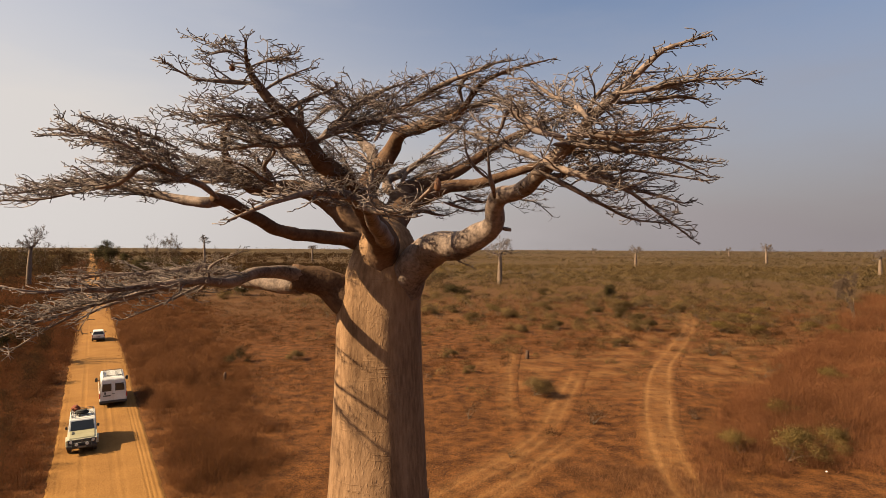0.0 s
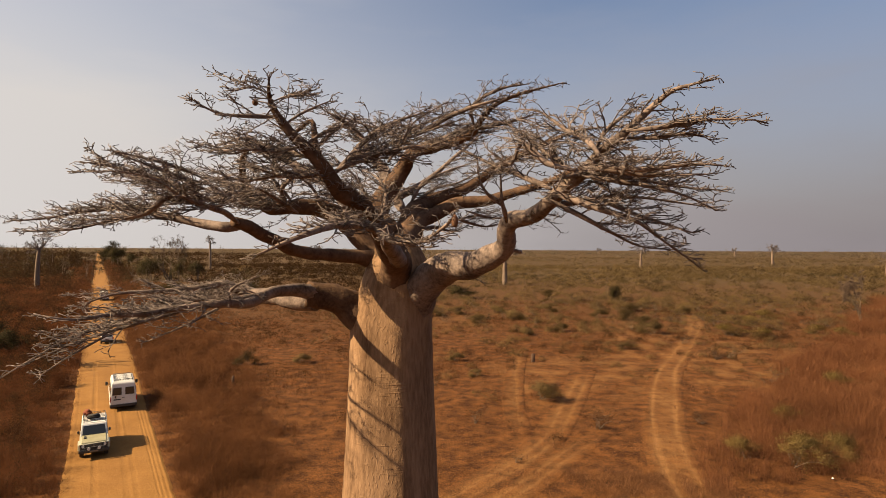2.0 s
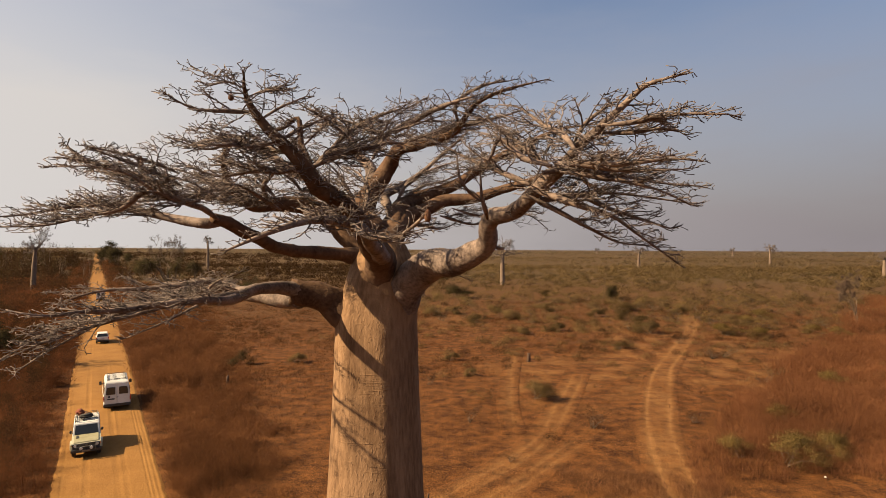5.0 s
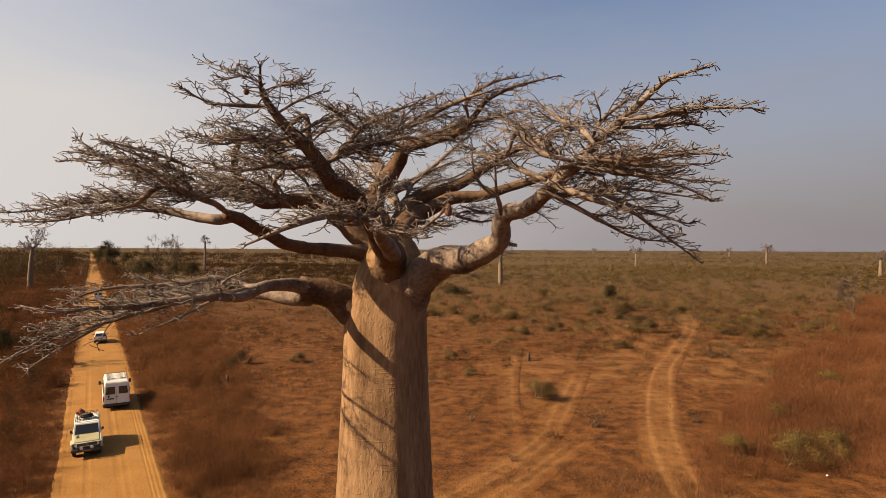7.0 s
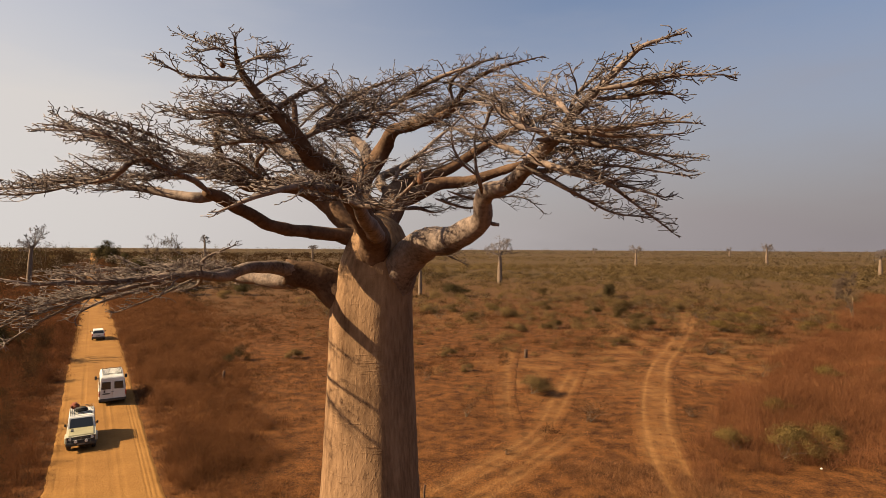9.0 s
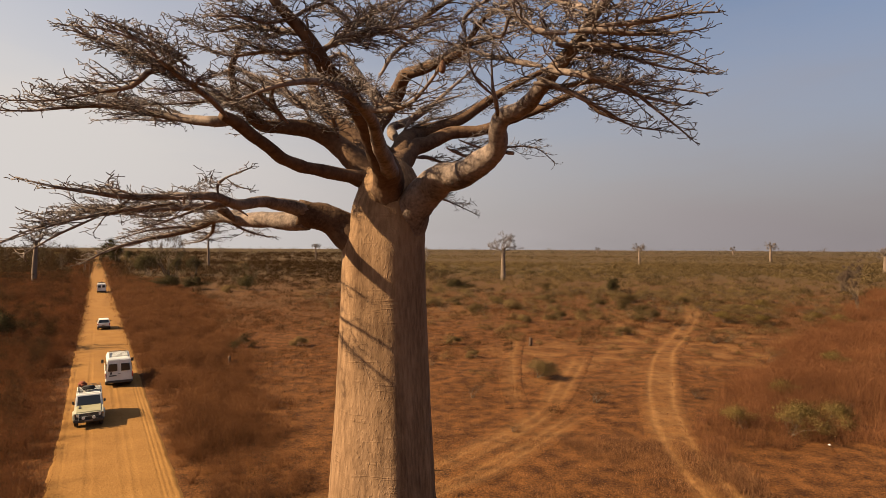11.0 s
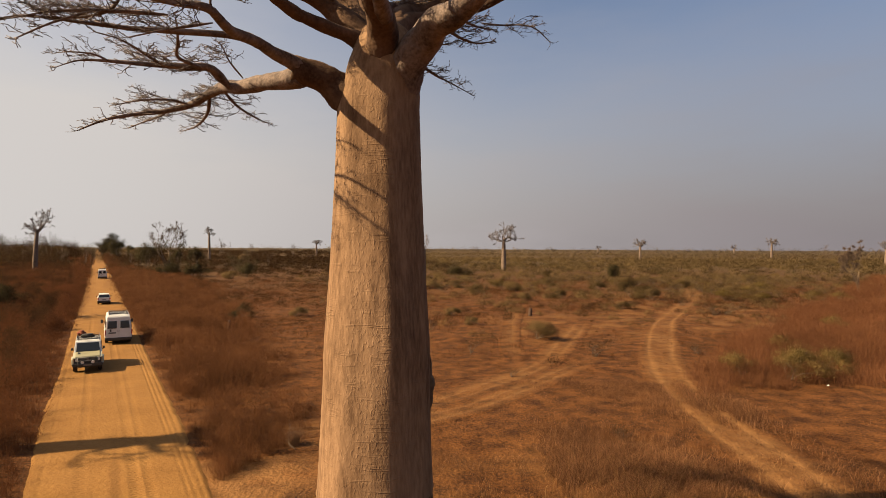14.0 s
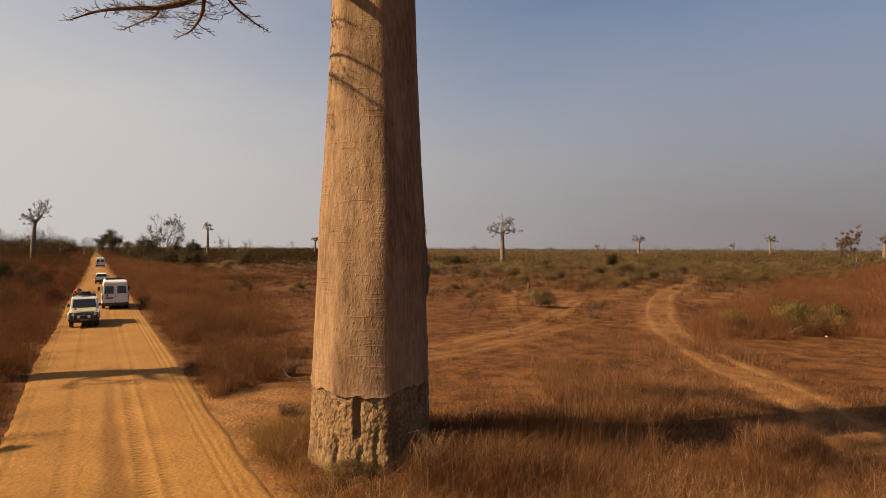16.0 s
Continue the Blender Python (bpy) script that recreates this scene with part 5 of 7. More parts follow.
wood_tree(73.5, 102, 9.2, 6.0, 41, "bare pale tree with a round crown of fine twigs", stems=3, level=4, spray=90)
wood_tree(-106, 217, 17.2, 17, 43, "tall half-bare acacia above leafy undergrowth", leafy=80, stems=4, level=4, z_leaf=0.5, spray=34)
for i, (x, y, h, w) in enumerate(((-112, 214, 8.5, 9), (-100, 212, 8, 8), (-95, 216, 7.5, 7), (-118, 222, 7, 8))):
    wood_tree(x, y, h, w, 50 + i, "dense dark green bushy tree", leafy=34, stems=4, level=4)
for i, (x, y, h, w) in enumerate(((-228, 385, 16, 17), (-219, 378, 13.5, 13), (-237, 390, 12.5, 11), (-207, 372, 8.5, 8))):
    wood_tree(x, y, h, w, 60 + i, "leafy dark green tree at the end of the road", leafy=66, stems=4, level=4)
for i, (x, y, h, w) in enumerate(((-164, 410, 14, 10), (-157, 405, 11.5, 8), (-146, 425, 11, 8), (395, 600, 14.5, 12), (-196, 270, 15.5, 12), (-186, 266, 14, 11),
                                  (-226, 285, 14, 11), (-238, 290, 13, 10), (-250, 290, 14, 10), (-215, 275, 12, 9), (-130, 480, 11, 9), (-60, 620, 12, 12), (-150, 240, 9, 8), (30, 640, 12, 11))):
    wood_tree(x, y, h, w, 70 + i, "bare grey savanna tree", stems=2, level=4, spray=7)
thin = wood_tree(-150, 236, 8.5, 8, 95, "bare brown savanna tree in the scrub", leafy=10, mat=BROWN_LEAF, stems=3, level=3, spray=6)
bushy = wood_tree(-128, 232, 6.5, 8, 96, "bushy olive tree in the scrub", leafy=24, mat=DRY_LEAF, stems=4, level=3)
dark = wood_tree(-160, 260, 7, 8, 97, "dark bushy tree in the scrub", leafy=26, mat=GREEN_LEAF, stems=4, level=3)
for ob in (thin, bushy, dark):
    ob["group"] = "trees of the roadside scrub"
spots = random.Random(77)
for i in range(44):
    s, u = spots.uniform(120, 380), -spots.uniform(9, 100)
    if i > 30:
        s, u = spots.uniform(170, 420), spots.uniform(8, 60)
    q = road_point(s, u)
    k = spots.uniform(0.7, 1.6) if u < 0 else spots.uniform(0.5, 1.0)
    copy_thing(spots.choice((thin, thin, bushy, dark)), Matrix.LocRotScale(q, Euler((0, 0, spots.uniform(0, 6.28))), Vector((k, k, k * spots.uniform(0.8, 1.1)))))
wood_tree(40.6, 146, 6.5, 3.0, 92, "dead forked tree stem", stems=1, level=1)


def shrub_meshes(seed, leaf_mat, leaves, twigs, size, level=3):
    """A shrub about 1 m high and 1.3 m wide: crooked stems and small leaves."""
    rng = random.Random(seed)
    geo, tips = Geo(), []
    for i in range(twigs):
        a = rng.uniform(0, 6.283)
        d = Vector((math.cos(a) * rng.uniform(0.2, 0.9), math.sin(a) * rng.uniform(0.2, 0.9), 1)).normalized()
        fork(geo, tips, rng, Vector((math.cos(a) * 0.06, math.sin(a) * 0.06, -0.03)), d, rng.uniform(0.26, 0.44) * (1.0 if level > 2 else 1.2), 0.014, level, 0.04, wob=0.3, sides=3, kids=(2, 3), shrink=0.66)
    stem = geo.mesh("stems", WOOD)
    leaf = None
    if leaves:
        v, f = leaf_cloud(tips, leaves, 0.095, size, seed)
        leaf = leaf_mesh("leaves", v, f, leaf_mat)
    return stem, leaf


PALE_LEAF = material("pale_leaf", (0.11, 0.076, 0.024), (0.32, 0.225, 0.085), 0.5, rough=0.9, per_island=0.5, per_object=0.3, spec=0.05)
pass_light(PALE_LEAF, 0.4)
SHRUBS = [(shrub_meshes(1, DRY_LEAF, 64, 6, 0.019), "dusty olive shrub with small dry leaves"),
          (shrub_meshes(2, GREEN_LEAF, 46, 6, 0.021), "dark green leafy shrub"),
          (shrub_meshes(3, BROWN_LEAF, 12, 6, 0.017), "thin half-bare shrub of grey twigs"),
          (shrub_meshes(4, PALE_LEAF, 80, 7, 0.017), "pale yellow-green leafy shrub"),
          (shrub_meshes(5, GREEN_LEAF, 80, 6, 0.022), "tall dense dark green shrub"),
          (shrub_meshes(6, DRY_LEAF, 17, 6, 0.026, 2), "low dusty olive shrub"),
          (shrub_meshes(7, BROWN_LEAF, 9, 6, 0.022, 2), "low half-bare brown shrub"),
          (shrub_meshes(8, PALE_LEAF, 18, 6, 0.024, 2), "low pale yellow-green shrub")]


def shrub(x, y, h, w, kind, turn=0.0):
    (stem, leaf), label = SHRUBS[kind]
    ob = tagged(new("shrub"), label + " on the red soil", "shrub", group="shrubs of the clearing")
    ob.location, ob.scale, ob.rotation_euler.z = (x, y, 0), (w / 1.3, w / 1.3, h / 1.05), turn
    part("twig_frame", stem, None, ob)
    if leaf:
        part("foliage", leaf, None, ob)


rs = random.Random(5)
for kind, spots in ((1, ((-22, 62.3, 1.9, 2.6),)), (4, ((42, 145, 4.2, 4.4), (-52, 66, 3.6, 5), (-57, 70, 4.2, 6), (-64.8, 146, 4, 6), (-51.6, 147, 4.2, 6), (-73.9, 152, 4, 7), (3, 150, 3.6, 7))),
                    (0, ((-16.2, 63.3, 1.7, 2.3), (8.0, 49.2, 2.4, 3.2), (1, 65.5, 1.4, 2), (3.1, 57.5, 1.2, 1.8), (-2.4, 109, 2.4, 4), (2.9, 112, 2.4, 4), (11.9, 105, 2.6, 4.6), (11.6, 86, 1.8, 2.6),
                         (18, 89, 2, 3), (28.2, 155, 2.8, 5), (21.9, 118, 2.6, 5), (28.6, 108, 2.2, 4), (36.7, 119, 3, 5.4), (34, 97, 2.4, 4.2), (22.7, 74, 1.5, 2.6), (5.8, 99, 2.2, 3.6), (9.5, 115, 2.4, 4),
                         (33.1, 104, 3, 3.6), (31.3, 87, 2.8, 5), (46.2, 113, 2.6, 4), (50.9, 100, 2.4, 4.6), (-52.2, 140, 2.8, 5))),
                    (2, ((2.1, 42.4, 1.8, 1.8), (10.8, 41.2, 2.1, 3.2), (-1, 53.5, 1.6, 2), (31.7, 77.3, 2.2, 3), (31.7, 67.8, 2.3, 2.6), (18.7, 42.6, 1.4, 2.2), (26.8, 38.3, 1.6, 2.6), (4.2, 34.6, 0.8, 1.4), (7.4, 23.6, 0.9, 1.6))),
                    (3, ((20.6, 34.4, 2.5, 3.8), (23.4, 35.6, 2.2, 3.2), (18.6, 35.6, 1.7, 2.4), (25.5, 42.4, 1.9, 2.6), (36.5, 53.5, 2, 3), (42.1, 86, 2.2, 5), (58.2, 106, 2.4, 5.4), (53.2, 99, 2, 4.6), (47.4, 86, 1.8, 4), (57.8, 85, 2.0, 4), (56.6, 89, 2, 4)))):
    for x, y, h, w in spots:
        shrub(x, y, h, w, kind, rs.uniform(0, 6.28))


# smaller shrubs between them, denser towards the far side of the clearing
rs = random.Random(8)
for _ in range(640):
    x, y = rs.uniform(-30, 95), 42 + 105 * rs.random() ** 0.62
    patch = noise.noise(Vector((x * 0.045, y * 0.045, 3.3)))
    far_side = min(1, max(0.12, (y - 48) / 50)) * (1 if x > -0.1 * y else 0.35)
    if x > 0.78 * y or x < -0.28 * y or rs.random() > far_side * (0.55 + 1.3 * patch) or float(track_mask(np.array([x]), np.array([y]))[0]) > 0.3:
        continue
    h = rs.uniform(1.0, 2.5)
    shrub(x, y, h, h * rs.uniform(1.4, 2.1), rs.choice((5, 5, 5, 6, 6, 7, 7)), rs.uniform(0, 6.28))


def blades(xy, height, spread, n, width, mat, name, label, seed, bend=0.35, floor=0.0, joints=2, wide=None, kink=0.0):
    """Tufts of n dry blades at each xy; joined, as nobody could count them."""
    r = np.random.RandomState(seed)
    m = len(xy) * n
    root = np.repeat(xy, n, 0) + r.normal(0, 1, (m, 2)) * np.repeat(spread, n)[:, None] * 0.5
    h = np.repeat(height, n) * r.uniform(0.45, 1.1, m)
    a = r.uniform(0, 2 * np.pi, m)
    lean = h * bend * np.abs(r.normal(0, 1, m))
    out = np.stack([np.cos(a), np.sin(a)], 1)
    side = np.stack([-out[:, 1], out[:, 0]], 1)
    turn = r.uniform(0, np.pi, m)
    side = side * np.cos(turn)[:, None] + out * np.sin(turn)[:, None]
    w = (width * r.uniform(0.6, 1.3, m) * (1 if wide is None else np.repeat(wide, n)))[:, None]
    shove = r.normal(0, 1, (m, 2)) * (h * kink)[:, None]

    def ring(t, k):
        p = root + out * (lean * t ** 1.7)[:, None] + shove * math.sin(math.pi * t)
        z = (floor - 0.03 + h * t * (1 - 0.12 * t * bend * 2))[:, None]
        return np.concatenate([p - side * w * k, z], 1), np.concatenate([p + side * w * k, z], 1)

    l0, r0 = ring(0.0, 1.0)
    l1, r1 = ring(0.55, 0.75)
    l2, r2 = ring(1.0, 0.2)
    if joints == 0:
        v = np.stack([l0, r0, (l2 + r2) / 2], 1).reshape(-1, 3)
        f = np.arange(m * 3).reshape(-1, 3)
    elif joints == 1:
        v = np.stack([l0, r0, r2, l2], 1).reshape(-1, 3)
        f = np.arange(m * 4).reshape(-1, 4)
    else:
        v = np.stack([l0, r0, r1, l1, l2, r2], 1).reshape(-1, 3)
        i = (np.arange(m) * 6)[:, None]
        f = np.concatenate([i + np.array([[0, 1, 2, 3]]), i + np.array([[3, 2, 5, 4]])], 0)
    return tagged(new(name, array_mesh(name, v, f, mat)), label, "grass", kind="stuff")


def scatter(count, x0, x1, y0, y1, keep, seed):
    r = np.random.RandomState(seed)
    p = np.stack([r.uniform(x0, x1, count), r.uniform(y0, y1, count)], 1)
    return p[keep(p[:, 0], p[:, 1], r.uniform(0, 1, count))]


def off_road(x, y, gap=0.25):
    return np.abs(across(x, y)) > ROAD_HALF + gap


def off_track(x, y):
    return track_mask(x, y) < 0.35


def clear_of_trunk(x, y, gap=1.5):
    return np.hypot(x - TREE.x, y - TREE.y) > gap


def verge_left(x, y, q):
    u, s = -across(x, y), along(x, y)
    return (u > ROAD_HALF + 0.05) & (u < 22) & (x > -0.9 * y - 5) & (q < np.clip((26 - u) / 14, 0.15, 1) * np.clip(1.3 - s / 190, 0.2, 1))


def verge_right(x, y, q):
    u, s = across(x, y), along(x, y)
    reach = np.interp(s, [10, 20, 22, 25, 32, 45, 70, 110, 200], [0.0, 0.1, 2.5, 5.4, 6.6, 8.6, 12, 16, 24]) + 0.7 * wave(x * 0.4, y * 0.4, 12)
    v = u - ROAD_HALF - 0.2
    return (v > 0) & (v < reach) & (q < np.clip(1.3 - s / 190, 0.2, 1) * np.clip((reach - v) / (0.45 * reach + 0.5) + 0.12, 0, 1) * np.clip(0.95 + 0.7 * wave(x * 0.6, y * 0.6, 14), 0.35, 1))


THICKET = [(14.7, 30), (15.4, 35), (18.6, 39.2), (31.5, 54.7), (50.5, 77), (69, 100), (119, 158), (140, 130), (80, 60), (45, 38), (30, 32.5), (24, 32.2), (19.5, 31.8)]


def in_thicket(x, y):
    inside = np.zeros(x.shape, bool)
    for (ax, ay), (bx, by) in zip(THICKET, THICKET[1:] + THICKET[:1]):
        cross = (ay > y) != (by > y)
        inside ^= cross & (x < (bx - ax) * (y - ay) / (by - ay + 1e-9) + ax)
    return inside


def heights(p, lo, hi, seed, scale=0.5):
    k = 0.5 + 0.5 * np.clip(wave(p[:, 0] * scale, p[:, 1] * scale, seed), -1, 1)
    return lo + (hi - lo) * k


def road_scatter(count, s0, s1, u0, u1, keep, seed, near=1.6):
    """Spots in road coordinates, thinning out with distance."""
    r = np.random.RandomState(seed)
    s = s0 + (s1 - s0) * r.uniform(0, 1, count) ** near
    u = r.uniform(u0, u1, count)
    x = ROAD_MID + ROAD_DIR.x * s + ROAD_RIGHT.x * u
    y = ROAD_DIR.y * s + ROAD_RIGHT.y * u
    ok = keep(x, y, r.uniform(0, 1, count))
    return np.stack([x, y], 1)[ok]


def fuzz(xy, height, spread, n, wide, mat, name, label, seed):
    """Short fine twigs at all angles through a dome over each spot."""
    r = np.random.RandomState(seed)
    m = len(xy) * n
    k = r.uniform(0.12, 1.0, m)
    h, w = np.repeat(height, n), np.repeat(wide, n)
    at = np.repeat(xy, n, 0) + r.normal(0, 1, (m, 2)) * (np.repeat(spread, n) * (1.15 - 0.55 * k))[:, None] * 0.6
    c = np.concatenate([at, (h * k * r.uniform(0.75, 1.0, m))[:, None]], 1)
    d = r.normal(0, 1, (m, 3)) + np.array([0, 0, 0.9])
    d *= (0.085 * np.sqrt(w) * r.uniform(0.6, 1.5, m) / np.linalg.norm(d, axis=1))[:, None]
    s = np.cross(d, r.normal(0, 1, (m, 3)))
    s *= (0.0065 * w / np.linalg.norm(s, axis=1))[:, None]
    v = np.stack([c - d - s, c - d + s, c + d], 1).reshape(-1, 3)
    return tagged(new(name, array_mesh(name, v, np.arange(m * 3).reshape(-1, 3), mat)), label, "grass", kind="stuff")


def make_grass():
    far = lambda p, lo, hi, unit: np.clip(np.hypot(p[:, 0], p[:, 1]) / unit, lo, hi)
    # the brush along both sides of the road
    p = road_scatter(10000, 8, 230, -24, -2.75, verge_left, 1, near=1.9)
    d = far(p, 0.8, 3.4, 42)
    tall_left = heights(p, 0.6, 2.0, 2, 0.45) * np.clip(0.55 + 0.22 * (-across(p[:, 0], p[:, 1]) - ROAD_HALF), 0.55, 1)
    blades(p, tall_left * d ** 0.2, 0.34 * d, 38, 0.0075, RED_BRUSH, "roadside_brush", "dense dry red-brown brush lining the sand road", 2, bend=0.62, joints=0, wide=d)
    fuzz(p, tall_left * d ** 0.2, 0.5 * d, 26, d, RED_BRUSH, "roadside_brush", "feathery red-brown twigs of the roadside brush", 52)
    p = road_scatter(9500, 19, 230, 2.75, 20, verge_right, 3, near=1.9)
    d = far(p, 0.7, 3.4, 38)
    edge = across(p[:, 0], p[:, 1]) - ROAD_HALF
    fall = np.clip(1.15 - 0.06 * edge, 0.45, 1) * np.clip(0.5 + 0.3 * edge, 0.5, 1)
    blades(p, heights(p, 0.75, 2.05, 4, 0.5) * d ** 0.25 * fall, 0.34 * d, 38, 0.007, RUSSET, "roadside_brush", "tall dry russet grass beside the road", 4, bend=0.65, joints=0, wide=d)
    fuzz(p, heights(p, 0.75, 2.05, 4, 0.5) * d ** 0.25 * fall, 0.5 * d, 28, d, RUSSET, "roadside_brush", "feathery russet grass heads beside the road", 54)
    p = p[::3] + 0.1
    blades(p, heights(p, 0.4, 1.1, 44, 0.3) * fall[::3], 0.4 * d[::3], 34, 0.0065, RED_BRUSH, "roadside_brush", "dark dry undergrowth beside the road", 44, bend=0.8, joints=0, wide=d[::3])
    for s0, u0, u1, keep_side, tall, mat, label, seed in ((20, 3.3, 13, verge_right, 2.1, RUSSET, "tall feathery clumps of russet grass beside the road", 61), (14, -16, -3.4, verge_left, 2.6, RED_BRUSH, "tall feathery clumps of red-brown brush lining the road", 62), (14, -20, -4.5, verge_left, 3.0, BROWN_LEAF, "tall dark brown twiggy bushes behind the brush", 63)):
        p = road_scatter(620, s0, 150, u0, u1, keep_side, seed, near=1.5)
        d = far(p, 0.7, 3.0, 38)
        fuzz(p, heights(p, 0.55 * tall, tall, seed, 0.7) * np.random.RandomState(seed).uniform(0.6, 1.1, len(p)), 0.42 + 0.12 * d, 300, 1.2 * d, mat, "roadside_brush", label, seed)
    p = scatter(30000, 13, 130, 28, 150, lambda x, y, q: in_thicket(x + 1.2 * wave(x * 0.3, y * 0.3, 3) + 1.4 * (q * 37 % 1 - 0.5), y + 1.4 * (q * 91 % 1 - 0.5)) & (x < 0.86 * y + 4) & (q < np.clip(1.55 - np.hypot(x, y) / 80, 0.25, 1)), 5)
    d = far(p, 0.8, 3.6, 32)
    blades(p, heights(p, 0.9, 2.2, 6, 0.28) * d ** 0.15, 0.4 * d, 44, 0.0068, THICKET_BRUSH, "thicket", "russet thicket of dry leafless brush", 6, bend=0.8, joints=0, wide=d)
    fuzz(p, heights(p, 0.9, 2.2, 6, 0.28) * d ** 0.15, 0.55 * d, 40, d, THICKET_BRUSH, "thicket", "feathery russet twigs of the thicket", 56)
    # tangled grass round the foot of the great tree and below the path's end
    clump = lambda x, y: np.exp(-((x - 7.1) / 1.6) ** 2 - ((y - 18.6) / 1.3) ** 2) + np.exp(-((x - 9.3) / 0.9) ** 2 - ((y - 14.7) / 0.6) ** 2) + 0.7 * np.exp(-((x - 3) / 1.2) ** 2 - ((y - 16.6) / 0.9) ** 2)
    lush = lambda x, y: np.clip(1.25 - (y - 14.0 - 0.5 * wave(x * 1.1, y * 1.1, 22)) / 1.3, 0.10, 1) + clump(x, y)
    fore = lambda x, y, q: off_road(x, y, 0.45) & clear_of_trunk(x, y, 1.42) & (track_mask(x, y) < 0.5) & (x > -4.6 - 0.35 * (14 - y) + 0.5 * wave(x, y * 1.3, 24)) & (q < lush(x, y) * np.clip(0.8 - 0.4 * np.clip(wave(x * 0.8, y * 0.8, 21), -1, 1), 0.1, 1))
    p = scatter(9000, -6, 16, 9.6, 21, fore, 7)
    blades(p, heights(p, 0.2, 0.7, 8, 0.9) * np.random.RandomState(9).uniform(0.6, 1.35, len(p)), np.full(len(p), 0.3), 19, 0.004, DRY_GRASS, "tall_grass", "tangled dry straw-brown grass round the baobab foot", 8, bend=0.85, kink=0.13)
    p = scatter(7500, -6, 16, 9.6, 24, fore, 27)
    blades(p, heights(p, 0.15, 0.6, 28, 0.8), np.full(len(p), 0.35), 26, 0.004, RUSSET, "tall_grass", "dry russet grass stalks round the baobab foot", 28, bend=1.0, joints=0)
    p = scatter(3600, -5, 16, 9.6, 21, fore, 37)
    blades(p, heights(p, 0.35, 0.85, 38, 0.9), np.full(len(p), 0.4), 9, 0.0045, STRAW, "tall_grass", "pale bent straw stalks above the grass", 38, bend=0.8, kink=0.16)
    tall = lambda x, y, q: clear_of_trunk(x, y, 1.35) & (q < np.clip(1.3 - (x - 0.2) / 3.5, 0.1, 1) * np.clip((13.4 - y + 0.3 * wave(x * 2, y * 2, 25)) / 0.4, 0, 1))
    p = scatter(520, -0.2, 4.5, 11.6, 13.6, tall, 47)
    blades(p, heights(p, 0.55, 1.2, 48, 1.2), np.full(len(p), 0.3), 22, 0.0042, RUSSET, "tall_grass", "tall red-brown stalks beside the baobab foot", 48, bend=0.5, kink=0.1)
    stand = lambda x, y, q: clear_of_trunk(x, y, 1.42) & (track_mask(x, y) < 0.5) & (q < np.clip(1.25 - (x - 0.6) / 3.2, 0.12, 1) * np.clip((16.6 - y + 0.5 * wave(x * 1.5, y * 1.5, 26)) / 1.2, 0, 1))
    p = scatter(1500, -0.3, 5.5, 13.2, 17.0, stand, 49)
    blades(p, heights(p, 0.6, 1.3, 50, 1.1), np.full(len(p), 0.32), 20, 0.0042, RUSSET, "tall_grass", "tall thin russet stalks standing in the shade of the baobab", 50, bend=0.4, kink=0.09, joints=1)
    mound = lambda x, y, q: clear_of_trunk(x, y, 1.42) & (q < 1.3 * np.exp(-((x - 1.6) / 1.2) ** 2 - ((y - 12.75) / 0.35) ** 2) * np.clip(0.85 + 0.5 * wave(x * 1.7, y * 1.7, 35), 0.2, 1) + np.exp(-((x - 8.6) / 0.55) ** 2 - ((y - 14.3) / 0.35) ** 2))
    p = scatter(10000, 0.1, 10.5, 11.8, 15.2, mound, 51)
    blades(p, heights(p, 0.8, 1.4, 52, 1.3), np.full(len(p), 0.3), 22, 0.0042, DRY_GRASS, "tall_grass", "mounds of tall dry grass in front of the shaded strip", 52, bend=0.6, kink=0.14)
    mat_keep = lambda x, y, q: off_road(x, y, 0.9) & clear_of_trunk(x, y) & (track_mask(x, y) < 0.55) & (q < np.clip(0.6 + 0.5 * wave(x * 0.9, y * 0.9, 23), 0.1, 1) * np.clip(1.2 - (y - 20) / 14, 0.2, 1))
    p = scatter(9000, -7, 18, 8.5, 30, mat_keep, 29)
    blades(p, heights(p, 0.05, 0.16, 30, 0.8), np.full(len(p), 0.5), 18, 0.005, RUSSET, "grass_litter", "flattened russet grass litter on the soil", 30, bend=2.4, joints=0)
    yellow = lambda x, y, q: off_road(x, y, 0.3) & clear_of_trunk(x, y) & (q < np.exp(-((x + 3.6) / 1.0) ** 2 - ((y - 14.4) / 2.2) ** 2) * 1.3)
    p = scatter(3200, -7, -1.5, 11, 19, yellow, 33)
    blades(p, heights(p, 0.15, 0.42, 34, 1.2), np.full(len(p), 0.25), 22, 0.004, YELLOW_GRASS, "tall_grass", "short yellow-green grass beside the trodden sand", 34, bend=0.9, joints=1)
    p = scatter(4200, 4, 15, 18, 33, lambda x, y, q: off_track(x, y) & (q < np.clip(0.3 + 0.8 * wave(x * 0.35, y * 0.35, 31), 0.06, 1)), 9)
    blades(p, heights(p, 0.25, 0.7, 9, 0.5), np.full(len(p), 0.4), 30, 0.006, DRY_GRASS, "tall_grass", "clumps of brown dry grass beside the track", 10, bend=0.7, joints=0)
    # short tufts over the clearing
    keep = lambda x, y, q: off_road(x, y, 0.6) & off_track(x, y) & clear_of_trunk(x, y, 2) & (q < np.clip(0.6 + 0.45 * wave(x * 0.22, y * 0.22, 41), 0.15, 1) * np.clip(1.5 - y / 120, 0.35, 1))
    p = scatter(12500, -60, 90, 16, 140, keep, 11)
    d = far(p, 0.6, 3.0, 40)
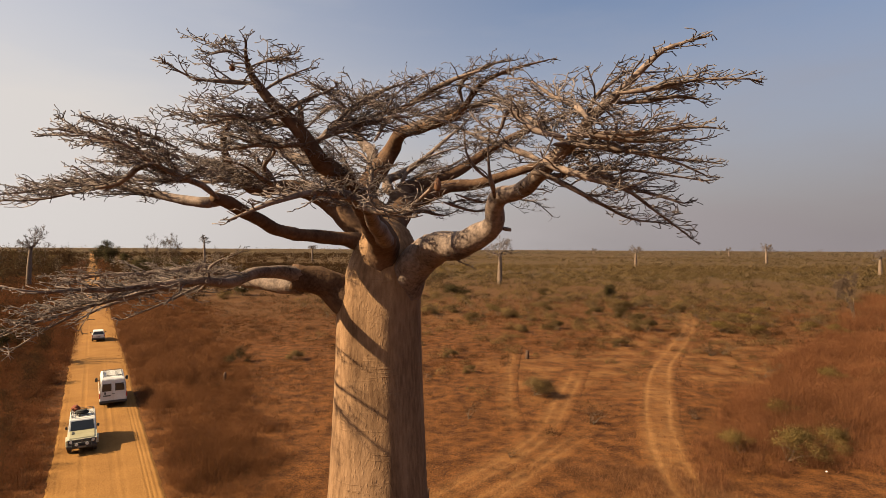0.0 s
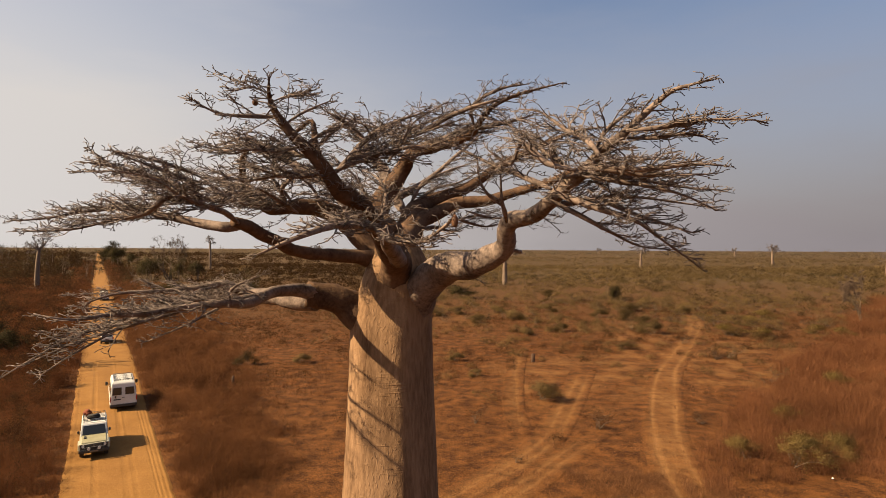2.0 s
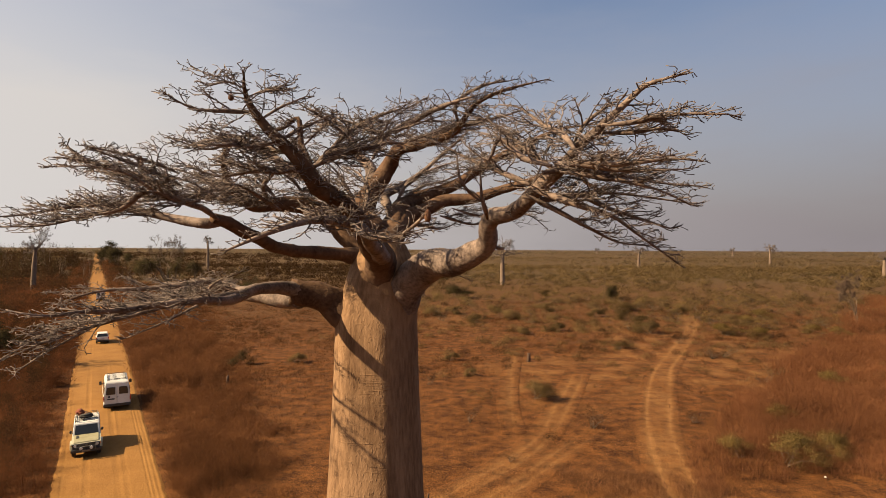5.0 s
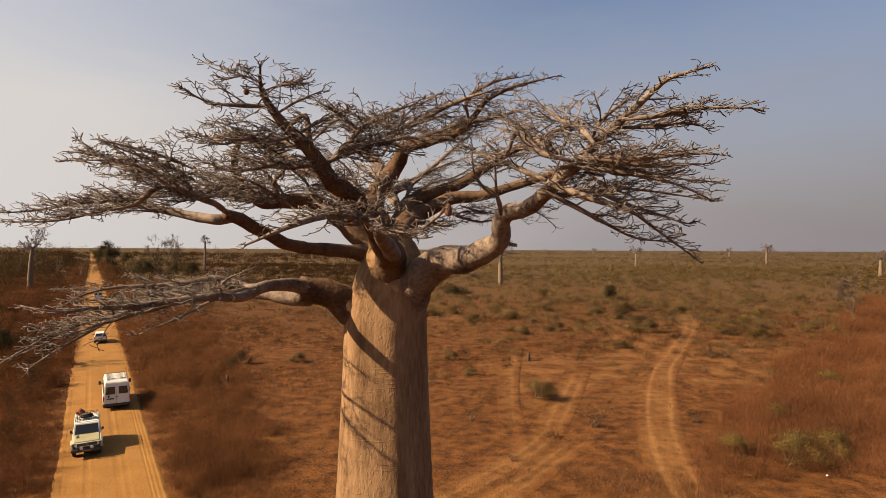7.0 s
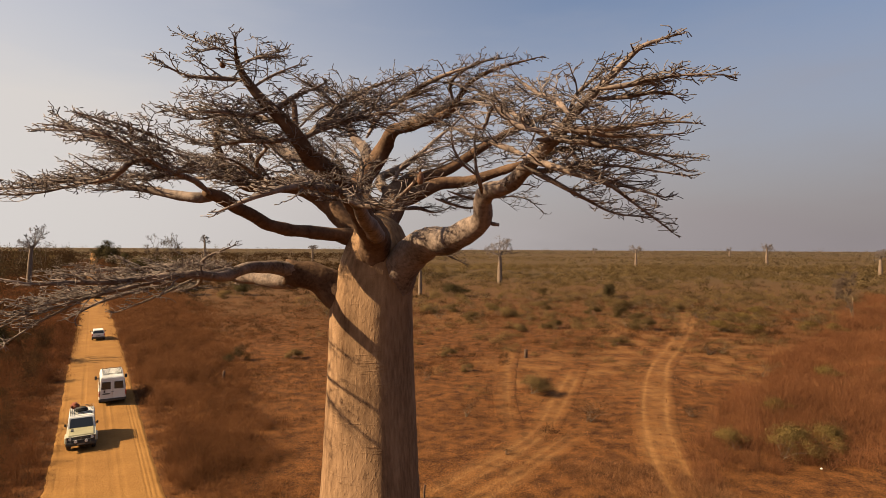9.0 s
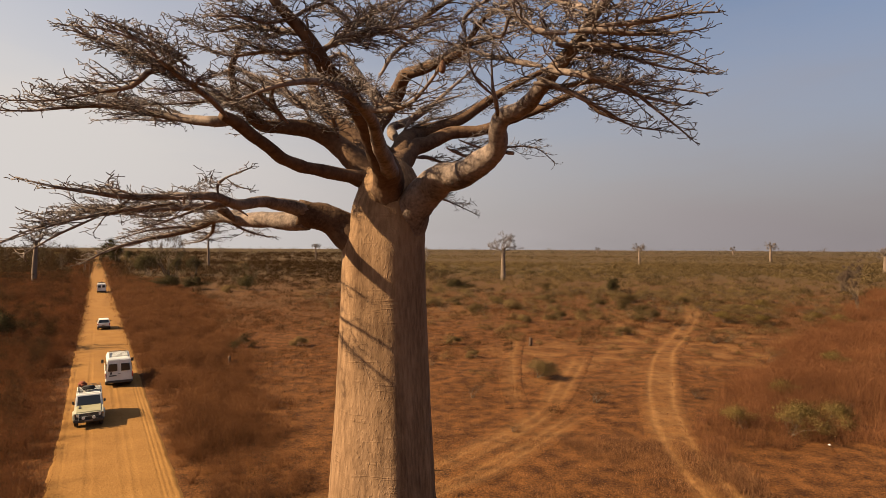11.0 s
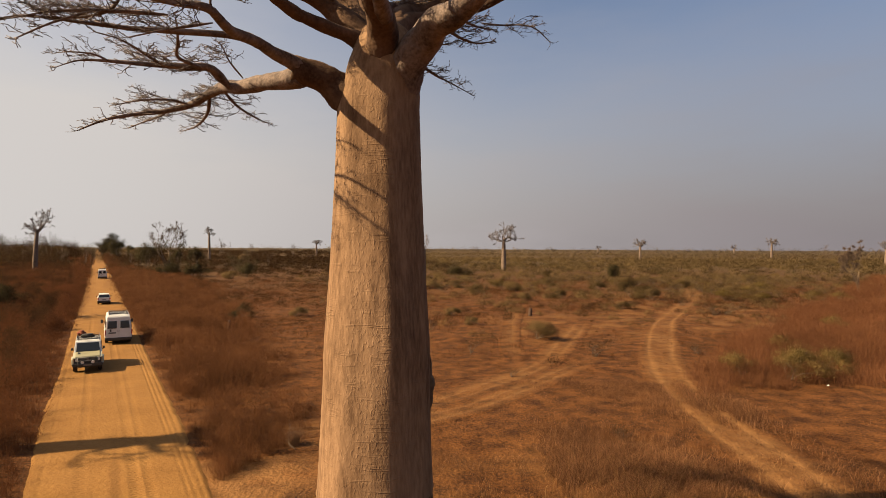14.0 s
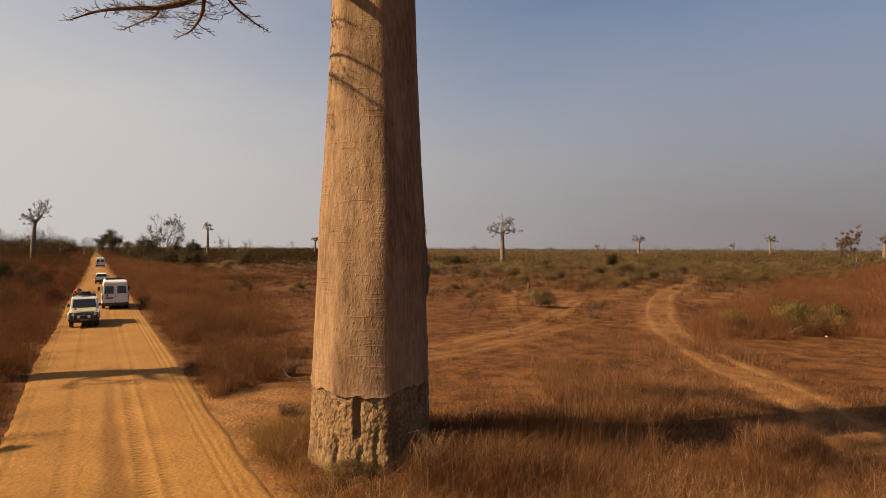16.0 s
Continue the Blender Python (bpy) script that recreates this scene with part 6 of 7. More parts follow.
    blades(p, heights(p, 0.06, 0.55, 12, 0.3) * d ** 0.5, 0.5 * d, 22, 0.006, RED_BRUSH, "short_grass", "scattered short russet grass tufts on red soil", 12, bend=0.6, joints=0, wide=d)
    p = scatter(12500, -60, 90, 16, 140, keep, 13)
    d = far(p, 0.6, 3.0, 40)
    blades(p, heights(p, 0.08, 0.5, 14, 0.3) * d ** 0.5, 0.5 * d, 20, 0.006, DRY_GRASS, "short_grass", "scattered short straw-coloured grass tufts", 14, bend=0.6, joints=0, wide=d)

    p = scatter(13000, -60, 90, 17, 130, keep, 15)
    d = far(p, 0.6, 3.0, 40)
    blades(p, heights(p, 0.05, 0.26, 16, 0.35) * d ** 0.5, 0.4 * d, 16, 0.006, DARK_TUFT, "short_grass", "scattered dark dead tufts on the red soil", 16, bend=0.7, joints=0, wide=d)
    p = scatter(34000, -60, 75, 18, 120, lambda x, y, q: keep(x, y, q / np.clip(0.55 - (x + 0.1 * y) / 14, 0.3, 1)) & (x < 0.8 * y + 4), 17)
    d = far(p, 0.6, 2.6, 40)
    fuzz(p, heights(p, 0.08, 0.34, 18, 0.25) * d ** 0.4, 0.16 * d, 11, d * 1.15, DARK_TUFT, "short_grass", "low dead stubble dotted over the red soil", 18)


STRAW = material("pale_straw", (0.2, 0.095, 0.035), (0.42, 0.235, 0.1), 0.6, rough=0.8, per_island=0.6, fine=8, spec=0.15)
YELLOW_GRASS = material("yellow_grass", (0.16, 0.085, 0.024), (0.34, 0.19, 0.06), 0.8, rough=0.85, per_island=0.5, fine=8, spec=0.1)
pass_light(STRAW, 0.4)
pass_light(YELLOW_GRASS, 0.4)


def scrub(count, x0, x1, y0, y1, keep, size, mat, seed, label, leaves=34, grain=(0.14, 0.34), tall=0.85):
    """Rounded clumps of small leaves for the woods that nobody could count."""
    r = np.random.RandomState(seed)
    p = scatter(count, x0, x1, y0, y1, keep, seed)
    d = np.clip(np.hypot(p[:, 0], p[:, 1]) / 150, 0.8, 8)
    s = size * r.uniform(0.5, 1.4, len(p)) * d ** 0.35
    m = len(p) * leaves
    big = np.repeat(s, leaves)
    off = r.normal(0, 1, (m, 3))
    off /= np.linalg.norm(off, axis=1)[:, None]
    off *= r.uniform(0.1, 1, (m, 1)) ** 0.45
    off[:, 2] = np.abs(off[:, 2])
    lump = 1 + 0.35 * np.sin(off[:, 0] * 5 + np.repeat(p[:, 0], leaves)) * np.sin(off[:, 1] * 4 + np.repeat(p[:, 1], leaves))
    c = np.concatenate([np.repeat(p, leaves, 0), np.zeros((m, 1))], 1) + off * (big * lump)[:, None] * np.array([1.25, 1.25, tall])
    a, b = r.normal(0, 1, (m, 3)), r.normal(0, 1, (m, 3))
    a /= np.linalg.norm(a, axis=1)[:, None]
    b -= a * (a * b).sum(1)[:, None]
    b /= np.linalg.norm(b, axis=1)[:, None]
    t = np.minimum(big * r.uniform(*grain, m), 0.001 * np.repeat(np.hypot(p[:, 0], p[:, 1]), leaves) * r.uniform(0.6, 1.4, m))[:, None]
    out = off * np.array([1, 1, 1.2]) + np.array([0, 0, 0.15]) + r.normal(0, 0.28, (m, 3))
    out /= np.linalg.norm(out, axis=1)[:, None]
    tagged(new("scrub", leaf_mesh("scrub", np.stack([c - a * t, c + b * t * 0.9, c + a * t], 1), out, mat)), label, "scrub", kind="stuff")


def make_scrub():
    wide = lambda lo, hi: (lambda x, y, q: (np.abs(x) < 0.83 * y + 8) & off_road(x, y, 3) & (y > lo) & (q < np.clip(0.55 + 0.6 * wave(x * 0.03, y * 0.03, 51), 0.1, 1) * np.clip((y - lo) / hi, 0.12, 1)))
    plain_side = lambda keep: (lambda x, y, q: keep(x, y, q) & (x > -0.1 * y))
    scrub(1500, -150, 160, 52, 160, plain_side(wide(52, 60)), 1.2, DRY_LEAF, 101, "dusty olive scrub across the plain", 150, (0.05, 0.11), tall=1.0)
    scrub(8200, -330, 330, 118, 400, lambda x, y, q: (x > -0.1 * y) & (x < 0.83 * y + 8) & (q < np.clip(0.72 + 0.5 * wave(x * 0.05, y * 0.05, 52), 0.3, 1) * np.clip((y - 110) / 30, 0.2, 1)), 1.55, DRY_LEAF, 119, "dusty olive bushes across the middle plain", 70, (0.11, 0.22), tall=1.05)
    scrub(1500, -230, 230, 70, 300, lambda x, y, q: wide(70, 110)(x, y, q) & (x > -0.12 * y), 1.3, GREEN_LEAF, 102, "dark olive scrub across the plain", 140, (0.055, 0.12))
    scrub(1600, -230, 230, 62, 280, wide(62, 70), 1.1, BROWN_LEAF, 114, "dry brown scrub across the plain", 140, (0.055, 0.12))
    # far layers take the paler leaves, with aerial haze mixed into the colour
    scrub(5600, -800, 800, 250, 820, plain_side(wide(240, 60)), 1.5, HAZED_SCRUB_LEAF, 103, "haze-pale olive scrub far across the plain", 26, (0.16, 0.34))
    scrub(4000, -800, 800, 250, 820, plain_side(wide(240, 60)), 1.6, HAZED_SCRUB_LEAF, 104, "haze-pale brown scrub far across the plain", 24, (0.16, 0.34))
    scrub(7500, -3300, 3300, 780, 3400, wide(780, 10), 1.6, HAZED_FAR_LEAF, 105, "woodland on the horizon", 14)
    scrub(1300, -2200, 2200, 450, 2300, wide(430, 10), 5.8, HAZED_FAR_LEAF, 112, "scattered far trees on the horizon", 50, (0.06, 0.16))
    scrub(1900, -1700, 1700, 850, 1750, lambda x, y, q: (np.abs(x) < 0.83 * y + 8) & (q < np.clip(0.75 + 0.5 * wave(x * 0.006, y * 0.006, 53), 0.2, 1)), 3.0, HAZED_FAR_LEAF, 124, "belt of low woodland along the horizon", 44, (0.1, 0.2))
    scrub(4200, -900, 20, 380, 1100, lambda x, y, q: (x < -0.06 * y) & (x > -0.83 * y - 8) & off_road(x, y, 2) & (q < np.clip(0.85 + 0.4 * wave(x * 0.02, y * 0.02, 54), 0.4, 1)), 1.9, BROWN_LEAF, 125, "dry brown scrub far between the road and the plain", 30, (0.14, 0.3))
    for lo, hi, mat, seed in ((2.9, 9, RED_BRUSH, 126), (2.9, 12, BROWN_LEAF, 127), (-9, -2.9, RED_BRUSH, 128), (-12, -2.9, BROWN_LEAF, 129)):
        scrub(15000, -300, -40, 75, 480, lambda x, y, q: (across(x, y) > lo) & (across(x, y) < hi), 1.0, mat, seed, "dense dry brush crowding the far road", 70, (0.08, 0.16), tall=1.1)
    side = lambda lo, hi: (lambda x, y, q: (across(x, y) < -lo) & (across(x, y) > -hi) & (q < np.clip((-across(x, y)) / 11, 0.2, 1) * np.clip(0.65 + 0.5 * wave(x * 0.08, y * 0.08, 61), 0.15, 1)) & (y > 45))
    scrub(960, -330, -60, 110, 330, side(5, 90), 1.5, BROWN_LEAF, 106, "dry brown scrub on the road's sunward side", 180, (0.07, 0.14))
    scrub(350, -330, -20, 45, 330, side(7, 90), 1.6, GREEN_LEAF, 107, "dark scrub on the road's sunward side", 150, (0.045, 0.11))
    scrub(800, -330, -60, 110, 330, side(4.5, 90), 1.5, RED_BRUSH, 109, "russet scrub on the road's sunward side", 180, (0.07, 0.14))
    scrub(1800, -420, -90, 170, 400, side(12, 80), 2.9, BROWN_LEAF, 115, "low brown woodland on the road's sunward side", 130, (0.08, 0.14), tall=1.9)
    for count, mat, lo, hi, seed, label in ((2600, RED_BRUSH, 1.3, 3.0, 121, "tall feathery russet brush on the road's sunward side"), (2000, BROWN_LEAF, 1.6, 4.6, 122, "tall feathery brown scrub on the road's sunward side")):
        p = scatter(count, -190, -18, 30, 200, lambda x, y, q: (across(x, y) < -5.5) & (across(x, y) > -80) & (x > -0.88 * y - 6) & (q < 0.9), seed)
        d = np.clip(np.hypot(p[:, 0], p[:, 1]) / 38, 1.2, 5.0)
        fuzz(p, heights(p, lo, hi, seed, 0.12) * np.clip((-across(p[:, 0], p[:, 1]) - 3) / 7, 0.45, 1), 0.75 * d ** 0.7, 130, d * 1.25, mat, "brushwood", label, seed)
    for count, mat, seed, label in ((800, RED_BRUSH, 131, "low russet brush between the road and the baobab"), (800, BROWN_LEAF, 132, "low brown brush between the road and the baobab")):
        p = scatter(count, -110, 4, 26, 130, lambda x, y, q: (across(x, y) > 5) & (x < 1 - 0.12 * y) & (y > 44 + 6 * wave(x * 0.2, y * 0.2, 5)) & off_track(x, y) & (q < np.clip(0.6 + 0.6 * wave(x * 0.09, y * 0.09, seed), 0.1, 1)), seed)
        d = np.clip(np.hypot(p[:, 0], p[:, 1]) / 38, 0.8, 4.0)
        fuzz(p, heights(p, 0.35, 0.95, seed, 0.2), 0.8 * d ** 0.6, 60, d * 1.2, mat, "brushwood", label, seed)
    brown = lambda x, y, q: (across(x, y) > 6) & (x < 25 - 0.1 * y) & (q < np.clip((y - 110) / 30, 0, 1) * np.clip(0.7 + 0.4 * wave(x * 0.05, y * 0.05, 65), 0.2, 1))
    scrub(4200, -260, 25, 95, 420, brown, 1.4, BROWN_LEAF, 118, "dense brown scrub between the road and the plain", 84, (0.13, 0.25), tall=1.0)
    wood = lambda x, y, q: (across(x, y) < -16) & (across(x, y) > -190) & (q < np.clip(0.7 + 0.5 * wave(x * 0.03, y * 0.03, 63), 0.2, 1))
    scrub(2300, -560, -110, 190, 560, wood, 4.0, BROWN_LEAF, 116, "brown-grey dry woodland far on the road's sunward side", 130, (0.09, 0.17), tall=1.5)
    scrub(200, -520, -110, 190, 560, wood, 4.2, GREEN_LEAF, 117, "dark green trees in the far woodland", 150, (0.07, 0.14), tall=1.5)
    near = lambda x, y, q: (across(x, y) < -4.6) & (across(x, y) > -24) & (y > 14) & (y < 85) & (q < np.clip(0.7 + 0.5 * wave(x * 0.25, y * 0.25, 66), 0.1, 1))
    scrub(2300, -75, -6, 14, 85, near, 1.15, BROWN_LEAF, 113, "tangled brown bushes beside the road", 210, (0.022, 0.05), tall=1.25)
    right = lambda x, y, q: (across(x, y) > 4.5) & (across(x, y) < 60) & (y > 90) & (q < 0.9 - across(x, y) / 80)
    scrub(1300, -280, -20, 90, 360, right, 1.3, RED_BRUSH, 110, "russet scrub beside the far road", 150, (0.035, 0.08))
    scrub(220, -280, -20, 110, 360, right, 1.6, GREEN_LEAF, 108, "green scrub beside the far road", 150, (0.035, 0.08), tall=1.1)
    small = lambda x, y, q: off_road(x, y, 6) & off_track(x, y) & (np.abs(x) < 0.8 * y + 10) & (q < np.clip(0.42 + 0.5 * wave(x * 0.06, y * 0.06, 71), 0.1, 1) * np.clip((y - 30) / 40, 0.08, 1))
    scrub(2760, -90, 130, 36, 150, plain_side(small), 0.8, DRY_LEAF, 111, "low dusty bushes dotted over the clearing", 330, (0.05, 0.11), tall=1.15)
    scrub(1100, -90, 130, 36, 150, small, 0.7, BROWN_LEAF, 123, "low brown bushes dotted over the clearing", 300, (0.05, 0.11), tall=1.15)


make_grass()
make_scrub()


def post(x, y, h, r, label):
    geo = Geo()
    geo.tube([Vector((0, 0, -0.1)), Vector((0.01, 0, h * 0.5)), Vector((0.03, 0.01, h * 0.96)), Vector((0.04, 0.01, h))], [r * 1.1, r, r * 0.95, r * 0.6], 9, lump=0.15)
    ob = tagged(new("wooden_post", geo.mesh("wooden_post", POST_WOOD)), label, "post")
    ob.location = (x, y, 0)


post(-20.0, 53.4, 0.85, 0.13, "short weathered wooden post in the clearing")
post(9.7, 64.8, 1.0, 0.2, "dark broken tree stump in the clearing")
post(-0.5, 28.5, 0.7, 0.05, "thin leaning stake in the red soil")


def litter(x, y):
    geo = Geo()
    r = random.Random(4)
    n = 7
    for j in range(n):
        for i in range(n):
            geo.v.append(Vector(((i / 6 - 0.5) * 0.13, (j / 6 - 0.5) * 0.10, 0.03 + r.uniform(0, 0.08) * math.sin(math.pi * (i + 0.5) / n))))
    geo.f = [(j * n + i, j * n + i + 1, j * n + i + n + 1, j * n + i + n) for j in range(n - 1) for i in range(n - 1)]
    ob = tagged(new("plastic_bag", geo.mesh("plastic_bag", plain("white_plastic", (0.55, 0.54, 0.52), 0.5))), "crumpled white plastic bag lying in dry grass", "bag")
    ob.location = (x, y, 0.1)


litter(21.6, 32.3)
shrub(-1.45, 12.35, 0.75, 1.2, 0, 1.0)
shrub(-1.0, 12.45, 0.6, 0.8, 3, 2.0)
shrub(0.75, 12.75, 0.8, 0.9, 3, 0.4)


def bramble(x, y, h, seed, label):
    """A heap of dry hooked canes."""
    rng, geo = random.Random(seed), Geo()
    for i in range(150):
        a, reach = rng.uniform(0, 6.283), rng.uniform(0.15, 0.6) * h
        top = h * rng.uniform(0.4, 1.05)
        p0 = Vector((rng.gauss(0, 0.12), rng.gauss(0, 0.12), -0.05))
        pts = [p0, p0 + Vector((math.cos(a) * reach * 0.25, math.sin(a) * reach * 0.25, top * 0.6)), p0 + Vector((math.cos(a) * reach * 0.7, math.sin(a) * reach * 0.7, top)),
               p0 + Vector((math.cos(a + 0.5) * reach * 1.2, math.sin(a + 0.5) * reach * 1.2, top * rng.uniform(0.55, 0.95)))]
        geo.tube([q + Vector((rng.gauss(0, 0.04), rng.gauss(0, 0.04), rng.gauss(0, 0.03))) for q in pts], [0.0055, 0.005, 0.004, 0.003], 3)
    ob = tagged(new("dead_bramble", geo.mesh("dead_bramble", CANE)), label, "bramble")
    ob.location = (x, y, 0)


CANE = material("dry_cane", (0.09, 0.04, 0.018), (0.25, 0.125, 0.058), 6.0, rough=0.85, per_island=0.4)
bramble(0.15, 12.55, 1.15, 3, "tangle of dry brown canes against the baobab foot")
bramble(-5.6, 22.6, 0.7, 4, "heap of dry grey canes beside the brush")
bramble(-4.2, 17.2, 0.45, 5, "low tangle of dry stems on the trodden sand")


def fallen_branch(x, y, turn, length, seed, label):
    rng, geo, tips = random.Random(seed), Geo(), []
    fork(geo, tips, rng, Vector((0, 0, 0.03)), Vector((1, 0, 0.18)), length * 0.5, 0.022, 3, 0.0, wob=0.18, sides=5, kids=(1, 3))
    ob = tagged(new("fallen_branch", geo.mesh("fallen_branch", WOOD)), label, "branch")
    ob.location, ob.rotation_euler.z = (x, y, 0), turn


fallen_branch(-5.4, 22.0, 2.2, 1.6, 1, "bare grey fallen branch beside the brush")
fallen_branch(-4.9, 16.3, 2.6, 0.9, 2, "small dry branch lying on the sand")


# ---- vehicles ----
CREAM = material("cream_paint", (0.42, 0.40, 0.28), (0.56, 0.54, 0.41), 1.5, rough=0.4, spec=0.5)
HOOD_PAINT = material("dusty_hood", (0.27, 0.25, 0.15), (0.40, 0.37, 0.24), 2.0, rough=0.5)
WHITE = material("white_paint", (0.66, 0.65, 0.62), (0.8, 0.79, 0.77), 1.2, rough=0.4, spec=0.5)
GLASS = plain("tinted_glass", (0.015, 0.017, 0.02), 0.08, spec=0.6)
BLACK = plain("black_plastic", (0.025, 0.025, 0.027), 0.55)
RUBBER = material("dusty_rubber", (0.025, 0.022, 0.02), (0.10, 0.075, 0.055), 4, rough=0.85)
STEEL = plain("grey_steel", (0.16, 0.155, 0.15), 0.45, 0.6)
LENS = plain("clear_lens", (0.55, 0.55, 0.52), 0.15)
TAIL = plain("red_lens", (0.35, 0.02, 0.015), 0.2)
AMBER = plain("amber_lens", (0.6, 0.22, 0.02), 0.2)


def prism(profile, half, bevel=0.04, taper=()):
    """The side outline profile (y, z), drawn out to the half width, narrower above (z, factor)."""
    bm = bmesh.new()
    rows = []
    for s in (-1, 1):
        rows.append([bm.verts.new((s * half * (float(np.interp(z, [t[0] for t in taper], [t[1] for t in taper])) if taper else 1), y, z)) for y, z in profile])
    n = len(profile)
    bm.faces.new(rows[0])
    bm.faces.new(rows[1][::-1])
    for i in range(n):
        bm.faces.new((rows[0][(i + 1) % n], rows[0][i], rows[1][i], rows[1][(i + 1) % n]))
    bmesh.ops.recalc_face_normals(bm, faces=bm.faces)
    if bevel:
        bmesh.ops.bevel(bm, geom=bm.edges[:], offset=bevel, segments=2, affect="EDGES", profile=0.6, clamp_overlap=True)
    return bm


def slab(corners, depth, bevel=0.012):
    """A thin panel through four corners, thickened along its normal."""
    bm = bmesh.new()
    vs = [bm.verts.new(c) for c in corners]
    f = bm.faces.new(vs)
    f.normal_update()
    n = f.normal.copy()
    back = [bm.verts.new(Vector(c) - n * depth) for c in corners]
    bm.faces.new(back[::-1])
    for i in range(4):
        j = (i + 1) % 4
        bm.faces.new((vs[j], vs[i], back[i], back[j]))
    bmesh.ops.recalc_face_normals(bm, faces=bm.faces)
    if bevel:
        bmesh.ops.bevel(bm, geom=bm.edges[:], offset=bevel, segments=1, affect="EDGES", clamp_overlap=True)
    return bm


def block(lo, hi, bevel=0.02):
    bm = bmesh.new()
    bmesh.ops.create_cube(bm, size=1)
    for v in bm.verts:
        v.co = Vector((lo[k] + (v.co[k] + 0.5) * (hi[k] - lo[k]) for k in range(3)))
    bmesh.ops.bevel(bm, geom=bm.edges[:], offset=bevel, segments=2, affect="EDGES", clamp_overlap=True)
    return bm


def drum(centre, radius, half, axis="X", sides=20, bevel=0.03):
    bm = bmesh.new()
    bmesh.ops.create_cone(bm, cap_ends=True, segments=sides, radius1=radius, radius2=radius, depth=2 * half)
    bmesh.ops.bevel(bm, geom=[e for e in bm.edges if len(e.link_faces) == 2 and any(len(f.verts) > 4 for f in e.link_faces)], offset=bevel, segments=2, affect="EDGES", clamp_overlap=True)
    turn = Matrix.Rotation(math.pi / 2, 4, "Y" if axis == "X" else "X")
    bmesh.ops.transform(bm, matrix=Matrix.Translation(centre) @ turn, verts=bm.verts)
    return bm


def wheels(car, half, fronts, radius, width=0.22):
    for y in fronts:
        for s in (-1, 1):
            w = part("wheel", drum((s * (half - width / 2), y, radius), radius, width / 2, bevel=0.05), RUBBER, car)
            part("rim", drum((s * (half - 0.012), y, radius), radius * 0.56, 0.02, bevel=0.012), STEEL, w, "steel rim")


def rails(geo, lines, r=0.018):
    for a, b in lines:
        geo.tube([Vector(a), Vector(b)], [r, r], 6)


def roof_rack(car, x, y0, y1, z, bars, high=0.14):
    geo = Geo()
    for zz in (z + 0.04, z + high):
        rails(geo, [((-x, y0, zz), (x, y0, zz)), ((x, y0, zz), (x, y1, zz)), ((x, y1, zz), (-x, y1, zz)), ((-x, y1, zz), (-x, y0, zz))])
    for i in range(bars):
        y = y0 + (y1 - y0) * i / (bars - 1)
        rails(geo, [((-x, y, z + 0.04), (x, y, z + 0.04)), ((-x, y, z - 0.05), (-x, y, z + high)), ((x, y, z - 0.05), (x, y, z + high))])
    for i in range(7):
        xx = -x + 2 * x * (i + 0.5) / 7
        rails(geo, [((xx, y0, z + 0.04), (xx, y0, z + high)), ((xx, y1, z + 0.04), (xx, y1, z + high))], 0.01)
    return part("roof_rack", geo, BLACK, car, "dark tubular roof rack")


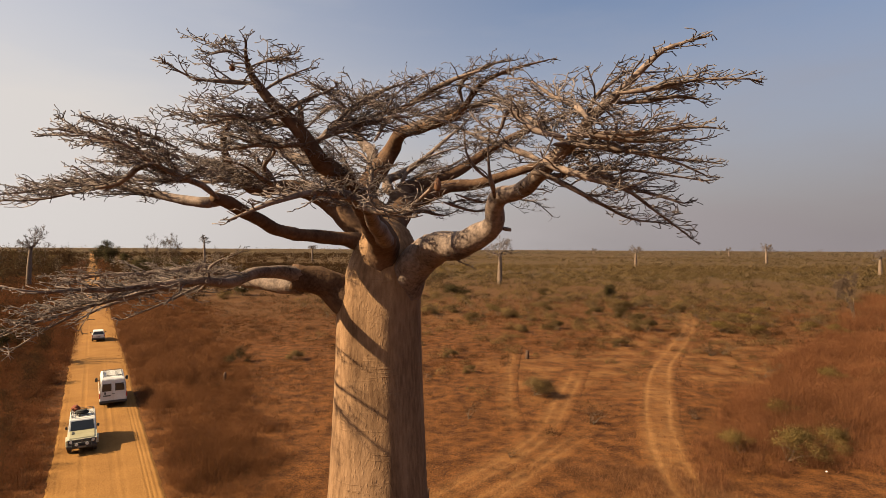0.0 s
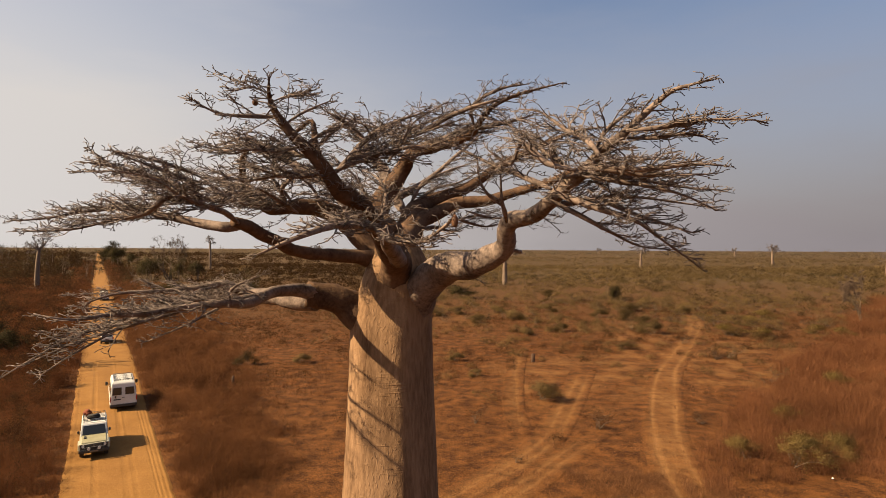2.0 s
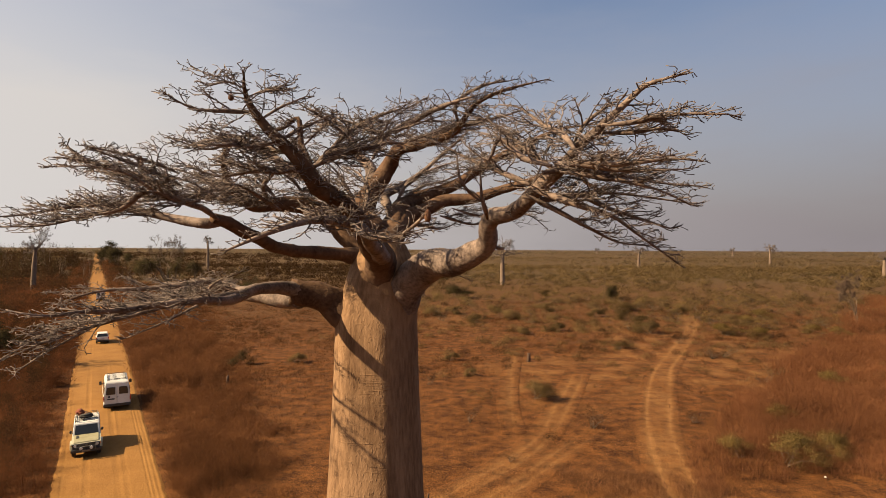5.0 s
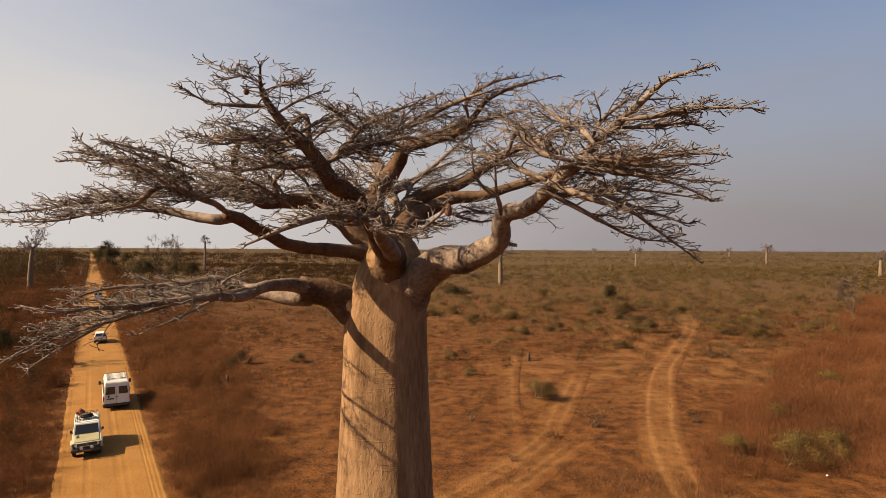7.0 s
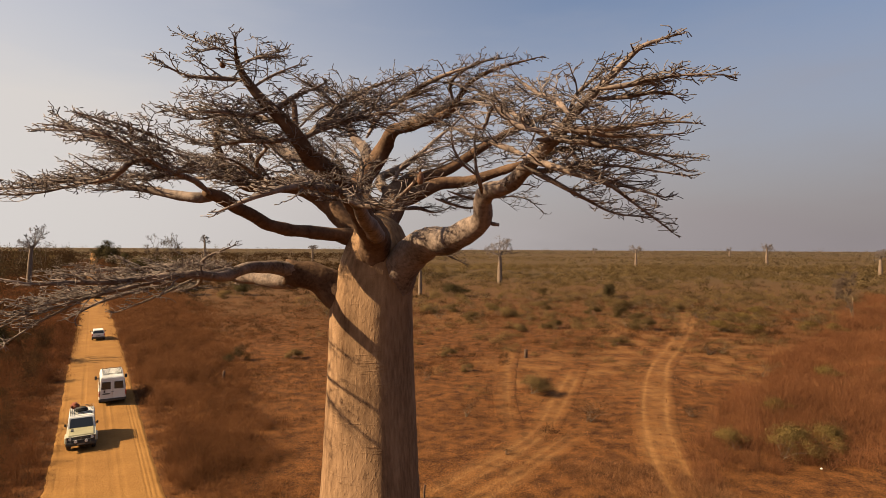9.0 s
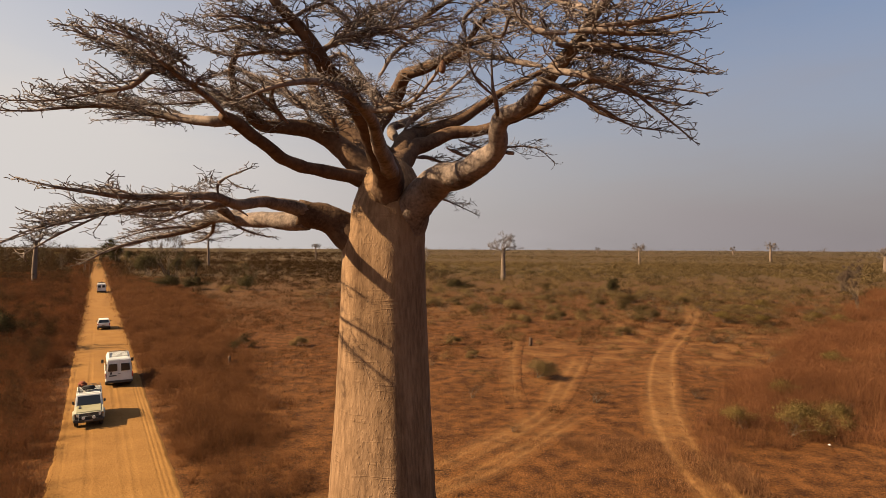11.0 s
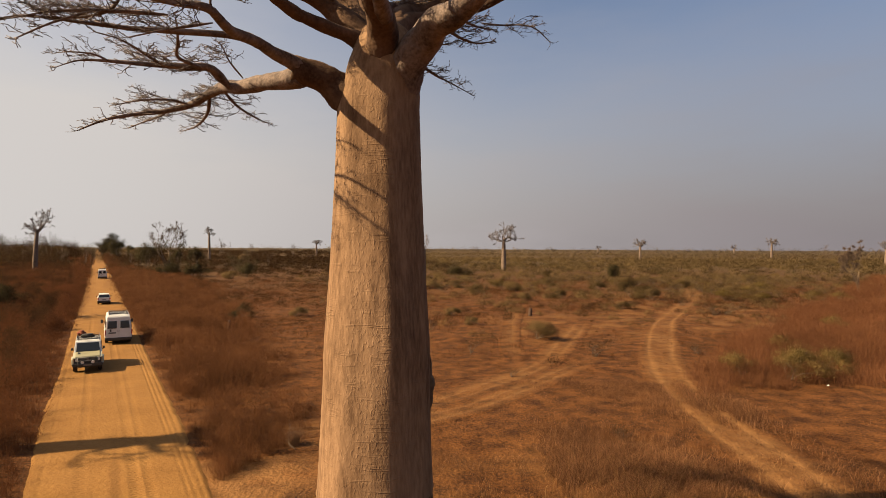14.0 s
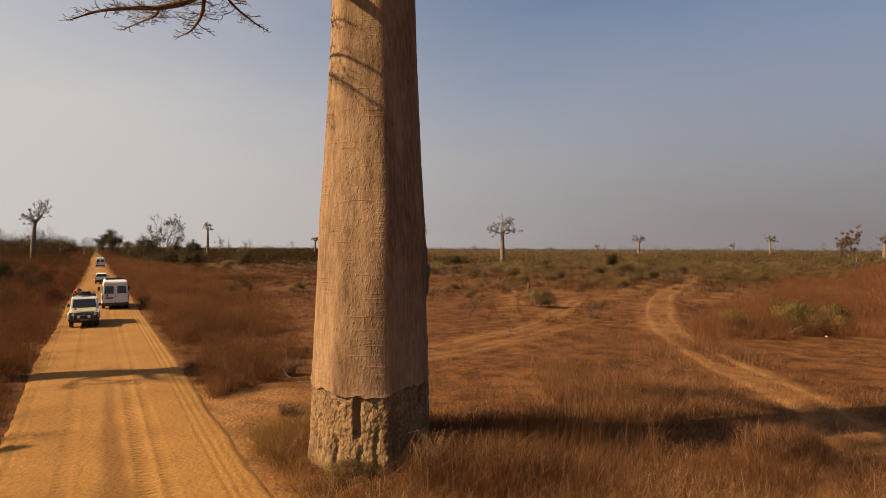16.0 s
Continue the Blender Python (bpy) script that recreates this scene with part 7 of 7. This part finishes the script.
def off_roader():
    """Square-nosed off-road wagon; front towards +y."""
    car = tagged(new("off_road_vehicle"), "cream off-road wagon with loaded roof rack on the sand road", "car", group="vehicles on the road")
    w = 0.86
    part("body", prism([(-2.3, 0.52), (2.2, 0.52), (2.3, 0.62), (2.3, 1.06), (0.75, 1.18), (0.7, 1.2), (-2.32, 1.2), (-2.34, 0.7)], w, 0.05, ((0.5, 0.97), (0.8, 1.0), (1.2, 0.985))), CREAM, car)
    part("cabin", prism([(-2.3, 1.17), (0.78, 1.17), (0.36, 1.86), (0.2, 1.9), (-2.1, 1.92), (-2.22, 1.86)], w, 0.05, ((1.15, 0.975), (1.9, 0.87))), WHITE, car, "white-roofed cabin")
    hood = part("hood", prism([(0.72, 1.1), (2.22, 1.0), (2.26, 1.04), (2.2, 1.13), (0.75, 1.235)], 0.72, 0.04), HOOD_PAINT, car, "dusty dull cream hood")
    part("air_scoop", block((0.45, 0.95, 1.15), (0.6, 1.5, 1.23), 0.02), BLACK, hood)
    part("windscreen", slab([(-0.70, 0.80, 1.23), (0.70, 0.80, 1.23), (0.645, 0.46, 1.78), (-0.645, 0.46, 1.78)], 0.03), GLASS, car)
    for s in (-1, 1):
        for y0, y1 in ((-0.25, 0.5), (-1.15, -0.33), (-2.12, -1.23)):
            x0, x1 = s * 0.848, s * 0.782
            lean = 0.16 if y1 == 0.5 else 0.0
            q = [(x0, y0, 1.25), (x0, y1 + 0.05 * (lean > 0), 1.25), (x1, y1 - lean, 1.74), (x1, y0, 1.74)]
            part("side_window", slab(q if s > 0 else q[::-1], 0.03), GLASS, car)
        part("fender", prism([(0.95, 0.6), (1.1, 0.95), (1.3, 1.03), (1.75, 1.03), (2.0, 0.92), (2.1, 0.6), (1.95, 0.6), (1.85, 0.82), (1.65, 0.9), (1.4, 0.9), (1.2, 0.82), (1.1, 0.6)], 0.11, 0.02), CREAM, car).location.x = s * 0.83
        m = part("mirror", block((s * 0.93 - 0.07, 0.5, 1.3), (s * 0.93 + 0.07, 0.6, 1.5), 0.03), BLACK, car, "black wing mirror")
        part("mirror_arm", block((s * 0.87 - 0.05, 0.53, 1.28), (s * 0.87 + 0.05, 0.57, 1.31), 0.01), BLACK, m)
        h = part("headlight", drum((s * 0.62, 2.31, 0.92), 0.1, 0.03, "Y", 18, 0.012), LENS, car, "round clear headlight")
        part("headlight_bezel", drum((s * 0.62, 2.295, 0.92), 0.125, 0.025, "Y", 18, 0.01), BLACK, h)
        part("indicator", block((s * 0.8 - 0.05, 2.22, 0.9), (s * 0.8 + 0.05, 2.3, 1.0), 0.015), AMBER, car, "amber indicator")
        part("spot_lamp", drum((s * 0.3, 2.56, 0.78), 0.1, 0.05, "Y", 18, 0.02), LENS, car, "round white spot lamp")
        part("tail_light", block((s * 0.76 - 0.06, -2.37, 0.85), (s * 0.76 + 0.06, -2.32, 1.1), 0.015), TAIL, car)
    grille = part("grille", block((-0.82, 2.26, 0.64), (0.82, 2.325, 1.04), 0.03), BLACK, car)
    for i in range(4):
        part("slat", block((-0.47, 2.32, 0.83 + 0.055 * i), (0.47, 2.335, 0.85 + 0.055 * i), 0.004), STEEL, grille)
    part("badge", drum((0, 2.34, 0.93), 0.07, 0.012, "Y", 16, 0.004), STEEL, grille, "round grey badge")
    part("bumper", block((-0.88, 2.28, 0.48), (0.88, 2.48, 0.68), 0.04), BLACK, car, "black steel bumper")
    bar = Geo()
    rails(bar, [((-0.55, 2.5, 0.6), (-0.55, 2.52, 1.08)), ((0.55, 2.5, 0.6), (0.55, 2.52, 1.08)), ((-0.55, 2.52, 1.08), (0.55, 2.52, 1.08)), ((-0.55, 2.52, 0.86), (0.55, 2.52, 0.86))], 0.028)
    part("bull_bar", bar, BLACK, car)
    part("number_plate", block((-0.24, 2.48, 0.53), (0.24, 2.495, 0.63), 0.005), STEEL, car, "grey number plate")
    wheels(car, 0.84, (1.53, -1.35), 0.38, 0.24)
    part("chassis", block((-0.6, -2.1, 0.36), (0.6, 2.1, 0.56), 0.04), BLACK, car)
    part("wiper", block((-0.5, 0.82, 1.24), (0.1, 0.84, 1.26), 0.004), BLACK, car)
    roof_rack(car, 0.68, -2.0, 0.15, 1.95, 7)
    return car


def van():
    """High-roofed panel van; front towards +y."""
    car = tagged(new("van"), "white high-roofed passenger van with roof rack driving away", "van", group="vehicles on the road")
    w = 0.97
    prof = [(-2.75, 0.42), (2.6, 0.42), (2.8, 0.55), (2.78, 0.95), (1.95, 1.3), (1.25, 2.25), (0.95, 2.48), (0.6, 2.55), (-2.55, 2.55), (-2.72, 2.42), (-2.8, 1.2)]
    part("body", prism(prof, w, 0.06, ((0.4, 0.98), (1.0, 1.0), (1.5, 0.98), (2.2, 0.9), (2.55, 0.8))), WHITE, car)
    part("windscreen", slab([(-0.83, 1.95, 1.33), (0.83, 1.95, 1.33), (0.75, 1.29, 2.2), (-0.75, 1.29, 2.2)], 0.03), GLASS, car)
    for s in (-1, 1):
        for y0, y1 in ((0.75, 1.55), (-0.65, 0.6), (-1.55, -0.75), (-2.5, -1.65)):
            lean = 0.25 if y1 > 1 else 0
            q = [(s * 0.955, y0, 1.42), (s * 0.955, y1, 1.42), (s * 0.888, y1 - lean, 2.02), (s * 0.888, y0, 2.02)]
            part("side_window", slab(q if s > 0 else q[::-1], 0.03), GLASS, car)
        door = part("rear_door", slab([(s * 0.03, -2.815, 0.6), (s * 0.9, -2.815, 0.6), (s * 0.79, -2.735, 2.38), (s * 0.03, -2.735, 2.38)][::-1 if s > 0 else 1], 0.03, 0.015), WHITE, car)
        part("rear_window", slab([(s * 0.13, -2.828, 1.42), (s * 0.78, -2.828, 1.42), (s * 0.72, -2.79, 2.06), (s * 0.13, -2.79, 2.06)][::-1 if s > 0 else 1], 0.03, 0.02), GLASS, door)
        part("hinge", block((s * 0.9 - 0.02, -2.84, 1.0), (s * 0.9 + 0.02, -2.79, 1.1), 0.008), BLACK, door)
        part("tail_light", block((s * 0.93 - 0.035, -2.84, 0.85), (s * 0.93 + 0.035, -2.74, 1.3), 0.015), TAIL, car, "red tail light")
        m = part("mirror", block((s * 1.13 - 0.09, 1.5, 1.4), (s * 1.13 + 0.09, 1.62, 1.75), 0.03), BLACK, car, "large black wing mirror")
        part("mirror_arm", block((s * 1.0 - 0.07, 1.54, 1.5), (s * 1.0 + 0.07, 1.58, 1.55), 0.01), BLACK, m)
        part("headlight", block((s * 0.72 - 0.16, 2.68, 0.72), (s * 0.72 + 0.16, 2.79, 0.95), 0.03), LENS, car)
    part("door_handle", block((-0.1, -2.86, 1.16), (0.1, -2.82, 1.2), 0.01), BLACK, car)
    part("bumper", block((-0.96, -2.92, 0.4), (0.96, -2.72, 0.62), 0.04), BLACK, car, "dark rear bumper")
    part("number_plate", block((-0.7, -2.85, 0.98), (-0.18, -2.835, 1.09), 0.005), BLACK, car, "dark number plate")
    part("marking", block((-0.62, -2.845, 1.15), (-0.5, -2.832, 1.36), 0.004), BLACK, car, "small dark marking")
    wheels(car, 0.94, (1.85, -1.55), 0.35)
    part("chassis", block((-0.75, -2.4, 0.28), (0.75, 2.4, 0.46), 0.04), BLACK, car)
    roof_rack(car, 0.66, -2.4, 0.3, 2.58, 7, 0.11)
    return car


def hatchback():
    """Small white sport-utility; front towards +y."""
    car = tagged(new("car"), "white compact sport-utility car driving away on the sand road", "car", group="vehicles on the road")
    w = 0.88
    part("body", prism([(-2.0, 0.42), (1.9, 0.4), (2.08, 0.5), (2.1, 0.82), (1.9, 0.96), (0.95, 1.06), (-2.0, 1.08), (-2.1, 0.9), (-2.08, 0.5)], w, 0.06, ((0.4, 0.96), (0.7, 1.0), (1.08, 0.96))), WHITE, car)
    part("cabin", prism([(-2.02, 1.04), (1.0, 1.04), (0.3, 1.56), (0.0, 1.62), (-1.5, 1.62), (-1.72, 1.56)], w, 0.06, ((1.04, 0.95), (1.62, 0.72))), WHITE, car, "white roof and pillars")
    part("windscreen", slab([(-0.74, 0.93, 1.1), (0.74, 0.93, 1.1), (0.62, 0.37, 1.53), (-0.62, 0.37, 1.53)], 0.03), GLASS, car)
    part("rear_window", slab([(0.74, -2.0, 1.1), (-0.74, -2.0, 1.1), (-0.6, -1.77, 1.52), (0.6, -1.77, 1.52)], 0.03), GLASS, car)
    part("tailgate", slab([(0.7, -2.12, 0.62), (-0.7, -2.12, 0.62), (-0.7, -2.1, 1.03), (0.7, -2.1, 1.03)], 0.02, 0.01), WHITE, car)
    for s in (-1, 1):
        for y0, y1, lean in ((-0.45, 0.62, 0.4), (-1.4, -0.53, 0.0)):
            q = [(s * 0.835, y0, 1.12), (s * 0.835, y1, 1.12), (s * 0.68, y1 - lean, 1.5), (s * 0.68, y0, 1.5)]
            part("side_window", slab(q if s > 0 else q[::-1], 0.03), GLASS, car)
        part("tail_light", block((s * 0.77 - 0.08, -2.14, 0.78), (s * 0.77 + 0.08, -2.04, 1.05), 0.02), TAIL, car, "red tail light")
        part("mirror", block((s * 0.98 - 0.09, 0.6, 1.05), (s * 0.98 + 0.09, 0.7, 1.2), 0.03), BLACK, car, "dark wing mirror")
        part("headlight", block((s * 0.65 - 0.15, 2.02, 0.68), (s * 0.65 + 0.15, 2.11, 0.84), 0.03), LENS, car)
    part("bumper", block((-0.86, -2.2, 0.38), (0.86, -2.0, 0.62), 0.05), BLACK, car, "dark lower bumper")
    part("number_plate", block((-0.25, -2.15, 0.7), (0.25, -2.135, 0.8), 0.005), BLACK, car, "dark number plate")
    wheels(car, 0.86, (1.28, -1.27), 0.33)
    part("chassis", block((-0.65, -1.7, 0.25), (0.65, 1.7, 0.44), 0.04), BLACK, car)
    return car


def travel_bag(place, size, mat, label):
    bm = block((-size[0] / 2, -size[1] / 2, 0), (size[0] / 2, size[1] / 2, size[2]), min(size) * 0.3)
    bmesh.ops.subdivide_edges(bm, edges=bm.edges[:], cuts=1)
    for v in bm.verts:
        v.co += Vector((noise.noise(v.co * 5), noise.noise(v.co * 5 + Vector((7, 0, 0))), 0.4 * noise.noise(v.co * 6))) * 0.05 * (v.co.z > 0.03)
    me = bpy.data.meshes.new("travel_bag")
    bm.to_mesh(me)
    bm.free()
    me.materials.append(mat)
    me.shade_smooth()
    ob = tagged(new("travel_bag", me), label, "bag")
    ob.matrix_world = place
    return ob


def park(car, s, u, size, flip=False):
    p = road_point(s, u)
    car.matrix_world = pose(p.x, p.y, 0.045, 0, 0, 31.68 + (180 if flip else 0)) @ Matrix.Diagonal((*size, 1))


jeep = off_roader()
park(jeep, along(-21.5, 34.9) + 1.7, across(-21.5, 34.9), (0.9, 0.9, 0.9), True)
on_roof = jeep.matrix_world
travel_bag(on_roof @ pose(0.42, -1.55, 2.005, 0, 0, 12), (0.5, 0.75, 0.38), material("red_canvas", (0.14, 0.032, 0.016), (0.25, 0.07, 0.033), 5, rough=0.9), "rust-red canvas bag on the roof rack")
travel_bag(on_roof @ pose(0.05, -0.6, 2.005, 0, 0, 4), (0.8, 0.55, 0.24), material("dark_canvas", (0.02, 0.02, 0.022), (0.06, 0.055, 0.05), 5, rough=0.9), "dark duffel bag on the roof rack")
white_van = van()
park(white_van, along(-25.3, 44.7) + 2.6, across(-25.3, 44.7), (0.97, 0.93, 0.89))
small_car = hatchback()
park(small_car, along(-44.6, 74.7) + 2.0, across(-44.6, 74.7), (0.86, 0.86, 0.86))
p = road_point(along(-80.9, 134) + 2.9, across(-80.9, 134))
far_van = copy_thing(white_van, pose(p.x, p.y, 0.045, 0, 0, 31.68))
tagged(far_van, "white van far ahead on the sand road")
